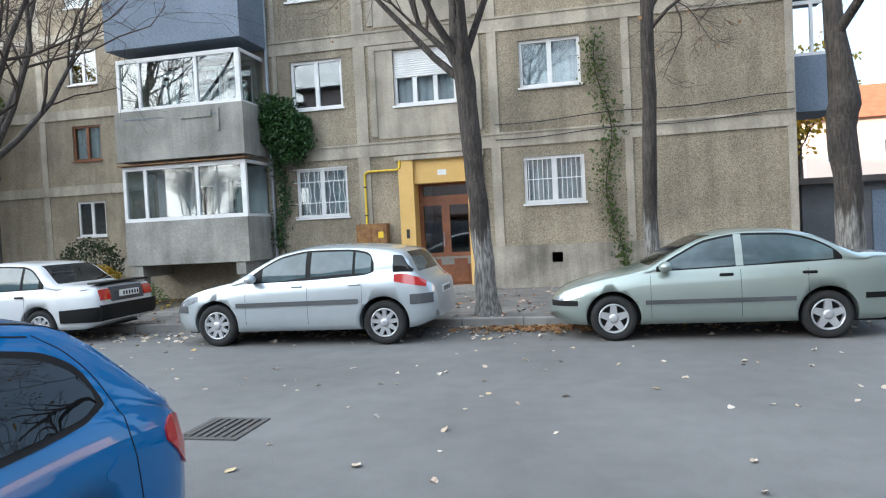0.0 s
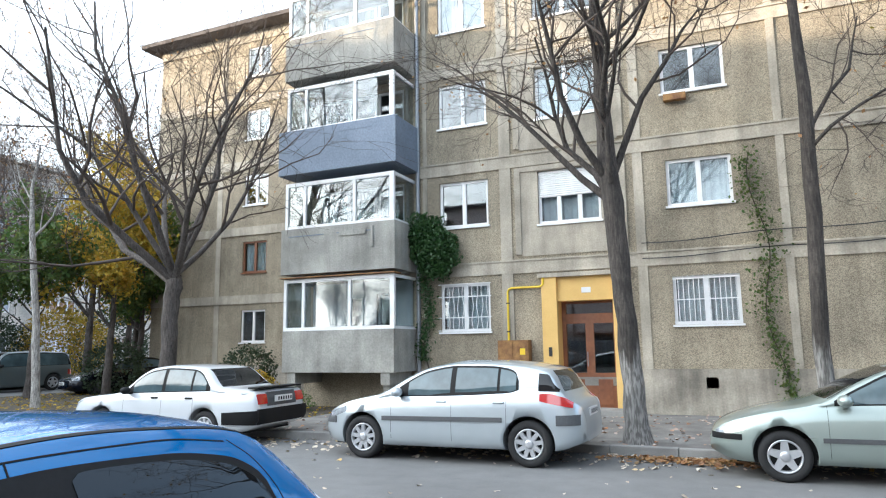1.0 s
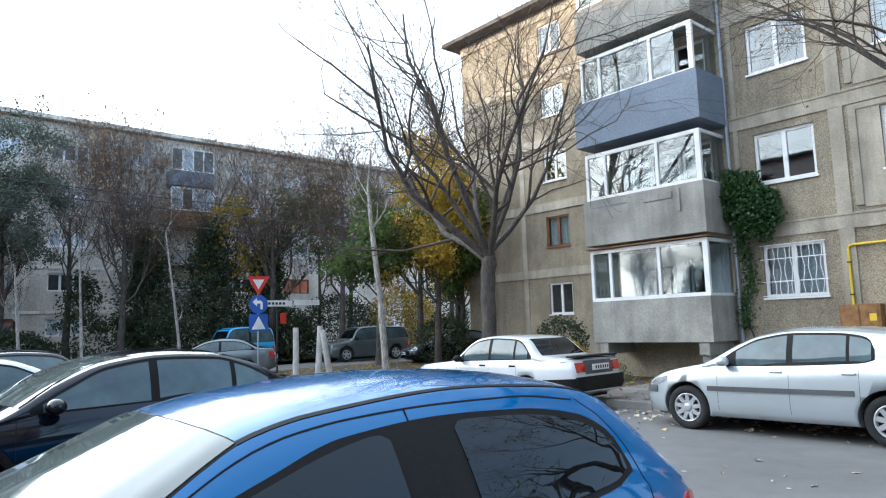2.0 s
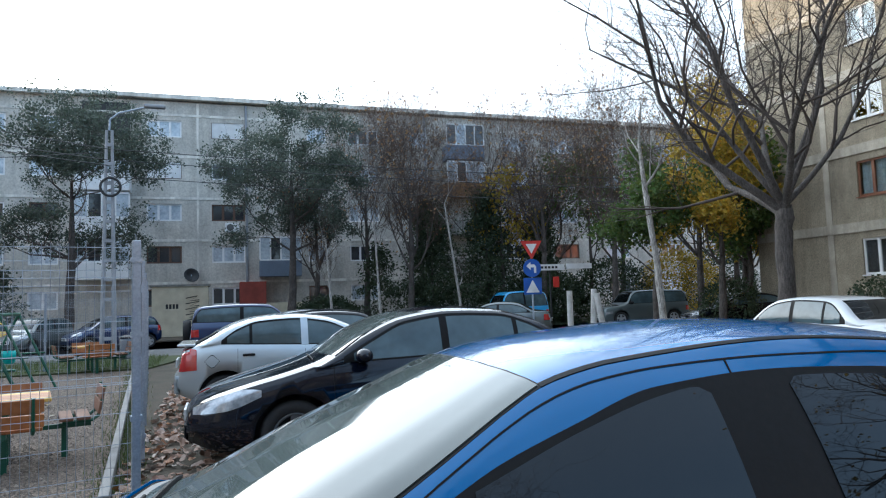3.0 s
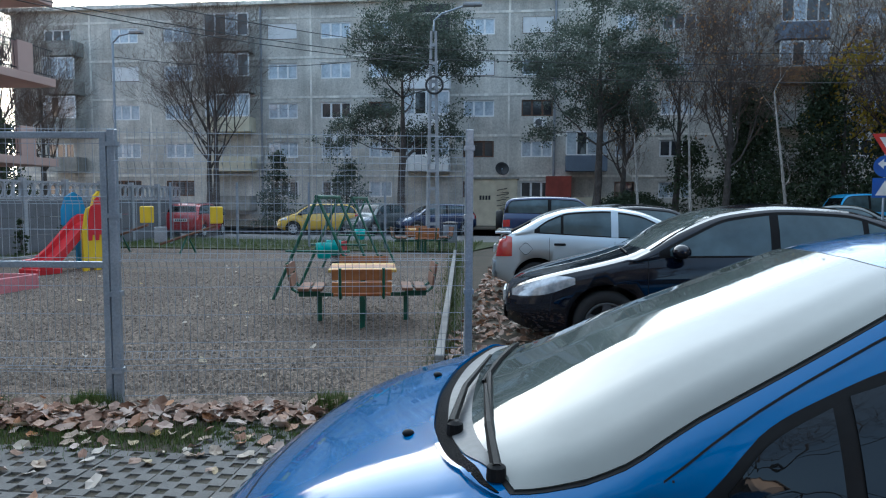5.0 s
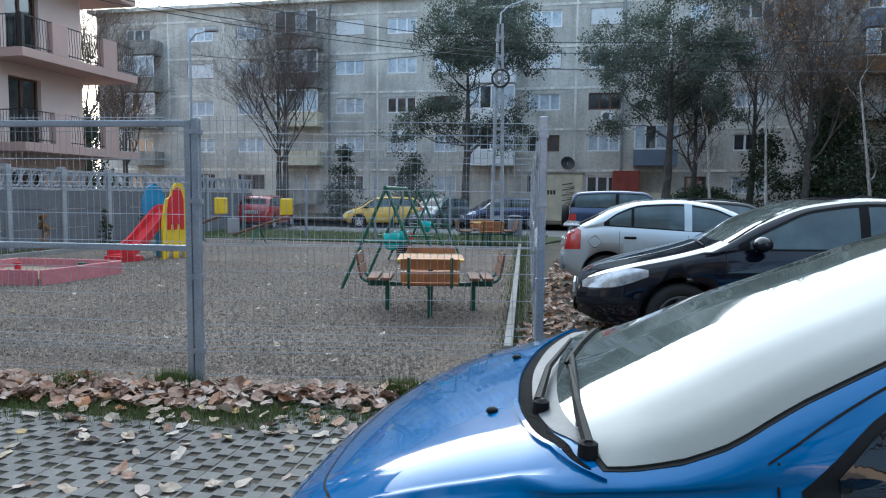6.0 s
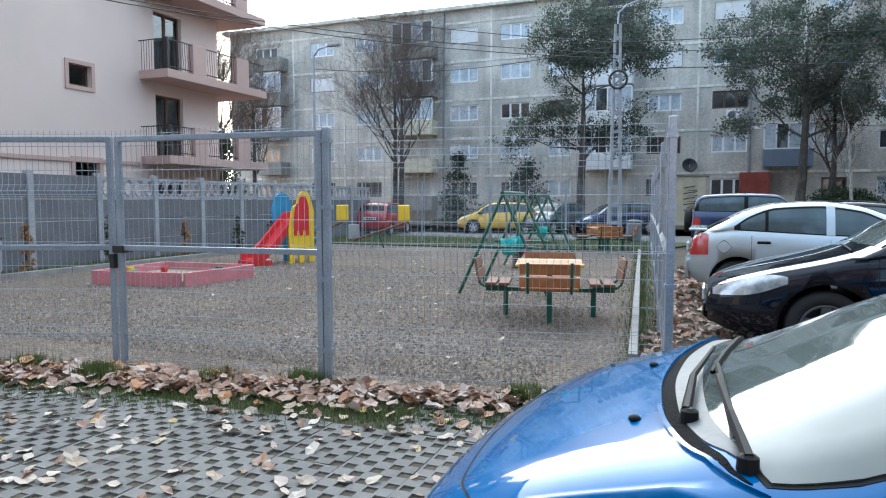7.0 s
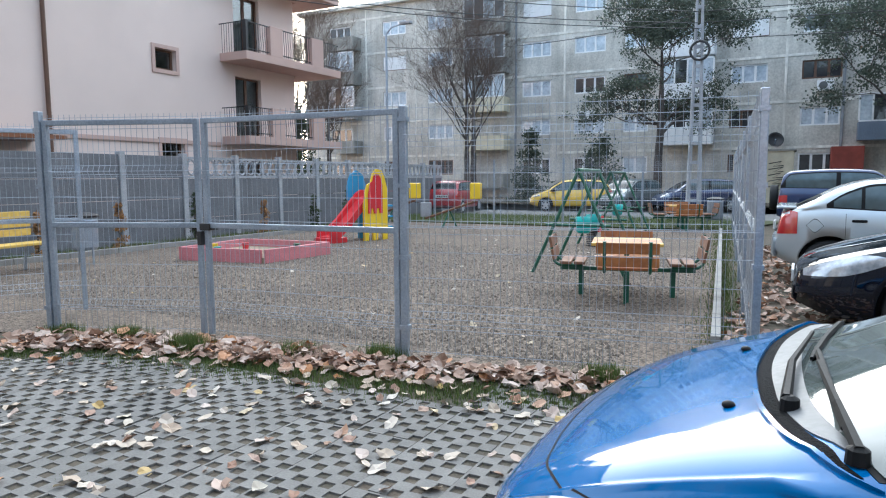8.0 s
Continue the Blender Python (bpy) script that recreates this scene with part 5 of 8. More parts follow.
cowl = curve([(-0.80, 1.10), (-0.765, 0.965), (-0.70, 0.885), (-0.55, 0.81), (-0.3, 0.752), (0, 0.732), (0.3, 0.752), (0.55, 0.81), (0.70, 0.885), (0.765, 0.965), (0.80, 1.10)])
SCUTTLE = material("scuttle_plastic", (0.16, 0.165, 0.17), (0.11, 0.115, 0.12), 0.5, bump=0.05)
top_plate(c, "bonnet_edge", lambda y: cowl(y) - 0.008, -0.775, 0.775, 70, 0.012, BLUE, 0.012)
top_plate(c, "scuttle_grille", lambda y: cowl(y) + 0.018, -0.745, 0.745, 70, 0.038, GRILLE_BLACK, 0.003)
top_plate(c, "scuttle_cover", lambda y: cowl(y) + 0.081, -0.69, 0.69, 70, 0.088, SCUTTLE, 0.005)
front = curve([(-0.80, 0.72), (-0.76, 0.52), (-0.66, 0.33), (-0.4, 0.2), (0, 0.16), (0.4, 0.2), (0.66, 0.33), (0.76, 0.52), (0.80, 0.72)])
top_plate(c, "bonnet_seam", front, -0.79, 0.79, 60, 0.007, TRIM, 0.0015)
for y in (-0.33, 0.33):
    h, _ = c.cast((0.675, y, 3), (0, 0, -1))
    bm = bmesh.new()
    bmesh.ops.create_uvsphere(bm, u_segments=10, v_segments=6, radius=1, matrix=Matrix.Translation(h + Vector((0, 0, 0.005))) @ Matrix.Diagonal((0.018, 0.017, 0.011, 1)))
    part("washer_nozzle", bm, TRIM, c.root, "", True)


def on_glass(x, y, lift):
    h, n = c.cast((x, y, 3), (0, 0, -1))
    return h + n * lift


for pivot, elbow, tip, b0, b1 in (((0.945, -0.70), (0.925, -0.50), (0.895, -0.12), (0.925, -0.60), (0.89, 0.12)), ((0.82, -0.42), (0.83, -0.1), (0.885, 0.32), (0.875, -0.02), (0.985, 0.62))):
    blade = [on_glass(b0[0] + (b1[0] - b0[0]) * k / 8, b0[1] + (b1[1] - b0[1]) * k / 8, 0.014) for k in range(9)]
    wp = part("wiper", tube(blade, [0.006] + [0.0105] * 7 + [0.006], 6), TRIM, c.root)
    part("wiper_arm", tube([on_glass(*pivot, 0.03), on_glass(*elbow, 0.034), on_glass(*tip, 0.026)], [0.014, 0.011, 0.007], 6), TRIM, wp)
    part("pivot_cap", lathe([(0.024, 0.0), (0.022, 0.03), (0.01, 0.038)], 12), TRIM, wp).matrix_basis = Matrix.Translation(on_glass(*pivot, 0.0))
for sd in (-1, 1):
    def gutter(u, v, sd=sd):
        x = 1.955 + 1.635 * u
        return (x, sd * (c.section(x)[13][0] - 0.014 + 0.02 * (v - 0.5)), 3), (0, 0, -1)
    c.patch("roof_gutter", gutter, 30, 2, TRIM, 0.004)
seam = curve([(1.2, 0.85), (1.29, 0.89), (1.45, 0.995), (1.72, 1.142), (1.9, 1.228), (2.1, 1.287), (2.35, 1.316), (2.7, 1.328), (3.1, 1.322), (3.5, 1.27)])
c.side_plate("door_seam", [(1.2 + 0.1 * k, seam(1.2 + 0.1 * k) - 0.002) for k in range(24)], [(1.2 + 0.1 * k, seam(1.2 + 0.1 * k) + 0.003) for k in range(24)], 1.3, 3.42, TRIM, lift=0.002, nu=40, nv=1)
c.side_plate("pillar_seam", [(2.5, 1.285), (2.6, 1.285)], [(2.5, 1.325), (2.6, 1.325)], 2.56, 2.566, TRIM, lift=0.002, nu=1, nv=4)
c.seams((1.32, 2.62), 0.3, 0.9)
c.side_plate("side_moulding", [(0, 0.5), (4, 0.5)], [(0, 0.56), (4, 0.56)], 1.35, 2.6, TRIM, lift=0.012, nv=3)
c.handles((2.4,), 0.82, BLUE)
c.mirrors(1.55, 0.85, BLUE)
c.side_plate("headlight", [(0.1, 0.47), (0.6, 0.62)], [(0.1, 0.52), (0.35, 0.64), (0.6, 0.69)], 0.12, 0.5, LENS_C, lift=0.006)
c.side_plate("tail_light", [(3.88, 0.76), (3.95, 0.69), (4.04, 0.60), (4.12, 0.56)], [(3.88, 0.79), (3.95, 0.845), (4.02, 0.83), (4.12, 0.68)], 3.89, 4.115, LENS_R, lift=0.010, nu=14, nv=8)
c.side_plate("fuel_cap", [(3.5, 0.72), (3.58, 0.675), (3.66, 0.72)], [(3.5, 0.74), (3.58, 0.785), (3.66, 0.74)], 3.5, 3.66, BLUE, lift=0.003)
door_end = curve([(0.4, 3.71), (0.85, 3.665), (1.06, 3.615), (1.2, 3.54), (1.285, 3.44)])
for sd in (-1, 1):
    c.patch("rear_door_seam", lambda u, v, sd=sd: ((door_end(1.285 - 0.86 * u) + 0.005 * (v - 0.5), sd * 3, 1.285 - 0.86 * u), (0, -sd, 0)), 50, 1, TRIM, 0.0015)
c.end_plate("rear_bumper_strip", 0.42, 0.5, [[(0.4, -0.6), (0.5, -0.6)], [(0.4, 0.6), (0.5, 0.6)]], TRIM, front=False, lift=0.012, nv=3)
c.end_plate("grille", 0.30, 0.4, [[(0.3, -0.38), (0.5, -0.4)], [(0.3, 0.38), (0.5, 0.4)]], TRIM, lift=0.006, nv=3)


def saloon_windows(car, hi, lo, splits, x0, x1, gap=0.03):
    car.side_plate("window_surround", lo, hi, x0, x1, TRIM, nu=40, lift=0.003)
    hi_c, lo_c = curve(hi), curve(lo)
    for a, b in splits:
        xs = [a + (b - a) * k / 10 for k in range(11)]
        car.side_plate("side_window", [(x, lo_c(x) + 0.015) for x in xs], [(x, max(lo_c(x) + 0.018, hi_c(x) - gap)) for x in xs], a, b, CAR_GLASS_SKY, lift=0.007, nu=20)


# silver hatchback across the street
SILVER = paint("silver_metallic", (0.50, 0.55, 0.58), 0.5, 0.32)
SMEG = dict(L=4.21, wheel=0.315, axles=(0.845, 3.47), tumble=0.36, crown=0.04, spokes=9,
            top=[(0, 0.52), (0.04, 0.62), (0.2, 0.74), (0.6, 0.88), (1.05, 0.97), (1.2, 1.03), (1.6, 1.25), (1.95, 1.385), (2.4, 1.45), (2.9, 1.445), (3.35, 1.41), (3.6, 1.37), (3.78, 1.32), (3.87, 1.17), (3.97, 1.0), (4.06, 0.93), (4.15, 0.88), (4.19, 0.8), (4.21, 0.6)],
            belt=[(0, 0.58), (0.6, 0.82), (1.1, 0.9), (2.0, 0.94), (3.2, 1.0), (3.8, 1.02), (4.21, 0.95)],
            plan=[(0, 0.45), (0.06, 0.6), (0.25, 0.74), (0.6, 0.85), (1.2, 0.885), (2.4, 0.89), (3.5, 0.88), (3.95, 0.84), (4.12, 0.76), (4.18, 0.68), (4.21, 0.58)])
c = Car("silver five-door hatchback parked along the kerb", pose(-5.28, 7.72, 0), SILVER, SMEG)
saloon_windows(c, [(1.32, 0.95), (1.6, 1.15), (1.95, 1.31), (2.4, 1.375), (2.9, 1.37), (3.2, 1.33), (3.3, 1.27), (3.36, 1.1)], [(1.32, 0.925), (2.2, 0.945), (3.0, 0.985), (3.2, 1.0), (3.36, 1.05)], [(1.62, 2.3), (2.38, 3.02), (3.06, 3.3)], 1.36, 3.34)
c.end_plate("windscreen", 1.0, 1.36, [[(1.0, -0.76), (1.38, -0.6)], [(1.0, 0.76), (1.38, 0.6)]], WINDSCREEN, nu=20)
c.side_plate("rear_quarter_glass", [(3.60, 1.03), (3.93, 1.02)], [(3.60, 1.27), (3.74, 1.255), (3.84, 1.12), (3.93, 1.035)], 3.62, 3.91, CAR_GLASS, lift=0.006)
c.end_plate("rear_window", 1.02, 1.3, [[(1.0, -0.62), (1.3, -0.52)], [(1.0, 0.62), (1.3, 0.52)]], CAR_GLASS, front=False)
c.side_plate("tail_light", [(3.62, 0.90), (3.8, 0.86), (4.12, 0.80)], [(3.62, 0.99), (3.75, 1.0), (3.95, 0.95), (4.12, 0.85)], 3.64, 4.08, LENS_R, lift=0.01)
c.side_plate("headlight", [(0.08, 0.53), (0.6, 0.71)], [(0.08, 0.59), (0.35, 0.72), (0.6, 0.785)], 0.1, 0.54, LENS_C, lift=0.006)
c.side_plate("side_moulding", [(0, 0.565), (4.2, 0.615)], [(0, 0.63), (4.2, 0.68)], 1.2, 3.1, TRIM_GREY, lift=0.014, nv=3)
c.side_plate("bumper_strip", [(0, 0.5), (4.3, 0.6)], [(0, 0.6), (4.3, 0.72)], 0.05, 0.34, TRIM_GREY, lift=0.012, nv=3)
c.side_plate("bumper_strip", [(0, 0.5), (4.3, 0.58)], [(0, 0.62), (4.3, 0.72)], 3.86, 4.16, TRIM_GREY, lift=0.014, nv=3)
c.seams((1.35, 2.33, 3.16), 0.32, 0.93)
c.handles((2.17, 3.05), 0.87, SILVER)
c.mirrors(1.5, 1.0, SILVER)
c.plate_bars(4.2, 0, 0.72, False)

# silver-green saloon
CHAMP = paint("pale_green_silver", (0.30, 0.35, 0.325), 0.5, 0.33)
SSED = dict(L=4.43, wheel=0.30, axles=(0.84, 3.42), tumble=0.36, crown=0.04, spokes=5,
            top=[(0, 0.5), (0.05, 0.6), (0.25, 0.72), (0.7, 0.85), (1.15, 0.94), (1.3, 1.0), (1.7, 1.22), (2.05, 1.36), (2.5, 1.42), (2.95, 1.405), (3.3, 1.33), (3.7, 1.12), (3.85, 1.06), (4.1, 1.05), (4.3, 1.02), (4.38, 0.9), (4.43, 0.6)],
            belt=[(0, 0.55), (0.6, 0.8), (1.2, 0.88), (2.2, 0.92), (3.4, 0.97), (4.43, 0.96)],
            plan=[(0, 0.45), (0.06, 0.58), (0.25, 0.72), (0.6, 0.82), (1.2, 0.85), (3.4, 0.85), (4.0, 0.8), (4.3, 0.68), (4.43, 0.55)])
c = Car("pale green-silver saloon parked along the kerb", pose(0.5, 7.72, 0), CHAMP, SSED)
saloon_windows(c, [(1.35, 0.93), (1.7, 1.13), (2.05, 1.29), (2.5, 1.35), (2.95, 1.335), (3.2, 1.28), (3.5, 1.13), (3.62, 1.0)], [(1.35, 0.9), (2.2, 0.93), (3.2, 0.965), (3.62, 0.985)], [(1.5, 2.38), (2.46, 3.5)], 1.4, 3.6)
c.end_plate("windscreen", 0.98, 1.34, [[(0.95, -0.74), (1.36, -0.58)], [(0.95, 0.74), (1.36, 0.58)]], CAR_GLASS, nu=20)
c.end_plate("rear_window", 1.08, 1.33, [[(1.05, -0.64), (1.35, -0.55)], [(1.05, 0.64), (1.35, 0.55)]], CAR_GLASS, front=False)
c.side_plate("tail_light", [(4.1, 0.82), (4.4, 0.82)], [(4.1, 0.95), (4.4, 0.97)], 4.16, 4.4, LENS_R, lift=0.008)
c.side_plate("headlight", [(0.06, 0.49), (0.5, 0.62)], [(0.06, 0.55), (0.25, 0.655), (0.5, 0.72)], 0.08, 0.42, LENS_C, lift=0.006)
c.side_plate("bumper_strip", [(0, 0.47), (4.4, 0.5)], [(0, 0.54), (4.4, 0.57)], 0.04, 0.38, TRIM, lift=0.012, nv=3)
c.side_plate("bumper_strip", [(0, 0.5), (4.4, 0.5)], [(0, 0.56), (4.4, 0.57)], 3.84, 4.38, TRIM, lift=0.012, nv=3)
c.side_plate("side_moulding", [(0, 0.475), (4.4, 0.5)], [(0, 0.53), (4.4, 0.555)], 1.25, 3.05, TRIM_GREY, lift=0.012, nv=3)
c.side_plate("pillar", [(0, 0.93), (4, 0.95)], [(0, 1.34), (4, 1.34)], 2.37, 2.46, CHAMP, lift=0.009, nv=6)
c.seams((1.32, 2.42, 3.2), 0.3, 0.9)
c.handles((2.25, 3.22), 0.84, TRIM)
c.mirrors(1.5, 0.97, CHAMP)

# old white saloon
WHITE_OLD = paint("old_white_paint", (0.55, 0.57, 0.59), 0.0, 0.4)
S18 = dict(L=4.4, wheel=0.29, axles=(0.85, 3.3), tumble=0.3, crown=0.03, spokes=9,
           top=[(0, 0.55), (0.04, 0.74), (0.3, 0.8), (1.2, 0.9), (1.3, 0.94), (1.75, 1.28), (1.95, 1.36), (2.4, 1.4), (3.0, 1.37), (3.2, 1.33), (3.6, 1.02), (3.7, 0.985), (4.2, 0.96), (4.33, 0.93), (4.37, 0.8), (4.4, 0.6)],
           belt=[(0, 0.62), (0.5, 0.76), (1.3, 0.85), (3.5, 0.9), (4.4, 0.86)],
           plan=[(0, 0.6), (0.05, 0.72), (0.3, 0.8), (1.0, 0.84), (3.4, 0.84), (4.1, 0.8), (4.35, 0.74), (4.4, 0.68)])
c = Car("old white saloon with black bumpers parked facing away", pose(-11.25, 7.95, 0, 0, 0, 2), WHITE_OLD, S18)
saloon_windows(c, [(1.42, 0.9), (1.8, 1.22), (2.0, 1.29), (2.4, 1.335), (2.95, 1.31), (3.1, 1.27), (3.42, 0.98)], [(1.42, 0.87), (3.42, 0.93)], [(1.6, 2.28), (2.36, 2.95), (3.0, 3.3)], 1.46, 3.4)
c.end_plate("rear_window", 1.0, 1.31, [[(0.98, -0.68), (1.33, -0.56)], [(0.98, 0.68), (1.33, 0.56)]], CAR_GLASS, front=False)
c.end_plate("windscreen", 0.94, 1.32, [[(0.9, -0.7), (1.33, -0.58)], [(0.9, 0.7), (1.33, 0.58)]], CAR_GLASS)
for s in (-1, 1):
    c.end_plate("tail_light", 0.70, 0.87, [[(0.6, s * 0.45), (0.9, s * 0.45)], [(0.6, s * 0.69), (0.9, s * 0.69)]], LENS_R, front=False, lift=0.02, nu=6, nv=4)
c.end_plate("rear_panel", 0.66, 0.9, [[(0.6, -0.44), (0.9, -0.44)], [(0.6, 0.44), (0.9, 0.44)]], TRIM_GREY, front=False, lift=0.006)
c.end_plate("rear_bumper", 0.37, 0.62, [[(0.4, -0.70), (0.7, -0.72)], [(0.4, 0.70), (0.7, 0.72)]], TRIM, front=False, lift=0.06, nv=4)
c.side_plate("rear_bumper_side", [(3.7, 0.36), (4.4, 0.36)], [(3.7, 0.56), (4.4, 0.60)], 3.72, 4.38, TRIM, lift=0.03, nv=3)
part("spoiler", boxes([((4.12, -0.66, 0.965), (4.36, 0.66, 0.995))], None, 0.01), TRIM, c.root)
c.plate_bars(4.42, 0, 0.78, False)
c.seams((1.4, 2.32, 3.05), 0.3, 0.86)
c.handles((2.15, 2.95), 0.8, TRIM)
c.mirrors(1.55, 0.93, TRIM)

# black saloon parked nose to the fence
BLACK = paint("black_blue_metallic", (0.003, 0.005, 0.012), 0.0, 0.2, 0.0)
SFLU = dict(L=4.62, wheel=0.32, axles=(0.98, 3.66), rim_mat=TRIM_GREY, tumble=0.36, crown=0.05, spokes=5,
            top=[(0, 0.50), (0.03, 0.60), (0.15, 0.69), (0.45, 0.79), (1.0, 0.93), (1.25, 1.01), (1.7, 1.27), (2.1, 1.42), (2.6, 1.475), (3.1, 1.45), (3.5, 1.35), (3.95, 1.13), (4.2, 1.09), (4.45, 1.07), (4.56, 0.95), (4.62, 0.6)],
            belt=[(0, 0.55), (0.6, 0.78), (1.2, 0.91), (2.2, 0.97), (3.6, 1.03), (4.62, 1.0)],
            plan=[(0, 0.5), (0.04, 0.62), (0.2, 0.76), (0.5, 0.86), (1.1, 0.9), (3.6, 0.9), (4.2, 0.84), (4.5, 0.72), (4.62, 0.6)])
c = Car("glossy blue-black saloon parked nose to the fence", pose(-6.72, -2.72, 0, 0, 0, 90), BLACK, SFLU)
saloon_windows(c, [(1.4, 0.99), (1.75, 1.18), (2.1, 1.335), (2.6, 1.395), (3.1, 1.375), (3.4, 1.29), (3.75, 1.1)], [(1.4, 0.96), (2.5, 0.985), (3.75, 1.05)], [(1.55, 2.45), (2.53, 3.25), (3.3, 3.65)], 1.45, 3.72)
c.end_plate("windscreen", 1.03, 1.42, [[(1.0, -0.78), (1.43, -0.6)], [(1.0, 0.78), (1.43, 0.6)]], WINDSCREEN, nu=20)
c.side_plate("headlight", [(0.06, 0.55), (0.35, 0.58), (0.74, 0.72)], [(0.06, 0.60), (0.3, 0.70), (0.55, 0.765), (0.74, 0.75)], 0.08, 0.68, LENS_C, lift=0.006, nu=16)
c.end_plate("grille", 0.28, 0.44, [[(0.2, -0.5), (0.5, -0.55)], [(0.2, 0.5), (0.5, 0.55)]], TRIM, lift=0.01, nv=4)
c.plate_bars(-0.008, 0, 0.5, True)
c.seams((1.35, 2.5, 3.4), 0.32, 0.95)
c.mirrors(1.62, 1.03, BLACK)
c.handles((2.35, 3.3), 0.9, BLACK)
pts = []
for k in range(7):
    h, n = c.cast((1.2, -0.55 + k * 0.09, 3), (0, 0, -1))
    pts.append(h + n * 0.015)
part("wiper", tube(pts, 0.008, 6), TRIM, c.root)

# silver hatchback parked tail to the fence
SAST = dict(L=4.11, wheel=0.3, axles=(0.86, 3.47), tumble=0.37, crown=0.04, spokes=5,
            top=[(0, 0.5), (0.04, 0.6), (0.25, 0.72), (0.8, 0.88), (1.15, 0.96), (1.3, 1.02), (1.75, 1.27), (2.05, 1.37), (2.5, 1.42), (3.0, 1.39), (3.35, 1.30), (3.7, 1.12), (3.95, 1.0), (4.02, 0.98), (4.06, 0.85), (4.11, 0.6)],
            belt=[(0, 0.55), (0.6, 0.82), (1.2, 0.9), (2.2, 0.95), (3.4, 1.0), (4.11, 0.96)],
            plan=[(0, 0.5), (0.06, 0.62), (0.25, 0.75), (0.6, 0.83), (1.2, 0.855), (3.4, 0.855), (3.8, 0.8), (4.0, 0.72), (4.11, 0.6)])
c = Car("silver hatchback parked tail to the fence", pose(-10.1, 1.13, 0, 0, 0, -90), SILVER, SAST)
saloon_windows(c, [(1.4, 0.96), (1.8, 1.19), (2.05, 1.29), (2.5, 1.345), (3.0, 1.32), (3.3, 1.22), (3.55, 1.05)], [(1.4, 0.93), (2.4, 0.965), (3.55, 1.02)], [(1.55, 2.32), (2.42, 3.1), (3.14, 3.44)], 1.45, 3.52)
c.side_plate("pillar", [(0, 0.95), (4, 0.97)], [(0, 1.34), (4, 1.34)], 2.32, 2.42, SILVER, lift=0.009, nv=6)
c.end_plate("rear_window", 1.03, 1.34, [[(1.0, -0.66), (1.36, -0.52)], [(1.0, 0.66), (1.36, 0.52)]], CAR_GLASS, front=False, slope=-0.3)
c.side_plate("tail_light", [(3.82, 0.68), (4.1, 0.66)], [(3.82, 0.95), (3.92, 0.97), (4.1, 0.92)], 3.84, 4.07, LENS_R, lift=0.01)
part("spoiler", boxes([((3.86, -0.66, 1.0), (4.1, 0.66, 1.035))], None, 0.012), SILVER, c.root)
c.side_plate("fuel_cap_gap", [(3.543, 0.783), (3.64, 0.70), (3.737, 0.783)], [(3.543, 0.797), (3.64, 0.88), (3.737, 0.797)], 3.543, 3.737, TRIM, lift=0.002)
c.side_plate("fuel_cap", [(3.55, 0.78), (3.64, 0.71), (3.73, 0.78)], [(3.55, 0.8), (3.64, 0.87), (3.73, 0.8)], 3.55, 3.73, SILVER, sides=(-1, 1), lift=0.004)
c.end_plate("rear_bumper", 0.36, 0.6, [[(0.3, -0.6), (0.7, -0.62)], [(0.3, 0.6), (0.7, 0.62)]], SILVER, front=False, lift=0.04, nv=4)
c.seams((2.37, 3.3), 0.3, 0.95)
c.handles((2.2, 3.15), 0.86, TRIM)
c.mirrors(1.55, 1.0, SILVER)
c.plate_bars(4.13, 0, 0.75, False)


def plain_car(label, at, mat, spec, wagon=False):
    """Cars further off: body, glazing, lamps and plates."""
    k = Car(label, at, mat, spec, "cars parked further off")
    L = spec["L"]
    tp, bl = k.top, k.belt
    x0 = next(x / 100 for x in range(30, 300) if tp(x / 100) > bl(x / 100) + 0.16)
    x1 = next(x / 100 for x in range(int(L * 100) - 5, 200, -1) if tp(x / 100) > bl(x / 100) + 0.16)
    xs = [x0 + (x1 - x0) * j / 12 for j in range(13)]
    saloon_windows(k, [(x, max(bl(x) + 0.03, tp(x) - 0.09)) for x in xs], [(x, bl(x) + 0.02) for x in xs], [(x0 + 0.15, x0 + 0.46 * (x1 - x0)), (x0 + 0.5 * (x1 - x0), x1 - 0.12)], x0, x1)
    zt = tp(L * 0.5)
    for fr in (True, False):
        z0 = bl(1.2) + 0.1 if fr else bl(L - 0.6) + 0.08
        k.end_plate("windscreen" if fr else "rear_window", z0, zt - 0.09, [[(z0, -0.68), (zt, -0.52)], [(z0, 0.68), (zt, 0.52)]], CAR_GLASS, front=fr, nu=10, nv=6)
    k.side_plate("headlight", [(0.05, 0.6), (0.5, 0.66)], [(0.05, 0.7), (0.5, 0.78)], 0.07, 0.4, LENS_C, lift=0.006, nu=6, nv=3)
    k.side_plate("tail_light", [(L - 0.3, 0.7), (L, 0.7)], [(L - 0.3, 0.92), (L, 0.9)], L - 0.25, L - 0.04, LENS_R, lift=0.006, nu=5, nv=4)
    k.mirrors(x0 + 0.12, bl(x0) + 0.08, TRIM)
    k.plate_bars(-0.01, 0, 0.5, True)
    k.plate_bars(L + 0.01, 0, 0.7, False)
    return k


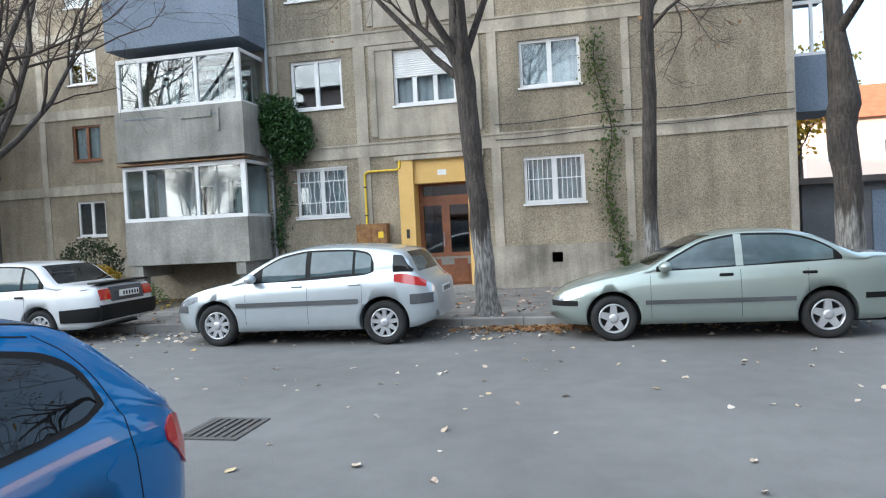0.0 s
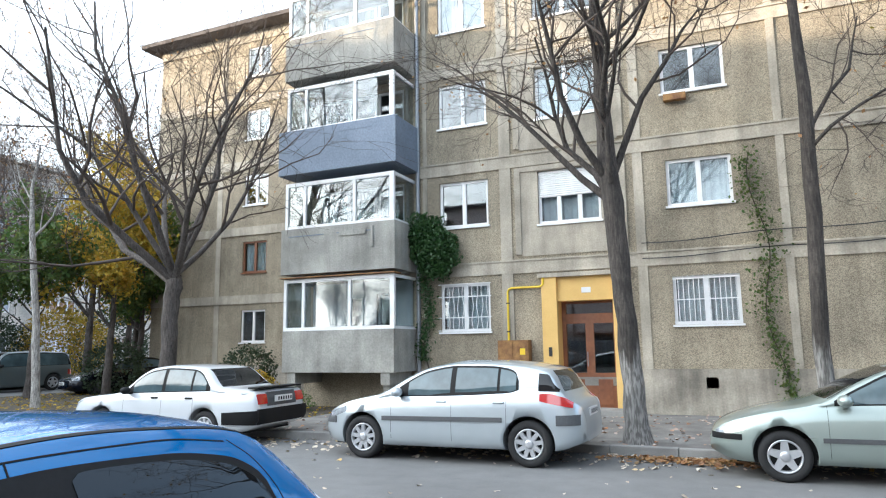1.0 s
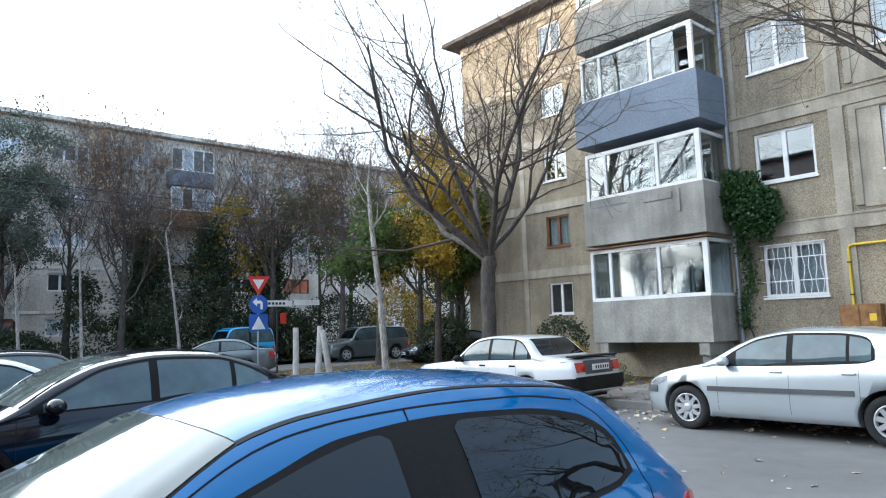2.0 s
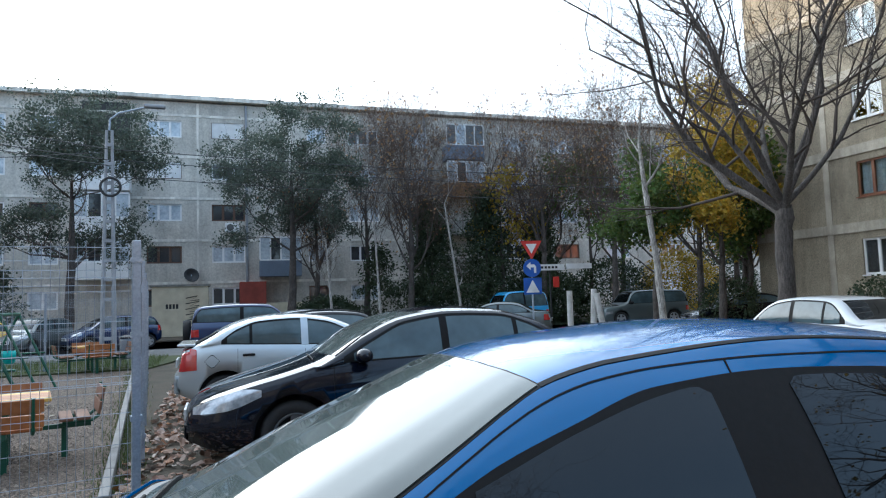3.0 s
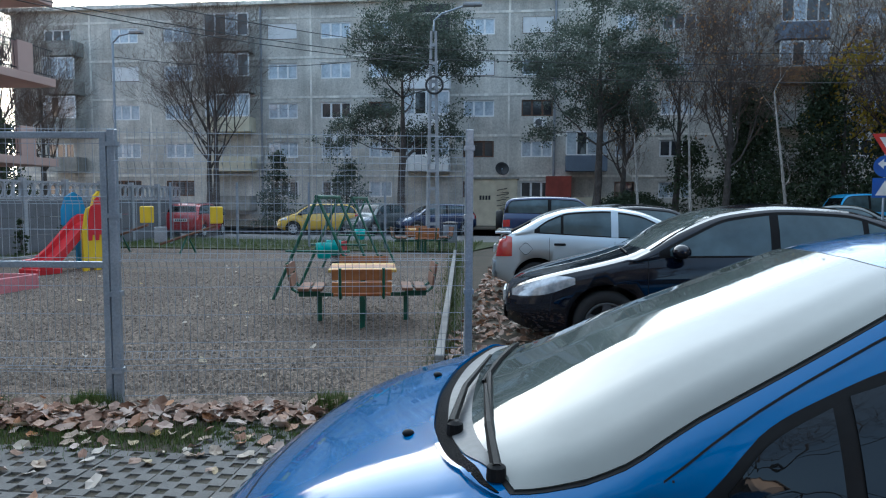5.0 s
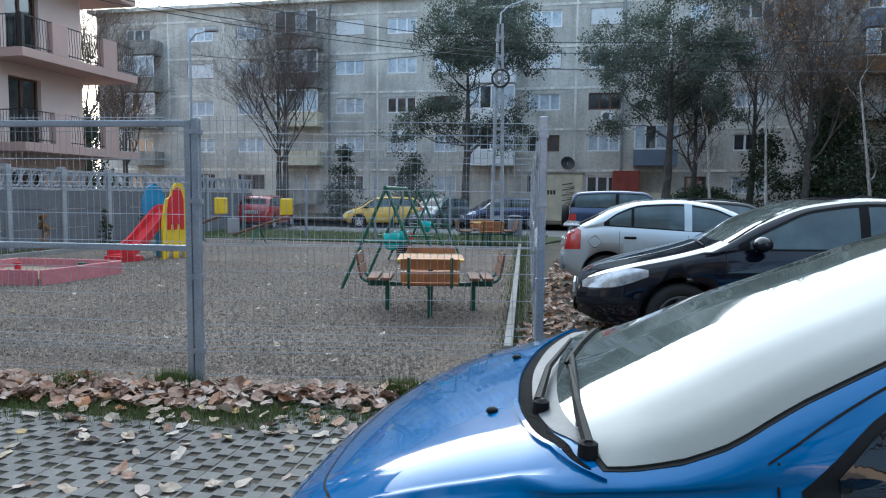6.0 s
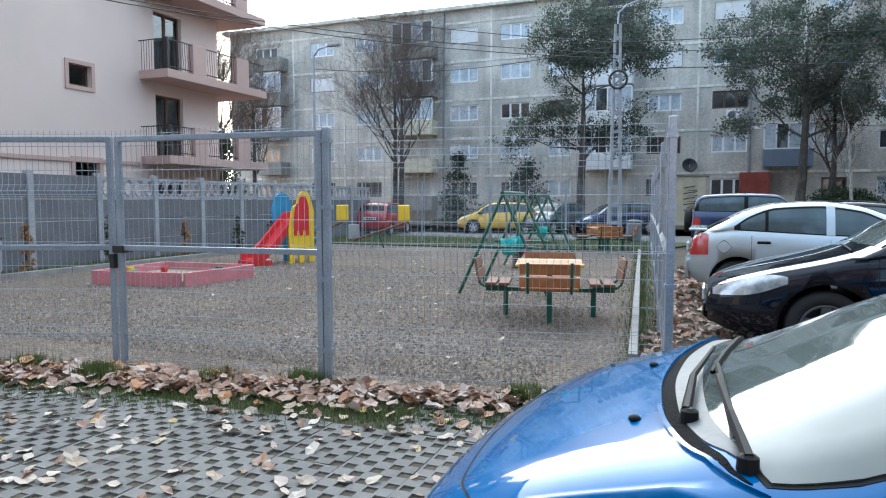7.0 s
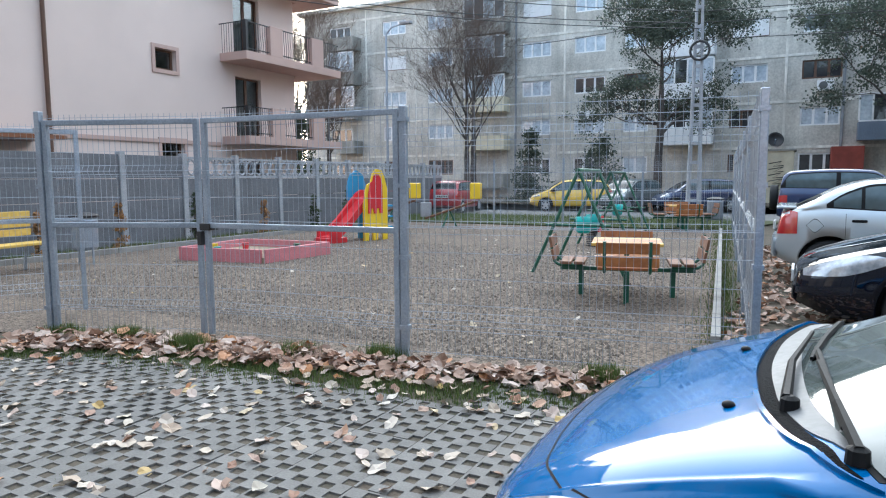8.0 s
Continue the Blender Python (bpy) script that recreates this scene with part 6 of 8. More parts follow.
def suv(L=4.2, h=1.75):
    return dict(L=L, wheel=0.36, axles=(0.85, L - 0.9), tumble=0.22, crown=0.03, spokes=5,
                top=[(0, 0.6), (0.03, 0.85), (0.2, 0.95), (1.0, 1.05), (1.15, 1.1), (1.55, h - 0.15), (1.8, h - 0.03), (2.6, h), (L - 0.4, h - 0.04), (L - 0.15, h - 0.12), (L - 0.05, 1.1), (L, 0.7)],
                belt=[(0, 0.8), (0.6, 0.95), (1.2, 1.05), (L, 1.1)], plan=[(0, 0.7), (0.05, 0.78), (0.3, 0.84), (1.0, 0.87), (L - 0.5, 0.87), (L - 0.1, 0.82), (L, 0.75)])


SSMALL = dict(L=3.55, wheel=0.27, axles=(0.66, 2.95), tumble=0.28, crown=0.04, spokes=5,
              top=[(0, 0.45), (0.04, 0.6), (0.2, 0.72), (0.6, 0.86), (0.75, 0.92), (1.15, 1.2), (1.45, 1.33), (2.0, 1.37), (2.9, 1.34), (3.2, 1.26), (3.4, 0.98), (3.5, 0.88), (3.55, 0.55)],
              belt=[(0, 0.5), (0.5, 0.76), (1.0, 0.84), (3.0, 0.92), (3.55, 0.86)],
              plan=[(0, 0.45), (0.05, 0.56), (0.25, 0.68), (0.6, 0.74), (3.0, 0.75), (3.35, 0.7), (3.5, 0.6), (3.55, 0.5)])
RED_CAR = paint("red_paint", (0.33, 0.015, 0.02), 0.0, 0.35)
YELLOW_CAR = paint("yellow_paint_car", (0.72, 0.46, 0.03), 0.0, 0.35)
NAVY = paint("navy_paint", (0.012, 0.03, 0.10), 0.2, 0.3)
GREYC = paint("grey_green_paint", (0.10, 0.125, 0.13), 0.3, 0.35)
SKYB = paint("sky_blue_paint", (0.03, 0.30, 0.60), 0.0, 0.4)
jeep = plain_car("dark blue off-road car with a rear spare wheel", pose(-21.0, 0.75, 0, 0, 0, -90), NAVY, suv(4.0, 1.64))
spare = part("spare_wheel", lathe([(0.12, 0.0), (0.2, 0.03), (0.24, 0.10), (0.34, 0.11), (0.36, 0.06), (0.36, -0.06), (0.33, -0.10)], 28, "y"), TYRE, jeep.root, "black spare wheel on the tailgate", True)
spare.matrix_basis = pose(4.1, 0, 0.83, 0, 0, -90)
part("hub", lathe([(0.18, 0.04), (0.17, 0.075), (0.02, 0.085)], 20, "y"), RIM, spare)
plain_car("black small hatchback parked nose to the fence", pose(-13.9, -3.1, 0, 0, 0, 90), BLACK, S206)
plain_car("silver estate car in the parking row", pose(-17.6, 2.3, 0, 0, 0, -90), SILVER, SAST)
plain_car("red hatchback parked beyond the playground", pose(-27.0, -16.0, 0, 0, 0, 8), RED_CAR, SSMALL)
plain_car("red hatchback parked beyond the playground", pose(-27.8, -18.6, 0, 0, 0, -70), RED_CAR, SSMALL)
plain_car("yellow taxi-like hatchback parked beyond the playground", pose(-27.4, -13.2, 0, 0, 0, 112), YELLOW_CAR, SSMALL)
plain_car("grey-green hatchback parked beyond the playground", pose(-27.6, -9.9, 0, 0, 0, 160), GREYC, SSMALL)
plain_car("dark blue hatchback parked beyond the playground", pose(-28.6, -8.1, 0, 0, 0, 118), NAVY, SSMALL)
plain_car("sky blue off-road car at the crossing", pose(-31.0, 9.6, 0, 0, 0, 96), SKYB, suv(4.0, 1.9))
plain_car("grey pickup at the crossing", pose(-28.6, 15.2, 0, 0, 0, 85), GREYC, suv(4.6, 1.75))
plain_car("dark saloon at the crossing", pose(-22.5, 15.5, 0, 0, 0, 70), BLACK, SFLU)
plain_car("dark saloon at the street end", pose(-24.5, 5.6, 0, 0, 0, 60), GREYC, SSED)

# ---- traffic signs ----
WHITE_OLD_POST = material("limewashed_concrete", (0.55, 0.54, 0.52), (0.36, 0.35, 0.33), 0.9, scale=4)
sg = thing("traffic_sign", "steel post with give-way and two blue signs", "traffic sign")
SX, SY = -20.1, 7.63
part("post", tube([(SX, SY, 0.0), (SX, SY, 3.45)], 0.03, 10), STEEL, sg)
RED_S, WHITE_S, BLUE_S = material("sign_red", (0.6, 0.03, 0.02), None, 0.4, bump=0, grain=0.05), material("sign_white", (0.8, 0.8, 0.8), None, 0.4, bump=0, grain=0.05), material("sign_blue", (0.01, 0.09, 0.42), None, 0.4, bump=0, grain=0.05)
SM = pose(SX + 0.035, SY, 0, 0, 0, -12)


def sign_plate(name, pts, mat, parent, d0, d1):
    bm = bmesh.new()
    a = [bm.verts.new(SM @ Vector((d0, y, z))) for y, z in pts]
    b = [bm.verts.new(SM @ Vector((d1, y, z))) for y, z in pts]
    bm.faces.new(a)
    bm.faces.new(b)
    for k in range(len(pts)):
        j = (k + 1) % len(pts)
        bm.faces.new((a[k], a[j], b[j], b[k]))
    return part(name, bm, mat, parent)


tri = lambda c, r: [(r * math.sin(a), c - r * math.cos(a)) for a in (0, 2 * math.pi / 3, 4 * math.pi / 3)]
g1 = sign_plate("give_way_sign", tri(3.24, 0.43), RED_S, sg, 0.0, 0.012)
sign_plate("sign_field", tri(3.24, 0.22), WHITE_S, g1, 0.012, 0.016)
g2 = sign_plate("turn_sign", [(0.31 * math.cos(k * math.pi / 12), 2.53 + 0.31 * math.sin(k * math.pi / 12)) for k in range(24)], BLUE_S, sg, 0.0, 0.012)
sign_plate("arrow", [(-0.2, 2.6), (-0.05, 2.74), (-0.05, 2.65), (0.08, 2.65), (0.14, 2.58), (0.14, 2.36), (0.06, 2.36), (0.06, 2.55), (-0.05, 2.55), (-0.05, 2.46)], WHITE_S, g2, 0.012, 0.016)
g3 = sign_plate("crossing_sign", [(-0.31, 1.64), (0.31, 1.64), (0.31, 2.2), (-0.31, 2.2)], BLUE_S, sg, 0.0, 0.012)
sign_plate("sign_field", [(-0.23, 1.7), (0.23, 1.7), (0, 2.13)], WHITE_S, g3, 0.012, 0.016)
s2 = thing("street_name_sign", "white street name plate on a post", "street sign")
part("post", tube([(-22.6, 9.6, 0), (-22.6, 9.6, 2.8)], 0.03, 8), DARK, s2)
part("plate", boxes([((-22.56, 9.0, 2.55), (-22.53, 10.2, 2.78)), ((-22.56, 10.3, 2.6), (-22.53, 11.4, 2.8))], None, 0.003), WHITE_S, s2)
part("lettering", boxes([((-22.529, 9.2 + 0.15 * k, 2.62), (-22.526, 9.3 + 0.15 * k, 2.71)) for k in range(5)]), DARK, s2)
part("no_entry_sign", boxes([((-22.56, 9.7, 1.9), (-22.53, 9.95, 2.3))], None, 0.01), RED_S, s2)

# ---- lamp post of lattice concrete ----
lp = thing("street_lamp", "tall grey concrete lamp post with a curved arm", "street lamp")
LX, LY = -26.0, -6.2
for dx, dy in ((-0.16, 0), (0.16, 0)):
    part("leg", tube([(LX, LY + dx * 1.3, 0), (LX, LY + dx * 0.55, 8.1)], [0.085, 0.05], 6), FENCE_POST, lp)
for k in range(11):
    z = 0.5 + 0.7 * k
    w = 0.2 - 0.011 * k
    part("crosspiece", boxes([((LX - 0.05, LY - w, z), (LX + 0.05, LY + w, z + 0.12))]), FENCE_POST, lp)
part("arm", tube([(LX, LY, 8.1), (LX, LY + 0.02, 8.5), (LX, LY + 0.3, 8.75), (LX, LY + 1.3, 9.05)], 0.035, 8), STEEL, lp)
part("lamp_head", boxes([((LX - 0.13, LY + 1.15, 9.0), (LX + 0.13, LY + 1.9, 9.14))], None, 0.05), FENCE_POST, lp)
part("ring", tube([(LX + 0.12, LY + 0.06 + 0.33 * math.cos(0.2618 * k), 6.0 + 0.33 * math.sin(0.2618 * k)) for k in range(25)], 0.045, 6), DARK, lp, "coil of black cable")
lp2 = thing("street_lamp", "slim grey steel lamp post", "street lamp")
part("post", tube([(-27.0, -20.3, 0), (-27.0, -20.3, 8.2), (-27.0, -20.0, 8.5), (-27, -19.4, 8.6)], [0.07, 0.05, 0.04, 0.035], 8), STEEL, lp2)
part("lamp_head", boxes([((-27.12, -19.5, 8.55), (-26.88, -18.9, 8.68))], None, 0.04), FENCE_POST, lp2)
wires = thing("overhead_cables", "thin overhead cables between the posts", "cable")
for k, (a, b) in enumerate([((LX, LY, 7.4), (-26, 34, 7.4)), ((LX, LY, 7.0), (-26, 34, 6.9)), ((LX, LY, 7.3), (-27, -20.3, 7.6)), ((LX, LY, 7.4), (-9.4, -20.5, 7.7)), ((LX, LY, 7.0), (-8.0, -20.5, 6.9)), ((LX, LY, 6.8), (-8.6, -20.5, 6.9)), ((LX, LY, 6.4), (-26, 34, 6.2))]):
    a, b = Vector(a), Vector(b)
    part("cable", tube([a.lerp(b, j / 12) - Vector((0, 0, 0.5 * math.sin(math.pi * j / 12))) for j in range(13)], 0.014, 4), DARK, wires)

for x, y, lean_x, h in ((-19.6, 8.75, 0.0, 1.72), (-19.2, 9.35, -0.1, 1.75), (-19.0, 9.7, 0.28, 1.6)):
    st = thing("bollard", "limewashed concrete stub post at the crossing", "bollard", "white stub posts")
    part("shaft", tube([(x, y, 0), (x, y - lean_x * 0.5, h * 0.5), (x, y - lean_x, h)], [0.11, 0.1, 0.095], 10), WHITE_OLD_POST, st)

# ---- trees ----
def soup(name, verts, faces, mat, parent, smooth=True):
    me = bpy.data.meshes.new(name)
    me.from_pydata(verts, [], faces)
    if smooth:
        me.polygons.foreach_set("use_smooth", [True] * len(faces))
    me.materials.append(mat)
    ob = new(name, me)
    ob.parent = parent
    return ob


class Soup:
    def __init__(self):
        self.v, self.f = [], []

    def tube(self, pts, radii, sides):
        ref, base = Vector((1, 0.3, 0)).normalized(), []
        for k, p in enumerate(pts):
            d = (pts[min(k + 1, len(pts) - 1)] - pts[max(k - 1, 0)]).normalized()
            a = d.cross(ref)
            if a.length < 0.1:
                a = d.cross(Vector((0, 1, 0.2)))
            a.normalize()
            b = d.cross(a)
            base.append(len(self.v))
            for j in range(sides):
                t = 2 * math.pi * j / sides
                self.v.append(p + radii[k] * (math.cos(t) * a + math.sin(t) * b))
        for r0, r1 in zip(base, base[1:]):
            for j in range(sides):
                self.f.append((r0 + j, r0 + (j + 1) % sides, r1 + (j + 1) % sides, r1 + j))

    def leaf(self, p, size, R, flat=0.0):
        n = Vector((R.gauss(0, 1), R.gauss(0, 1), R.gauss(0, 1) + flat * 6)).normalized()
        a = n.cross(Vector((R.random() - 0.5, R.random() - 0.5, R.random() - 0.5))).normalized()
        b = n.cross(a)
        k = len(self.v)
        s = size * R.uniform(0.6, 1.3)
        c = s * R.uniform(-0.25, 0.25)
        self.v += [p - a * s * 0.55, p + b * s * 0.36 + n * c, p + a * s * 0.55 + n * c * 0.6, p - b * s * 0.36 + n * c]
        self.f.append((k, k + 1, k + 2, k + 3))


def fallen(s, p, size, R, flat):
    """A leaf lying on the ground: two halves folded on the midrib, edges curled."""
    n = Vector((R.gauss(0, 1), R.gauss(0, 1), 3.2 * flat + 0.6)).normalized()
    a = n.cross(Vector((R.uniform(-1, 1), R.uniform(-1, 1), 0.1))).normalized()
    b = n.cross(a)
    k, m = len(s.v), R.uniform(0.62, 0.95)
    curl, fold = R.uniform(-0.08, 0.22), R.uniform(-0.1, 0.25)
    s.v.append(p)
    for j in range(9):
        t = 2 * math.pi * j / 9
        q = size * 0.5 * R.uniform(0.84, 1.08) * (1.18 if j == 0 else 1.0)
        u, w = q * math.cos(t), q * m * math.sin(t)
        s.v.append(p + a * u + b * w + n * (abs(w) * fold + size * (curl * R.uniform(0.2, 1.0) + R.gauss(0, 0.07))))
    s.f += [(k, k + 1 + j, k + 1 + (j + 1) % 9) for j in range(9)]


def tree(label, base, trunk, limbs, seed, reach=3.5, rise=1.0, levels=3, bark_mat=None, twig_mat=None, leaf_mat=None, leaves=0, leaf_size=0.1, twigs=5, droop=0.0, group="", name="tree", fork=0.5, stout=(0.32, 0.55), clump=1.0):
    """trunk: (height offset points, radius) list; limbs: number of main limbs from the upper trunk."""
    R = random.Random(seed)
    root = thing(name, label, "tree", group)
    wood, thin, foliage = Soup(), Soup(), Soup()
    pts = [Vector(base) + Vector(p) for p, _ in trunk]
    radii = [r for _, r in trunk]
    fine, fr = [], []
    for k in range(len(pts) - 1):
        for j in range(4):
            t = j / 4
            w = Vector((R.uniform(-1, 1), R.uniform(-1, 1), 0)) * radii[k] * 0.12
            fine.append(pts[k].lerp(pts[k + 1], t) + w)
            fr.append((radii[k] + (radii[k + 1] - radii[k]) * t) * R.uniform(0.95, 1.06))
    fine.append(pts[-1])
    fr.append(radii[-1])
    fr[0] *= 1.25
    wood.tube(fine, fr, 12)
    tips = []

    def grow(p, d, r, length, lv):
        n = 5 if lv < 2 else 4
        line, rr = [p], [r]
        for k in range(n):
            bend = Vector((R.gauss(0, 0.22), R.gauss(0, 0.22), R.gauss(0, 0.14) + (0.16 if lv < 2 else 0.03) * rise - droop * 0.12))
            d = (d + bend).normalized()
            p = p + d * (length / n)
            line.append(p)
            rr.append(max(0.0035, r * (1 - 0.75 * (k + 1) / n)))
        (wood if lv == 0 else thin).tube(line, rr, 8 if lv == 0 else (5 if lv == 1 else 3))
        if lv >= levels:
            tips.extend(line[1:])
            return
        kids = twigs if lv else twigs + 1
        for k in range(kids):
            t = R.uniform(0.25, 1.0)
            i = min(n - 1, int(t * n))
            q = line[i].lerp(line[i + 1], t * n - i)
            out = Vector((R.gauss(0, 1), R.gauss(0, 1), R.gauss(0.25 * rise, 0.6))).normalized()
            nd = (d * 0.75 + out * 0.75).normalized()
            grow(q, nd, max(0.004, rr[i] * R.uniform(0.4, 0.65)), length * R.uniform(0.42, 0.68), lv + 1)

    top = fine[-1]
    for k in range(limbs):
        a = 2 * math.pi * (k + R.uniform(-0.25, 0.25)) / limbs
        i = R.randrange(int(len(fine) * fork), len(fine)) if k else len(fine) - 1
        up = R.uniform(0.7, 1.5) * rise if k else 2.2
        d = Vector((math.cos(a), math.sin(a), up)).normalized()
        grow(fine[i], d, fr[i] * R.uniform(*stout), reach * R.uniform(0.75, 1.15), 0)
    soup("trunk", wood.v, wood.f, bark_mat or BARK, root)
    crown = soup("crown", thin.v, thin.f, twig_mat or TWIG, root)
    if leaves and tips:
        tips = R.sample(tips, max(1, int(len(tips) * clump)))
        for _ in range(leaves):
            p = R.choice(tips) + Vector((R.gauss(0, 1), R.gauss(0, 1), R.gauss(0, 0.8))) * (0.12 if leaf_mat is LEAF_BROWN else 0.2)
            foliage.leaf(p, leaf_size, R)
        soup("foliage", foliage.v, foliage.f, leaf_mat, crown, False)
    return root


STREET = "bare street trees"
tree("bare street tree with limewashed trunk at the kerb", (-0.64, 8.95, 0.1), [((0, 0, 0), 0.19), ((-0.04, 0, 1.2), 0.165), ((-0.12, 0, 2.6), 0.165), ((-0.22, 0, 3.9), 0.17), ((-0.30, 0.02, 5.2), 0.145), ((-0.36, 0.05, 7.2), 0.10), ((-0.36, 0.1, 9.5), 0.04)], 15, 11, 4.3, 0.75, 3, BARK_W, TWIG, LEAF_BROWN, 700, 0.065, 6, 0.5, STREET, fork=0.48, stout=(0.34, 0.5))
tree("slim bare street tree with limewashed trunk", (2.08, 9.3, 0.1), [((0, 0, 0), 0.13), ((-0.02, 0, 1.5), 0.115), ((0.03, 0, 3.5), 0.11), ((0.06, 0, 5.5), 0.10), ((0.0, 0, 7.5), 0.06), ((0, 0, 9.5), 0.03)], 8, 23, 2.8, 0.9, 3, BARK_W, TWIG, LEAF_BROWN, 320, 0.065, 5, 0.4, STREET)
tree("thick street tree with limewashed trunk and few yellow leaves", (4.95, 9.1, 0.1), [((0, 0, 0), 0.24), ((-0.02, 0, 1.4), 0.2), ((-0.08, 0, 2.7), 0.2), ((-0.05, 0, 3.2), 0.22), ((-0.15, 0, 4.4), 0.13), ((-0.3, 0, 6.5), 0.08), ((-0.3, 0, 8.5), 0.04)], 8, 31, 3.0, 0.9, 3, BARK_W, TWIG, LEAF_YEL, 380, 0.11, 5, 0.3, STREET, stout=(0.4, 0.6))
tree("spreading bare street tree before the wing", (-12.15, 10.5, 0.05), [((0, 0, 0), 0.22), ((0, 0, 1.4), 0.19), ((0.02, 0, 2.7), 0.19), ((0.08, 0, 3.2), 0.2), ((0.1, 0, 3.5), 0.17)], 9, 47, 7.2, 0.85, 3, BARK, TWIG, LEAF_BROWN, 150, 0.08, 7, 0.15, STREET, fork=0.80, stout=(0.40, 0.60))
tree("slender pale-barked bare tree by the crossing", (-17.9, 11.2, 0.0), [((0, 0, 0), 0.12), ((-0.05, -0.1, 2.5), 0.10), ((-0.15, -0.35, 5.0), 0.085), ((-0.4, -0.3, 6.5), 0.05), ((-0.6, 0, 8.0), 0.03)], 7, 53, 2.4, 1.0, 3, BARK_PALE, TWIG, LEAF_BROWN, 120, 0.07, 5, 0.0)

for x, y, tilt, h, sd in ((-30.0, 2.45, -0.3, 4.4, 151), (-30.0, 4.65, -0.25, 5.6, 152), (-30.0, 8.7, -0.8, 6.2, 153)):
    tree("slender pale bare sapling by the side road", (x, y, 0.0), [((0, 0, 0), 0.075), ((0, tilt * 0.3, h * 0.35), 0.06), ((0.05, tilt, h), 0.03)], 5, sd, 1.5, 1.3, 2, BARK_PALE, TWIG, None, 0, 0.1, 5, 0.0, "pale saplings")

# greenery round the crossing
G = "trees round the crossing"
for k, (x, y, h, mat, n, ls, sd) in enumerate([(-22.0, 18.5, 5.0, LEAF_GRN, 8000, 0.17, 61), (-20.3, 21.5, 6.5, LEAF_YEL, 8000, 0.18, 62), (-26.5, 22.5, 7.0, LEAF_YEL, 8000, 0.2, 63), (-24.5, 27.0, 6.0, LEAF_GRN, 7000, 0.2, 64), (-35.6, 13.2, 6.0, LEAF_YEL, 1500, 0.2, 65), (-35.5, 19.0, 7.0, LEAF_GRN, 3600, 0.2, 66), (-31, 30, 8.0, LEAF_YEL, 4200, 0.22, 67), (-20.3, 15.6, 5.6, LEAF_YEL, 9000, 0.15, 68), (-22.2, 14.0, 4.6, LEAF_GRN, 8000, 0.16, 69), (-23.4, 19.5, 6.0, LEAF_YEL, 8000, 0.16, 70)]):
    tree("autumn street tree with yellowing foliage" if mat is LEAF_YEL else "street tree with green autumn foliage", (x, y, 0), [((0, 0, 0), 0.16), ((0.05, 0, 1.5), 0.13), ((0.1, 0.05, h * 0.5), 0.10), ((0.1, 0, h), 0.04)], 7, sd, h * 0.45, 0.9, 3, BARK, TWIG, mat, n, ls, 4, 0.2, G)
# bare reddish trees before the far block
for k, (x, y, h, sd, mat) in enumerate([(-37.5, 5.6, 10.0, 71, LEAF_BROWN), (-38.5, 9.2, 11.0, 72, LEAF_BROWN), (-37.0, 13.0, 11.5, 73, LEAF_BROWN), (-38.0, 17.5, 11.0, 74, LEAF_BROWN), (-36.6, 22.0, 11.5, 75, LEAF_BROWN), (-38.0, 2.8, 8.0, 76, LEAF_BROWN), (-37.2, -21.0, 10.5, 77, None), (-36.5, -31.0, 10.0, 78, None), (-30.0, 25.0, 11.0, 79, LEAF_BROWN), (-26.5, -25.6, 10.0, 80, None), (-34.6, 7.4, 10.5, 171, LEAF_BROWN), (-33.8, 15.0, 11.5, 172, LEAF_BROWN), (-30.5, 17.5, 11.0, 173, LEAF_BROWN), (-27.5, 20.5, 11.0, 174, LEAF_BROWN), (-36.4, -33.5, 9.0, 175, None), (-33.5, -18.8, 9.5, 176, None)]):
    tree("bare reddish-brown tree before the far block", (x, y, 0.05), [((0, 0, 0), 0.2), ((0.05, 0, 2.0), 0.16), ((0.1, 0.05, h * 0.4), 0.12), ((0.1, 0, h * 0.75), 0.05)], 12, sd, h * 0.42, 1.15, 3, BARK, TWIG_RED, mat, 600 if mat else 0, 0.14, 7, 0.0, "bare trees before the far block")
# two airy dark trees and low conifers
for x, y, h, sd in ((-35.0, -9.2, 9.0, 81), (-35.5, 1.1, 9.8, 82)):
    tree("tall dark green tree with airy flat tufts", (x, y, 0.05), [((0, 0, 0), 0.24), ((0.1, 0.1, 2.5), 0.2), ((0.1, 0.15, h * 0.5), 0.15), ((0.05, 0.1, h * 0.85), 0.06)], 13, sd, 3.6, 0.45, 3, BARK, TWIG, LEAF_AIRY, 30000, 0.115, 5, 0.25, "dark trees before the far block", clump=0.12)


def conifer(base, h, r, seed, mat=None, n=2600, size=0.22):
    """Tiers of drooping boughs of unequal length, each a spray of small leaves."""
    R = random.Random(seed)
    root = thing("conifer", "dense dark green conifer", "tree", "conifers")
    part("trunk", tube([base, (base[0] + 0.03 * h, base[1], h * 0.9)], [0.03 * r + 0.02, 0.01], 6), BARK, root)
    s = Soup()
    boughs = max(30, n // 45)
    for _ in range(boughs):
        t = R.random() ** 1.2
        a = R.uniform(0, 6.283)
        reach = r * (1 - t) ** 0.75 * R.uniform(0.45, 1.15) * (1 + 0.25 * math.sin(a * 2 + seed)) + 0.06 * r
        z = base[2] + 0.04 * h + t * h * 0.93
        for _ in range(n // boughs):
            q = reach * R.random() ** 0.6
            w = 0.16 * r * (1 - 0.5 * q / max(reach, 0.01))
            s.leaf(Vector((base[0] + q * math.cos(a) + R.gauss(0, w), base[1] + q * math.sin(a) + R.gauss(0, w), max(0.05, z - 0.28 * q + R.gauss(0, w * 0.6)))), size, R)
    soup("foliage", s.v, s.f, mat or LEAF_DARK, root, False)


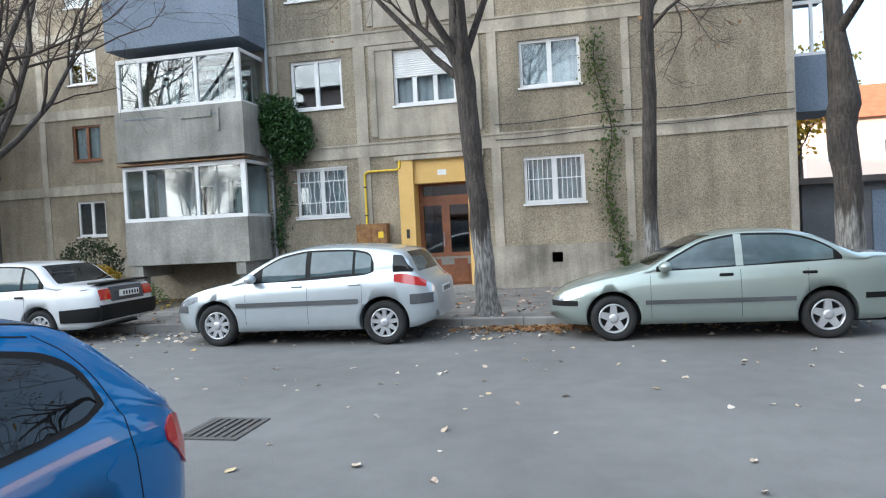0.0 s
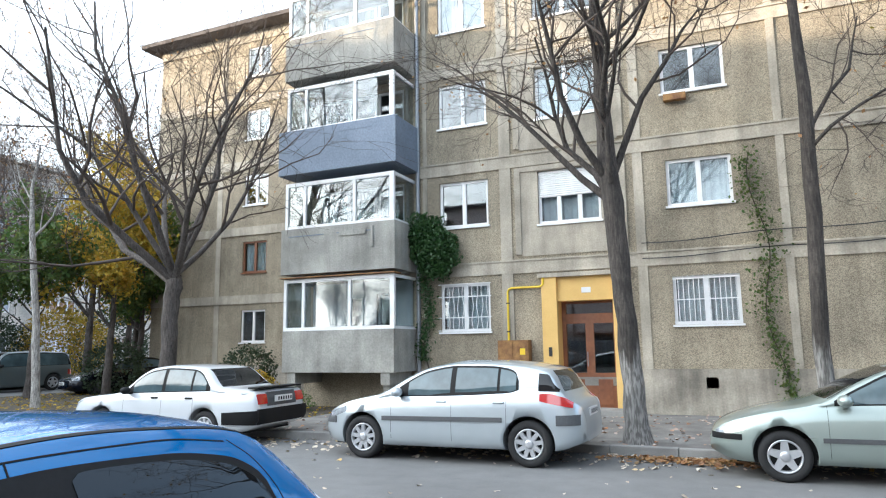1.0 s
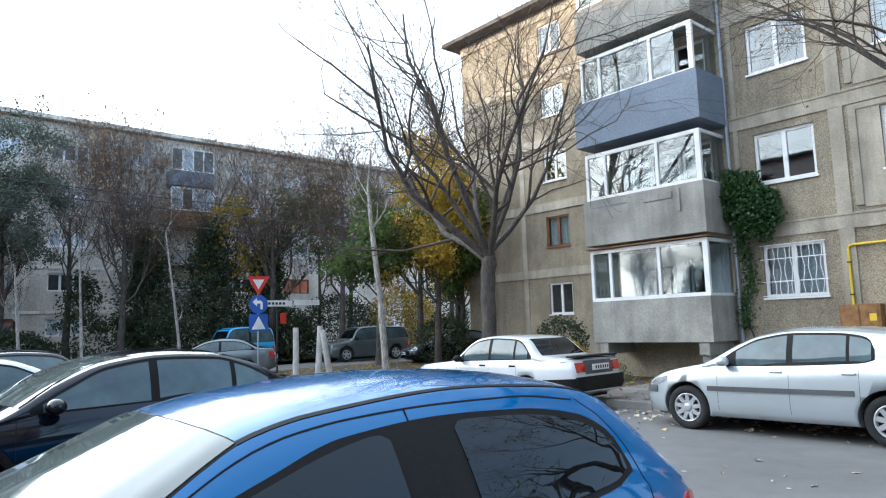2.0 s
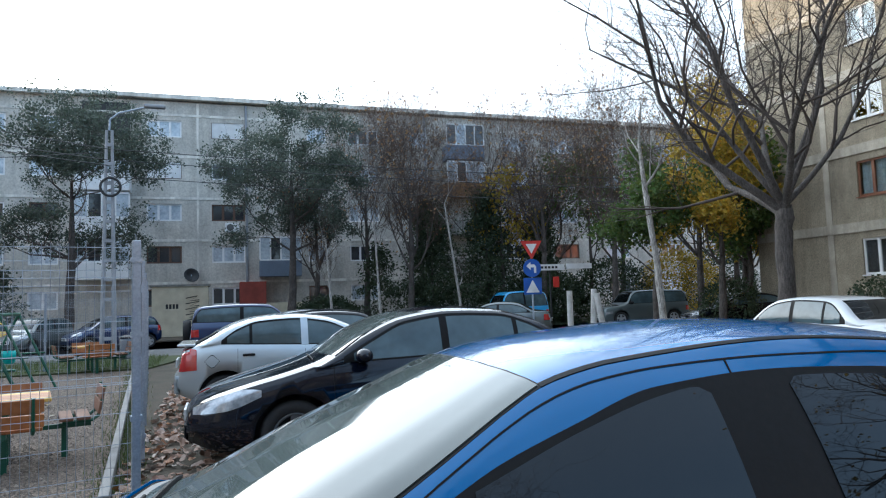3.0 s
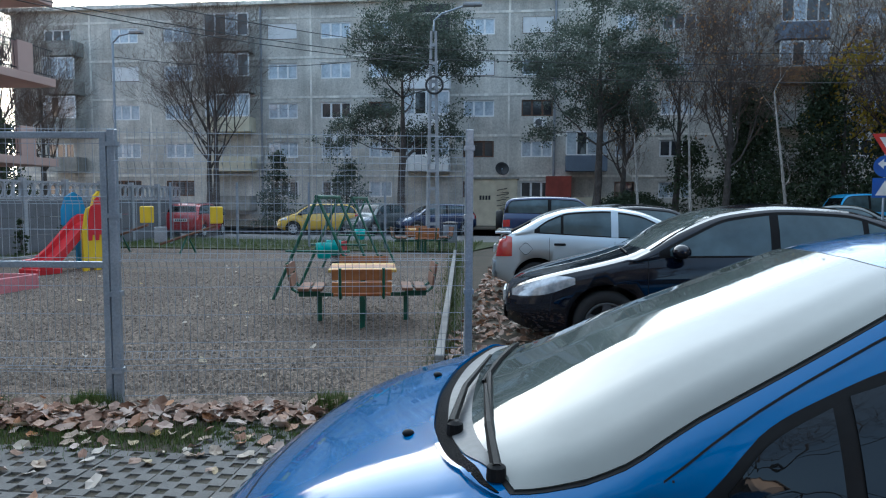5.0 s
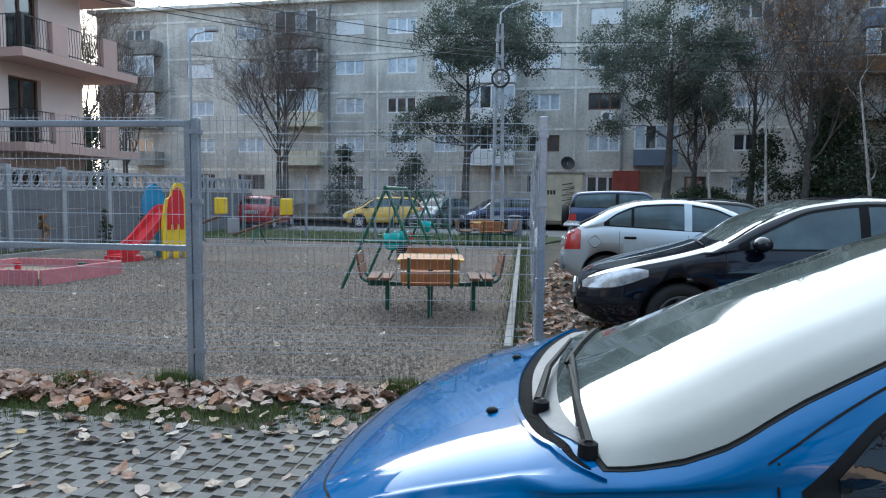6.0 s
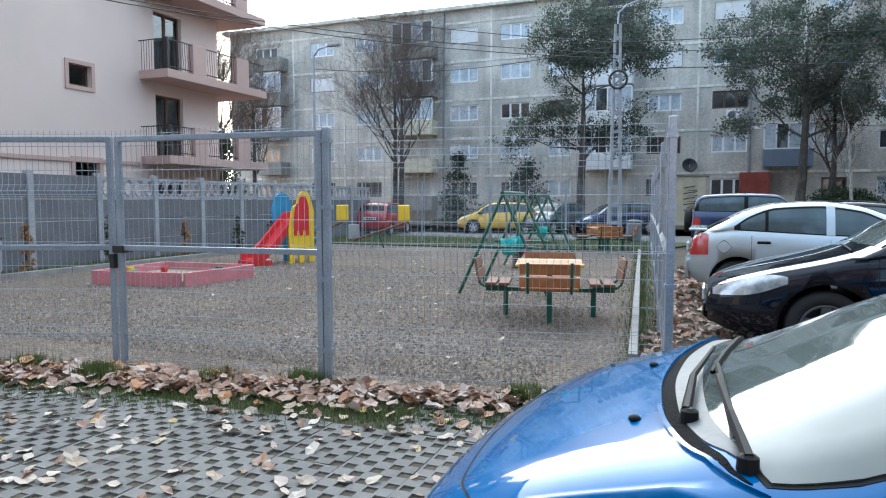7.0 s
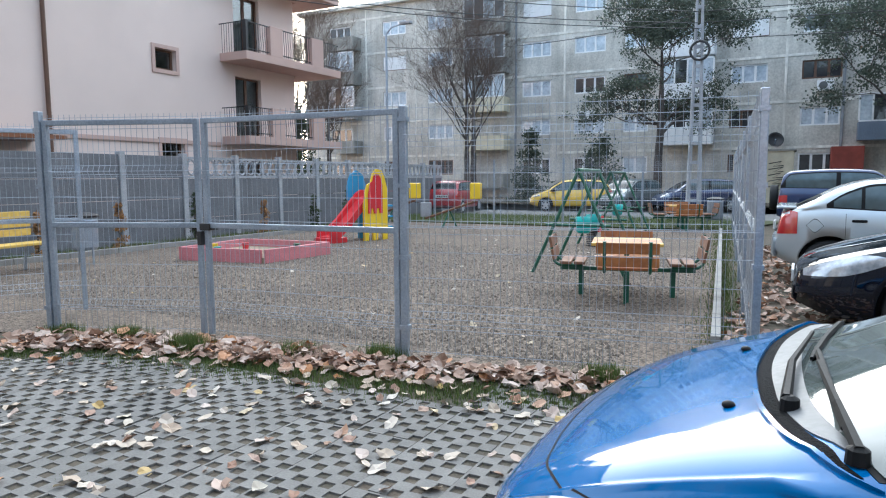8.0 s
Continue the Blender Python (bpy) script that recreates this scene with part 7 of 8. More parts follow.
for x, y, h, r, sd in ((-36.5, 9.2, 7.4, 3.0, 91), (-36.0, 12.4, 8.0, 3.3, 92), (-36.5, -16.6, 4.2, 1.5, 93), (-36.0, -12.4, 3.6, 2.3, 94), (-37.0, 6.2, 5.0, 2.4, 191), (-30.5, -30.5, 6.5, 3.0, 95), (-36.0, 15.8, 6.8, 2.6, 96), (-25.4, -24.4, 4.6, 1.7, 97), (-27.5, -26.5, 5.5, 2.0, 98)):
    conifer((x, y, 0.05), h, r, sd, LEAF_AIRY if sd in (93, 94) else None, 16000 if r > 2.4 else 3600, 0.145)
for k, x in enumerate((-6.9, -8.6, -10.6, -12.9, -15.0, -16.6)):
    conifer((x, -15.2, 0.0), 0.9 + 0.12 * (k % 3), 0.22, 100 + k, LEAF_BROWN if k in (0, 1, 3) else LEAF_DARK, 500, 0.07)


def bush(name, label, centre, size, n, mat, seed, leaf=0.09):
    R = random.Random(seed)
    s = Soup()
    for _ in range(n):
        v = Vector((R.gauss(0, 1), R.gauss(0, 1), R.gauss(0, 1))).normalized() * R.uniform(0.72, 1.05)
        lump = 1 + 0.22 * noise.noise(v * 2.3 + Vector((seed, 0, 0)))
        s.leaf(Vector((centre[0] + v.x * size[0] * lump, centre[1] + v.y * size[1] * lump, max(0.02, centre[2] + v.z * size[2] * lump))), leaf, R)
    root = thing(name, label, "shrub")
    soup("foliage", s.v, s.f, mat, root, False)
    return root


bush("shrub", "dark bushy shrub under the wing windows", (-13.9, 15.6, 0.9), (1.0, 0.7, 0.9), 2600, LEAF_DARK, 3)
bush("shrub", "low yellowing shrub by the wall", (-13.2, 14.8, 0.5), (1.0, 0.5, 0.55), 1500, LEAF_YEL, 4)
bush("shrub", "low green weeds beside the balcony", (-9.9, 12.2, 0.35), (0.9, 0.4, 0.35), 900, LEAF_GRN, 5, 0.06)
bush("shrub", "green shrub by the parked cars", (-21.0, 16.5, 1.0), (1.3, 1.0, 1.1), 2600, LEAF_DARK, 6, 0.12)
for x, y, a, b, h, mat, sd in ((-34.6, 15.6, 1.6, 2.4, 1.7, LEAF_DARK, 21), (-34.2, 19.6, 1.6, 2.6, 2.1, LEAF_DARK, 22), (-33.6, 24.0, 1.8, 2.8, 2.3, LEAF_YEL, 23), (-35.5, 28.5, 1.8, 3.0, 2.4, LEAF_DARK, 24), (-36.5, 3.2, 1.2, 1.8, 1.1, LEAF_DARK, 25)):
    bush("shrub", "dense shrub in the strip before the far block" if mat is LEAF_DARK else "yellow autumn shrub in the strip before the far block", (x, y, h * 0.8), (a, b, h), 7500, mat, sd, 0.13)
bush("shrub", "low weeds at the house wall", (-6.4, 13.4, 0.5), (0.25, 0.2, 0.5), 400, LEAF_GRN, 7, 0.06)
# ivy clump hanging from the first balcony and its tail
R = random.Random(12)
s = Soup()
for _ in range(10500):
    t = R.random()
    if t < 0.93:
        v = Vector((R.gauss(0, 1), R.gauss(0, 1), R.gauss(0, 1))).normalized() * R.uniform(0.55, 1.0) ** 0.7
        l2 = 1 + 0.38 * noise.noise(v * 2.6)
        p = Vector((-6.35 + 0.72 * v.x * l2 + 0.25 * (0.3 - v.z), 13.45 + 0.36 * v.y, 4.25 + 0.85 * v.z * l2))
    else:
        z = R.uniform(1.3, 3.6)
        p = Vector((-6.5 + R.gauss(0, 0.1) + 0.1 * math.sin(z * 3), 13.62 + R.gauss(0, 0.04), z))
    s.leaf(p, 0.075, R)
iv = thing("ivy", "dense dark green ivy clump on the facade corner", "climber")
soup("foliage", s.v, s.f, LEAF_IVY, iv, False)
part("stem", tube([(-6.5 + 0.1 * math.sin(0.3 * k * 3), 13.68, 0.2 + 0.3 * k) for k in range(14)], 0.018, 6), TWIG, iv)
s = Soup()
line = []
for k in range(40):
    z = 0.5 + 5.3 * k / 39
    line.append(Vector((1.72 - 0.28 * (z - 0.5) / 5 + 0.12 * math.sin(z * 2.1), 13.7, z)))
for _ in range(1100):
    p = R.choice(line)
    g = 0.16 if p.z > 2.3 else 0.09
    s.leaf(p + Vector((R.gauss(0, g), R.gauss(-0.03, 0.02), R.gauss(0, 0.12))), 0.075, R)
cr = thing("creeper", "thin yellow-green creeper climbing the facade", "climber")
part("stem", tube(line, 0.012, 5), TWIG, cr)
soup("foliage", s.v, s.f, LEAF_GRN, cr, False)

# ---- garages and houses at the street's right end ----
gar = thing("garage_row", "low dark garages with blue-grey metal doors", "garage")
part("shell", boxes([((6.1, 15.5, 0), (16, 20, 2.2))]), FENCE_GREY, gar)
part("roof", boxes([((5.9, 15.2, 2.2), (16.2, 20.3, 2.35))]), ROOF, gar)
for k in range(3):
    part("door", boxes([((7.6 + 2.8 * k, 15.44, 0.1), (10.0 + 2.8 * k, 15.5, 2.0))], None, 0.01), BLUEGREY, gar)
hs = thing("house", "pale house with an orange tiled roof", "house")
part("shell", boxes([((18, 56, 0), (32, 68, 8.5))]), PINK, hs)
bm = bmesh.new()
v = [bm.verts.new(p) for p in ((17.4, 55.4, 8.5), (32.6, 55.4, 8.5), (32.6, 68.6, 8.5), (17.4, 68.6, 8.5), (21, 62, 12), (29, 62, 12))]
for f in ((0, 1, 5, 4), (1, 2, 5), (2, 3, 4, 5), (3, 0, 4), (0, 1, 2, 3)):
    bm.faces.new([v[j] for j in f])
part("roof", bm, material("orange_tiles", (0.42, 0.13, 0.05), None, 0.8, scale=2), hs)
for k in range(3):
    window(hs, Matrix(((1, 0, 0, 0), (0, -1, 0, 56), (0, 0, 1, 0), (0, 0, 0, 1))), 19.5 + 4 * k, 21 + 4 * k, 5.2, 6.8, 2, inset=-0.08, sill=False, glass=PANE_DARK)
tree("autumn tree behind the garages", (8.5, 24, 0), [((0, 0, 0), 0.16), ((0, 0, 2), 0.12), ((0, 0, 4), 0.06)], 7, 121, 2.4, 1.0, 3, BARK, TWIG, LEAF_YEL, 2500, 0.2, 4)
# further houses that close the street ends and the side behind the camera
for k, (x0, x1, y0, y1, h) in enumerate([(46, 58, 14, 60, 15), (34, 70, -40, -22, 9), (-20, 30, -62, -50, 12), (-75, -60, 62, 90, 14), (-20, 10, 70, 84, 14), (20, 34, -34, -22, 8), (13.5, 25, -30, 2.0, 15)]):
    o = thing("distant_house", "plain rendered house at the street's end", "house", "distant houses")
    part("shell", boxes([((x0, y0, 0), (x1, y1, h))]), FENCE_GREY if k == 6 else (RENDER_A if k % 2 else PINK), o)
    part("roof", boxes([((x0 - 0.5, y0 - 0.5, h), (x1 + 0.5, y1 + 0.5, h + 0.3))]), ROOF, o)

for x, y, sd in ((7.2, -7.0, 201), (8.0, -2.6, 202), (7.5, -12.0, 203), (9.5, 1.0, 204)):
    tree("tall bare tree beside the car park", (x, y, 0), [((0, 0, 0), 0.2), ((0, 0, 2), 0.17), ((0.1, 0, 6), 0.14), ((0.1, 0, 11.5), 0.06)], 14, sd, 4.4, 0.9, 3, BARK, TWIG, None, 0, 0.1, 6, 0.0, "bare trees beside the car park")

# ---- playground ----
def picnic_set(at, group):
    """A square table with a backed seat on each of its four sides, all on one frame."""
    r = thing("picnic_table", "green steel picnic table with four varnished wooden seats", "table", group, at)
    for x in (-0.07, 0.07):
        part("leg", boxes([((x - 0.03, -0.03, 0), (x + 0.03, 0.03, 0.64))], None, 0.006), GREEN_STEEL, r)
    for m in (Matrix.Identity(4), Matrix.Rotation(math.pi / 2, 4, "Z")):
        part("crossbar", boxes([((-0.78, -0.025, 0.355), (0.78, 0.025, 0.405))] if m[0][0] > 0.5 else [((-0.78, -0.024, 0.306), (0.78, 0.024, 0.354))], m, 0.005), GREEN_STEEL, r)
    for k in range(5):
        part("top_board", boxes([((-0.4 + 0.162 * k, -0.4, 0.64), (-0.4 + 0.162 * k + 0.152, 0.4, 0.675))], None, 0.008), WOOD_Y if k % 4 == 0 else WOOD, r)
    for q in range(4):
        m = Matrix.Rotation(q * math.pi / 2, 4, "Z")
        part("seat_leg", boxes([((0.50, -0.03, 0), (0.56, 0.03, 0.355 if q % 2 == 0 else 0.306))], m, 0.006), GREEN_STEEL, r)
        for a in (0.47, 0.63):
            part("seat_board", boxes([((a, -0.32, 0.41), (a + 0.13, 0.32, 0.445))], m, 0.008), WOOD_OLD if q % 2 else WOOD, r)
        for y in (-0.24, 0.24):
            part("back_arm", tube([m @ Vector(p) for p in ((0.5, y, 0.395), (0.78, y, 0.395), (0.83, y, 0.43), (0.86, y, 0.55), (0.89, y, 0.74))], 0.019, 6), GREEN_STEEL, r)
        for a in (0.0, 0.145):
            tilt = m @ Matrix.Translation((0.833 + 0.19 * a, 0, 0.46 + a)) @ Matrix.Rotation(0.18, 4, "Y")
            part("back_board", boxes([((-0.014, -0.33, 0.0), (0.014, 0.33, 0.125))], tilt, 0.006), WOOD_OLD if q % 2 else WOOD, r)
    return r


t1 = picnic_set(pose(-7.47, -4.5, 0, 0, 0, 13), "picnic tables")
copy_thing(t1, pose(-18.6, -5.5, 0.0, 0, 0, 20))


def swing_set(x, y, ang, depth, seats):
    """Two A-frames and a top bar; bucket seats on chains."""
    sw = thing("swing_set", "green steel A-frame swing with teal bucket seats", "swing", "swings")
    m = pose(x, y, 0, 0, 0, ang)
    half, h, splay = depth / 2, 1.53, 0.68

    def rod(name, pts, r=0.026):
        return part(name, tube([m @ Vector(p) for p in pts], r, 8), GREEN_STEEL, sw)

    rod("top_bar", [(-half - 0.06, 0, h), (half + 0.06, 0, h)], 0.032)
    for u in (-half, half):
        for v in (-splay, splay):
            rod("leg", [(u, v, 0.0), (u, 0, h)])
        rod("brace", [(u, -0.48, 0.73), (u, 0.48, 0.73)], 0.018)
    for u in seats:
        for v in (-0.16, 0.16):
            part("chain", tube([m @ Vector((u + v, 0, h)), m @ Vector((u + v * 0.75, 0, 0.8))], 0.008, 4), STEEL, sw)
        shell = lathe([(0.02, 0.58), (0.08, 0.585), (0.11, 0.62), (0.12, 0.72), (0.125, 0.83), (0.112, 0.83), (0.10, 0.64), (0.02, 0.61)], 16)
        bmesh.ops.transform(shell, matrix=m @ Matrix.Translation((u, 0, 0)), verts=shell.verts)
        part("seat", shell, TEAL_PL, sw, "teal plastic bucket seat", True)
    return sw


swing_set(-9.75, -5.61, 184, 1.5, (-0.35, 0.35))
swing_set(-14.4, -6.27, 183, 1.6, (0.0,))
sr = thing("spring_rider", "orange wooden spring rider on the gravel", "spring rider")
part("seat", boxes([((-13.4, -6.6, 0.4), (-12.8, -6.35, 0.5))], None, 0.03), WOOD, sr)
pieces("side_panel", [((-13.5, -6.62, 0.3), (-13.1, -6.58, 0.62)), ((-13.5, -6.37, 0.3), (-13.1, -6.33, 0.62))], RED_PL, sr, None, 0.015)
part("spring", tube([(-13.1 + 0.1 * math.cos(k), -6.48 + 0.1 * math.sin(k), 0.006 * k) for k in range(66)], 0.014, 5), DARK, sr)
# slide
sl = thing("slide", "red plastic slide with yellow and blue animal panels", "slide")
SLM = pose(-11.3, -12.0, 0, 0, 0, -14) @ Matrix.Diagonal((0.95, 1, 1.05, 1))
prof = [(0.0, 0.12), (0.25, 0.13), (0.55, 0.32), (0.9, 0.62), (1.2, 0.88), (1.35, 0.95), (1.6, 0.95)]
bm = bmesh.new()
rows = []
for x, z in prof:
    rows.append([bm.verts.new(SLM @ Vector((-x, y, z + h))) for y, h in ((-0.26, 0.16), (-0.2, 0.15), (-0.19, 0.02), (0.19, 0.02), (0.2, 0.15), (0.26, 0.16), (0.26, -0.03), (-0.26, -0.03))])
for a, b in zip(rows, rows[1:]):
    for j in range(8):
        bm.faces.new((a[j], a[(j + 1) % 8], b[(j + 1) % 8], b[j]))
bm.faces.new(rows[0])
bm.faces.new(rows[-1])
part("chute", bm, RED_PL, sl)
part("foot", boxes([((-0.5, -0.24, 0.0), (0.1, 0.24, 0.12))], SLM, 0.02), RED_PL, sl)


def outline(pts, y0, y1, m):
    bm = bmesh.new()
    a = [bm.verts.new(m @ Vector((x, y0, z))) for x, z in pts]
    b = [bm.verts.new(m @ Vector((x, y1, z))) for x, z in pts]
    bm.faces.new(a)
    bm.faces.new(b)
    for k in range(len(pts)):
        j = (k + 1) % len(pts)
        bm.faces.new((a[k], a[j], b[j], b[k]))
    return bm


animal = [(-2.15, 0.0), (-2.15, 1.15), (-2.05, 1.45), (-1.95, 1.58), (-1.8, 1.6), (-1.68, 1.5), (-1.62, 1.3), (-1.5, 1.25), (-1.45, 1.1), (-1.38, 0.75), (-1.38, 0.0), (-1.52, 0.0), (-1.54, 0.2), (-1.66, 0.2), (-1.68, 0.0), (-1.82, 0.0), (-1.84, 0.2), (-1.98, 0.2), (-2.0, 0.0)]
animal = [(x + 0.45, z * 0.98) for x, z in animal]
part("yellow_panel", outline(animal, 0.3, 0.35, SLM), YEL_PL, sl, "yellow animal-shaped panel")
part("red_panel", outline([(x * 0.6 - 0.5, z * 0.55 + 0.6) for x, z in animal], 0.352, 0.37, SLM), RED_PL, sl)
part("blue_panel", outline([(-1.6, 0.0), (-1.6, 1.2), (-1.5, 1.45), (-1.3, 1.55), (-1.1, 1.45), (-1.0, 1.2), (-1.0, 0.9), (-1.35, 0.7), (-1.35, 0.0)], -0.34, -0.29, SLM), BLUE_PL, sl, "blue plastic panel")
for k in range(3):
    part("step", boxes([((-1.95, -0.26, 0.25 + 0.24 * k), (-1.75, 0.28, 0.29 + 0.24 * k))], SLM), BLUE_PL, sl)


def seesaw(x, y, ang):
    ss = thing("seesaw", "seesaw with yellow backrests on green frame", "seesaw", "seesaws")
    m = pose(x, y, 0, 0, 0, ang)
    part("stand", tube([m @ Vector((0, -0.25, 0)), m @ Vector((0, 0, 0.5)), m @ Vector((0, 0.25, 0))], 0.03, 6), GREEN_STEEL, ss)
    part("beam", tube([m @ Vector((-1.3, 0, 0.2)), m @ Vector((0, 0, 0.5)), m @ Vector((1.3, 0, 0.8))], 0.035, 8), WOOD_OLD, ss)
    part("backrest", boxes([((1.25, -0.2, 0.85), (1.31, 0.2, 1.3))], m, 0.03), YEL_PL, ss)
    part("backrest", boxes([((-1.31, -0.2, 0.25), (-1.25, 0.2, 0.7))], m, 0.03), FENCE_POST, ss)
    return ss


seesaw(-16.9, -13.7, 62)
seesaw(-16.9, -11.75, 62)
sb = thing("sandbox", "faded pink wooden sandbox with sand", "sandbox")
corners = [Vector((-7.7, -12.4)), Vector((-7.95, -10.65)), Vector((-9.6, -10.55)), Vector((-9.45, -12.55))]
for k in range(4):
    a, b = corners[k], corners[(k + 1) % 4]
    d = (b - a)
    m = Matrix.Translation((a.x, a.y, 0)) @ Matrix.Rotation(math.atan2(d.y, d.x), 4, "Z")
    part("board", boxes([((0.0, -0.03, 0.0), (d.length - 0.062, 0.03, 0.24))], m, 0.008), PINK_WOOD, sb)
part("sand", slab([(p.x, p.y) for p in corners], 0.0, 0.1), SAND, sb)
for k, (x, y, mm) in enumerate([(-8.5, -12.4, YEL_PL), (-8.1, -11.9, TEAL_PL), (-9.2, -11.0, GREEN_STEEL), (-8.9, -12.0, RED_PL)]):
    part("toy", lathe([(0.05, 0.1), (0.07, 0.22), (0.075, 0.225)], 12), mm, sb).matrix_basis = Matrix.Translation((x, y, 0))
bn = thing("bench", "yellow slatted bench with a steel frame", "bench")
BM = pose(-5.2, -13.3, 0, 0, 0, 190)
for k in range(3):
    part("seat_slat", boxes([((-0.7, -0.2 + 0.13 * k, 0.42), (0.7, -0.09 + 0.13 * k, 0.46))], BM, 0.006), WOOD_Y, bn)
    part("back_slat", boxes([((-0.7, 0.24, 0.55 + 0.14 * k), (0.7, 0.27, 0.66 + 0.14 * k))], BM, 0.006), WOOD_Y, bn)
for x in (-0.55, 0.55):
    part("leg", tube([BM @ Vector((x, -0.2, 0)), BM @ Vector((x, -0.18, 0.42)), BM @ Vector((x, 0.2, 0.42)), BM @ Vector((x, 0.23, 0.0))], 0.022, 6), STEEL, bn)


def bin_(x, y):
    b = thing("litter_bin", "grey metal litter bin with a dark lid", "bin", "litter bins")
    part("drum", lathe([(0.17, 0.25), (0.2, 0.3), (0.21, 0.75), (0.2, 0.77)], 18), STEEL, b).matrix_basis = Matrix.Translation((x, y, 0))
    part("lid", lathe([(0.23, 0.8), (0.24, 0.83), (0.1, 0.88)], 18), DARK, b).matrix_basis = Matrix.Translation((x, y, 0))
    for s in (-0.19, 0.19):
        part("post", tube([(x, y + s, 0), (x, y + s, 0.82)], 0.018, 6), STEEL, b)


bin_(-6.6, -13.4)
bin_(-19.3, -4.75)
pk = thing("edging_kerb", "pale concrete edging beside the gravel", "kerb")
for k in range(13):
    a = Vector((-5.3 - 1.0 * k, -3.27 - 0.094 * k))
    part("edging_stone", boxes([((0.005, -0.04, -0.05), (0.995, 0.04, 0.1))], pose(a.x, a.y, 0, 0, 0, 185.4), 0.008), KERB, pk)
lk = thing("edging_kerb", "pale concrete edging before the panel fence", "kerb")
for k in range(14):
    part("edging_stone", boxes([((0.005, -0.04, -0.05), (0.995, 0.04, 0.1))], pose(-4.0 - 1.0 * k, -14.5, 0, 0, 0, 180), 0.008), KERB, lk)

# drain in the street
IRON = material("cast_iron", (0.09, 0.085, 0.08), None, 0.7)
gt = thing("drain_grate", "iron street drain grate in the asphalt", "drain")
part("frame", boxes([((-2.3, 2.62, -0.02), (-1.75, 2.67, 0.012)), ((-2.3, 3.17, -0.02), (-1.75, 3.22, 0.012)), ((-2.3, 2.67, -0.02), (-2.25, 3.17, 0.012)), ((-1.8, 2.67, -0.02), (-1.75, 3.17, 0.012))]), IRON, gt)
# no hole below: a thin black plate gives the pit's darkness between the bars
part("pit_shade", boxes([((-2.25, 2.67, 0.001), (-1.8, 3.17, 0.004))]), DARK, gt)
for k in range(6):
    part("bar", boxes([((-2.24 + 0.075 * k, 2.67, 0.004), (-2.2 + 0.075 * k, 3.17, 0.014))]), IRON, gt)

# ---- leaves and grass ----
R = random.Random(77)


def scatter(name, label, n, place, size, mat, flat=1.0, z=0.012):
    s = Soup()
    for _ in range(n):
        x, y, zz = place()
        fallen(s, Vector((x, y, z + zz)), size * R.uniform(0.6, 1.3), R, flat)
    me = bpy.data.meshes.new(name)
    me.from_pydata(s.v, [], s.f)
    me.materials.append(mat)
    return tagged(new(name, me), label, "leaves", "", "stuff")


FR = [Vector(p) for p in ((-4.3, -2.95), (-3.8, -5.38), (-3.6, -7.34), (-3.05, -8.72))]


def by_fence():
    k = R.choice((0, 1, 1, 2, 2))
    p = FR[k].lerp(FR[k + 1], R.random())
    return p.x + 0.12 + abs(R.gauss(0, 0.21)), p.y + R.uniform(-0.1, 0.1), abs(R.gauss(0, 0.03))


scatter("fallen_leaves", "drift of dry brown leaves along the mesh fence", 2000, by_fence, 0.1, LEAF_DRY, 0.8, 0.012)
scatter("fallen_leaves", "dry leaves strewn on the grass pavers", 230, lambda: (-3.4 + 3.9 * R.random() ** 1.6, R.uniform(-9, -3.2), 0.0), 0.085, LEAF_DRY, 1.1, 0.012)
scatter("fallen_leaves", "pale dry leaves on the lattice pavers", 260, lambda: (-3.3 + 3.8 * R.random() ** 1.6, R.uniform(-9, -3.2), 0.0), 0.09, LEAF_PALE, 1.1, 0.012)
scatter("fallen_leaves", "dry leaves under the parked cars' noses", 1500, lambda: (R.uniform(-14.5, -4.6), R.uniform(-3.3, -1.6), 0.0), 0.10, LEAF_DRY, 0.5, 0.02)
scatter("fallen_leaves", "pale leaves scattered over the asphalt", 300, lambda: (R.uniform(-12, 9), R.uniform(1.2, 8.3), 0.0), 0.068, LEAF_PALE, 1.2, 0.008)
scatter("fallen_leaves", "pale and brown leaves along the kerb", 700, lambda: (R.uniform(-10, 9), 8.4 - abs(R.gauss(0, 0.5)), 0.0), 0.08, LEAF_PALE, 1.0, 0.01)
scatter("fallen_leaves", "brown leaves on the pavement", 900, lambda: (R.uniform(-8, 9), R.uniform(8.6, 13.4), 0.115), 0.08, LEAF_DRY, 1.0, 0.01)
scatter("fallen_leaves", "leaf litter between kerb and saloon", 320, lambda: (R.gauss(0.2, 0.5), 8.2 - abs(R.gauss(0, 0.25)), 0.02), 0.09, LEAF_BROWN, 0.8, 0.01)
scatter("fallen_leaves", "leaf litter over the verge", 1600, lambda: (R.uniform(-23.5, -8.3), R.uniform(8.7, 18), 0.09), 0.1, LEAF_YEL, 0.8, 0.01)
scatter("fallen_leaves", "few pale leaves on the gravel", 120, lambda: (R.uniform(-15, -4.5), R.uniform(-13, -4.5), 0.0), 0.07, LEAF_PALE, 1.0, 0.015)


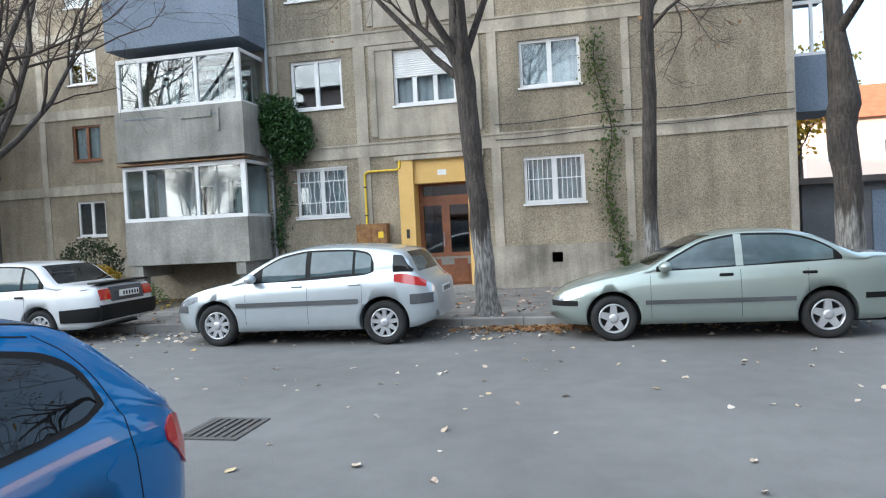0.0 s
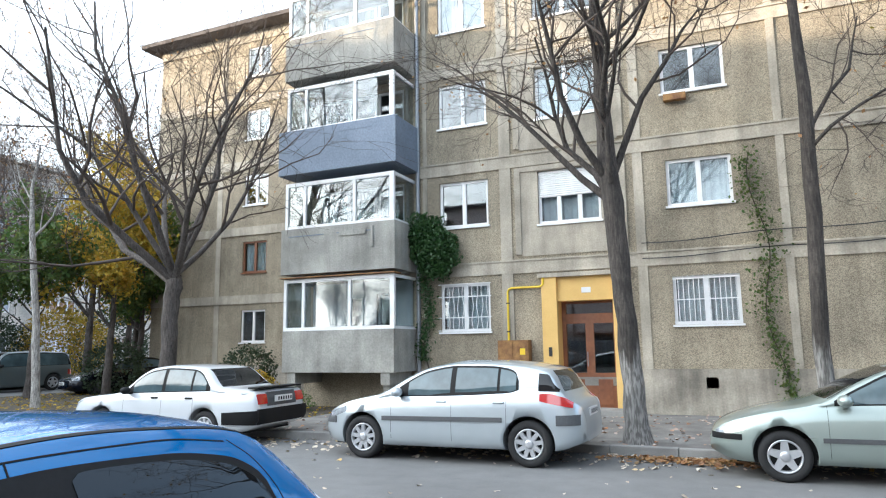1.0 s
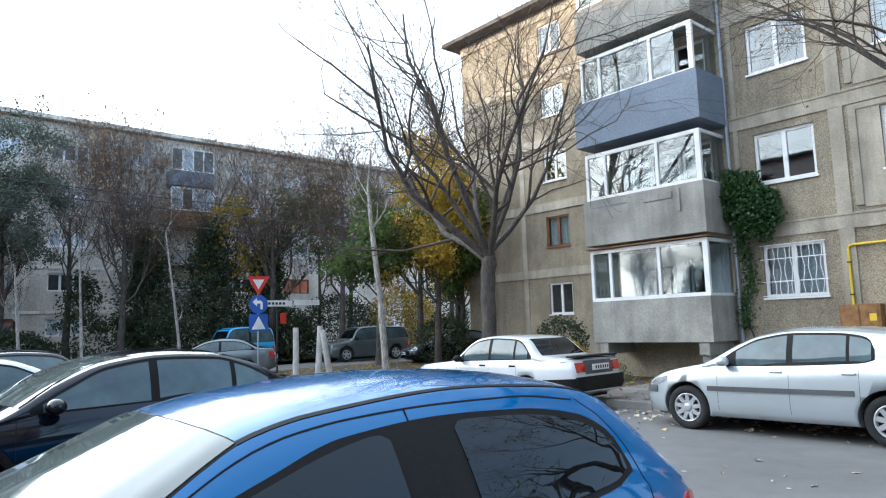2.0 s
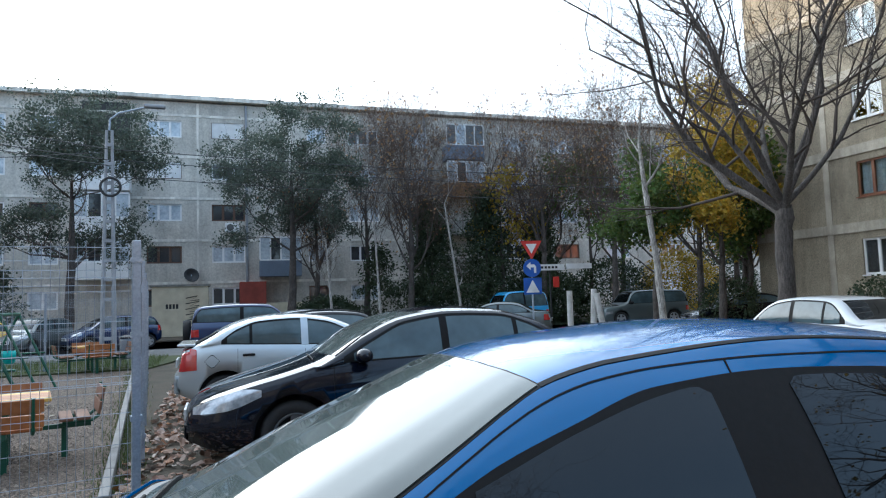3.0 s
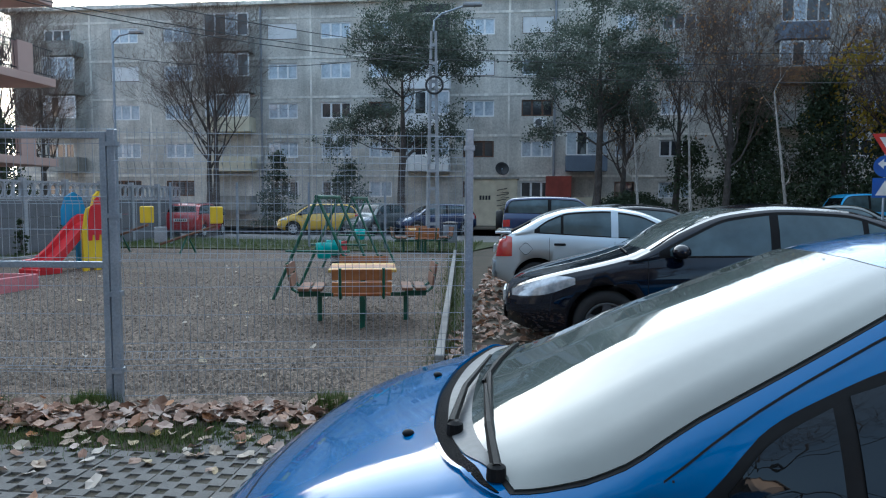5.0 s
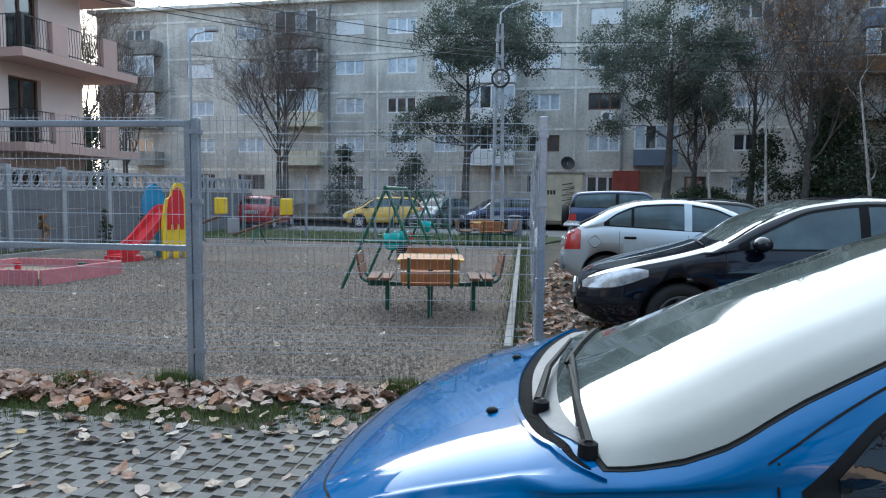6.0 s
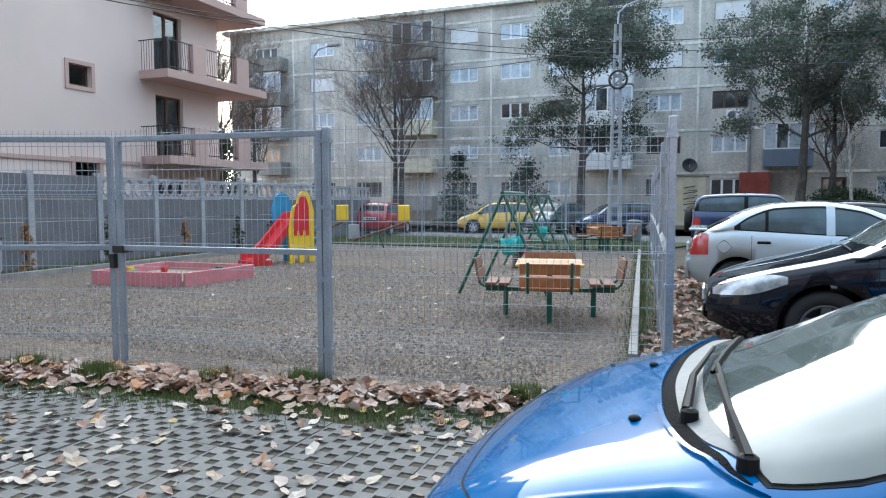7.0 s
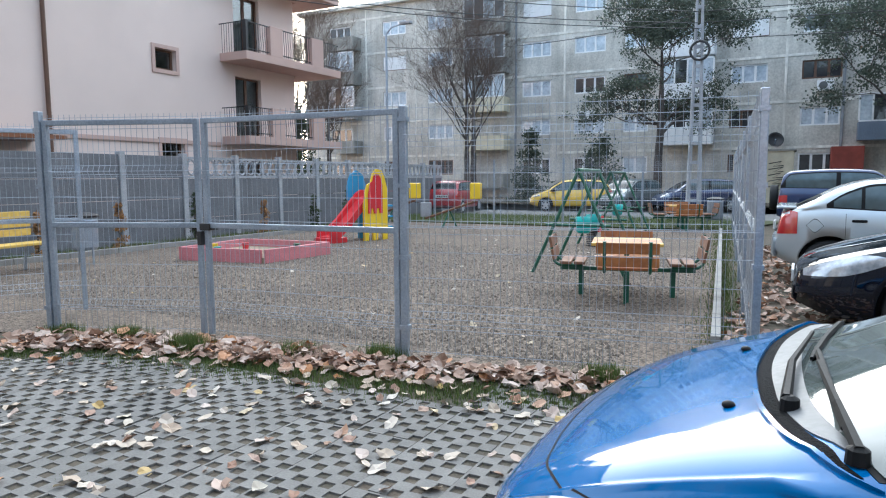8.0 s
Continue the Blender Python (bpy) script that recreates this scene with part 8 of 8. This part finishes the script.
def blades(name, label, n, place, h):
    v, f = [], []
    for _ in range(n):
        x, y, zz = place()
        a, lean_ = R.uniform(0, 6.283), R.uniform(0.0, 0.6) * h
        w = 0.004 + 0.002 * R.random()
        hh = h * R.uniform(0.5, 1.2)
        k = len(v)
        dx, dy = math.cos(a), math.sin(a)
        v += [(x - dy * w, y + dx * w, zz), (x + dy * w, y - dx * w, zz), (x + dx * lean_, y + dy * lean_, zz + hh)]
        f.append((k, k + 1, k + 2))
    me = bpy.data.meshes.new(name)
    me.from_pydata(v, [], f)
    me.materials.append(GRASS)
    return tagged(new(name, me), label, "grass", "", "stuff")


STONE = leafy("gravel_stones", [(0.085, 0.068, 0.055), (0.165, 0.134, 0.107), (0.29, 0.245, 0.20), (0.128, 0.105, 0.086), (0.20, 0.163, 0.133), (0.066, 0.055, 0.046)], 0.9, 0.0)
v, f = [], []
for _ in range(26000):
    t = R.random() ** 1.6
    x, y = -4.2 - 8.0 * t, R.uniform(-12.5, -3.9)
    if x > -3.95 or y > -3.3 - 0.094 * (-x - 5.3) - 0.15:
        continue
    q, k, z = R.uniform(0.012, 0.03), len(v), 0.004
    a = R.uniform(0, 6.28)
    for j in range(4):
        v.append((x + q * R.uniform(0.6, 1.1) * math.cos(a + j * 1.571), y + q * R.uniform(0.6, 1.1) * math.sin(a + j * 1.571), z))
    v.append((x + q * R.uniform(-0.3, 0.3), y + q * R.uniform(-0.3, 0.3), z + q * R.uniform(0.5, 0.9)))
    f += [(k, k + 1, k + 4), (k + 1, k + 2, k + 4), (k + 2, k + 3, k + 4), (k + 3, k, k + 4)]
me = bpy.data.meshes.new("gravel_stones")
me.from_pydata(v, [], f)
me.materials.append(STONE)
tagged(new("gravel_stones", me), "loose rounded gravel stones on the play surface", "gravel", "", "stuff")

fence_x = curve([(-9.4, -2.8), (-8.72, -3.06), (-7.34, -3.6), (-5.38, -3.8), (-2.9, -4.3)])
TUFTS = [(-3.08, -8.58), (-3.25, -7.95), (-3.25, -7.95), (-3.28, -7.2), (-3.28, -7.2), (-3.5, -6.2), (-3.72, -5.55), (-3.95, -3.85)]


def tuft():
    c = R.choice(TUFTS)
    return c[0] + R.gauss(0, 0.06), c[1] + R.gauss(0, 0.085), 0.0


blades("grass", "tufts of grass at the fence foot", 6500, tuft, 0.12)


def paver_grass():
    y = R.uniform(-9.2, -3.2)
    x = fence_x(y) + (0.3 + abs(R.gauss(0, 0.45)) if R.random() < 0.6 else R.uniform(0.4, 4.2))
    return x, y, -0.056


blades("grass", "short grass between the pavers", 34000, paver_grass, 0.055)


def paver_edge():
    y = R.uniform(-9.2, -3.2)
    return fence_x(y) + R.gauss(0.6, 0.15), y, -0.03


blades("grass", "short grass along the edge of the pavers", 16000, paver_edge, 0.065)
blades("grass", "lawn beyond the playground", 12000, lambda: (R.uniform(-23.2, -18.6), R.uniform(-15.8, -4), 0.03), 0.13)
blades("grass", "grass along the panel fence", 5000, lambda: (R.uniform(-18, -4.0), R.uniform(-15.6, -14.6), 0.0), 0.12)


def strip():
    x = R.uniform(-17.5, -4.6)
    return x, -3.15 - 0.094 * (-x - 4.6) + R.gauss(0.0, 0.12), 0.0


blades("grass", "dry grass strip along the side fence", 5000, strip, 0.06)

# ---- concrete grass pavers ----
gp_ = tagged(new("grass_pavers"), "grey concrete lattice pavers with grass in the gaps", "paving", "", "structure")
structure("paver_bed", slab([(-23, -3.0), (-4.4, -2.85), (-3.55, -5.3), (-3.4, -7.3), (-2.8, -8.9), (-2.8, -13), (9, -13), (9, 0.24), (-23, 0.24)], -0.12, -0.058), SOIL, "earth with short grass under the pavers")
bm = bmesh.new()
for i in range(8):
    for j in range(5):
        if (i + j) % 2 == 0:
            add_box(bm, (i * 0.075, j * 0.08, -0.075), (i * 0.075 + 0.075, j * 0.08 + 0.08, 0.0))
        else:
            add_box(bm, (i * 0.075, j * 0.08, -0.075), (i * 0.075 + 0.075, j * 0.08 + 0.014, 0.0))
            add_box(bm, (i * 0.075, j * 0.08 + 0.014, -0.075), (i * 0.075 + 0.013, j * 0.08 + 0.08, 0.0))
first = link("paver", bm, PAVER, gp_)
first.location = (-0.6, -3.6, 0)
for ix in range(-7, 6):
    for iy in range(-23, 1):
        x, y = ix * 0.605, iy * 0.405 - 0.02
        if x < fence_x(y) + 0.3 or (ix, iy) == (-1, -9):
            continue
        if y < -9.4:
            continue
        o = new("paver", first.data)
        o.parent = gp_
        o.matrix_basis = pose(x + 0.003 * math.sin(ix * 9 + iy), y, 0.002 * math.sin(ix * 5.1 + iy * 3.3), 0.4 * math.sin(ix + iy * 2), 0.4 * math.cos(ix * 3 + iy), 0)
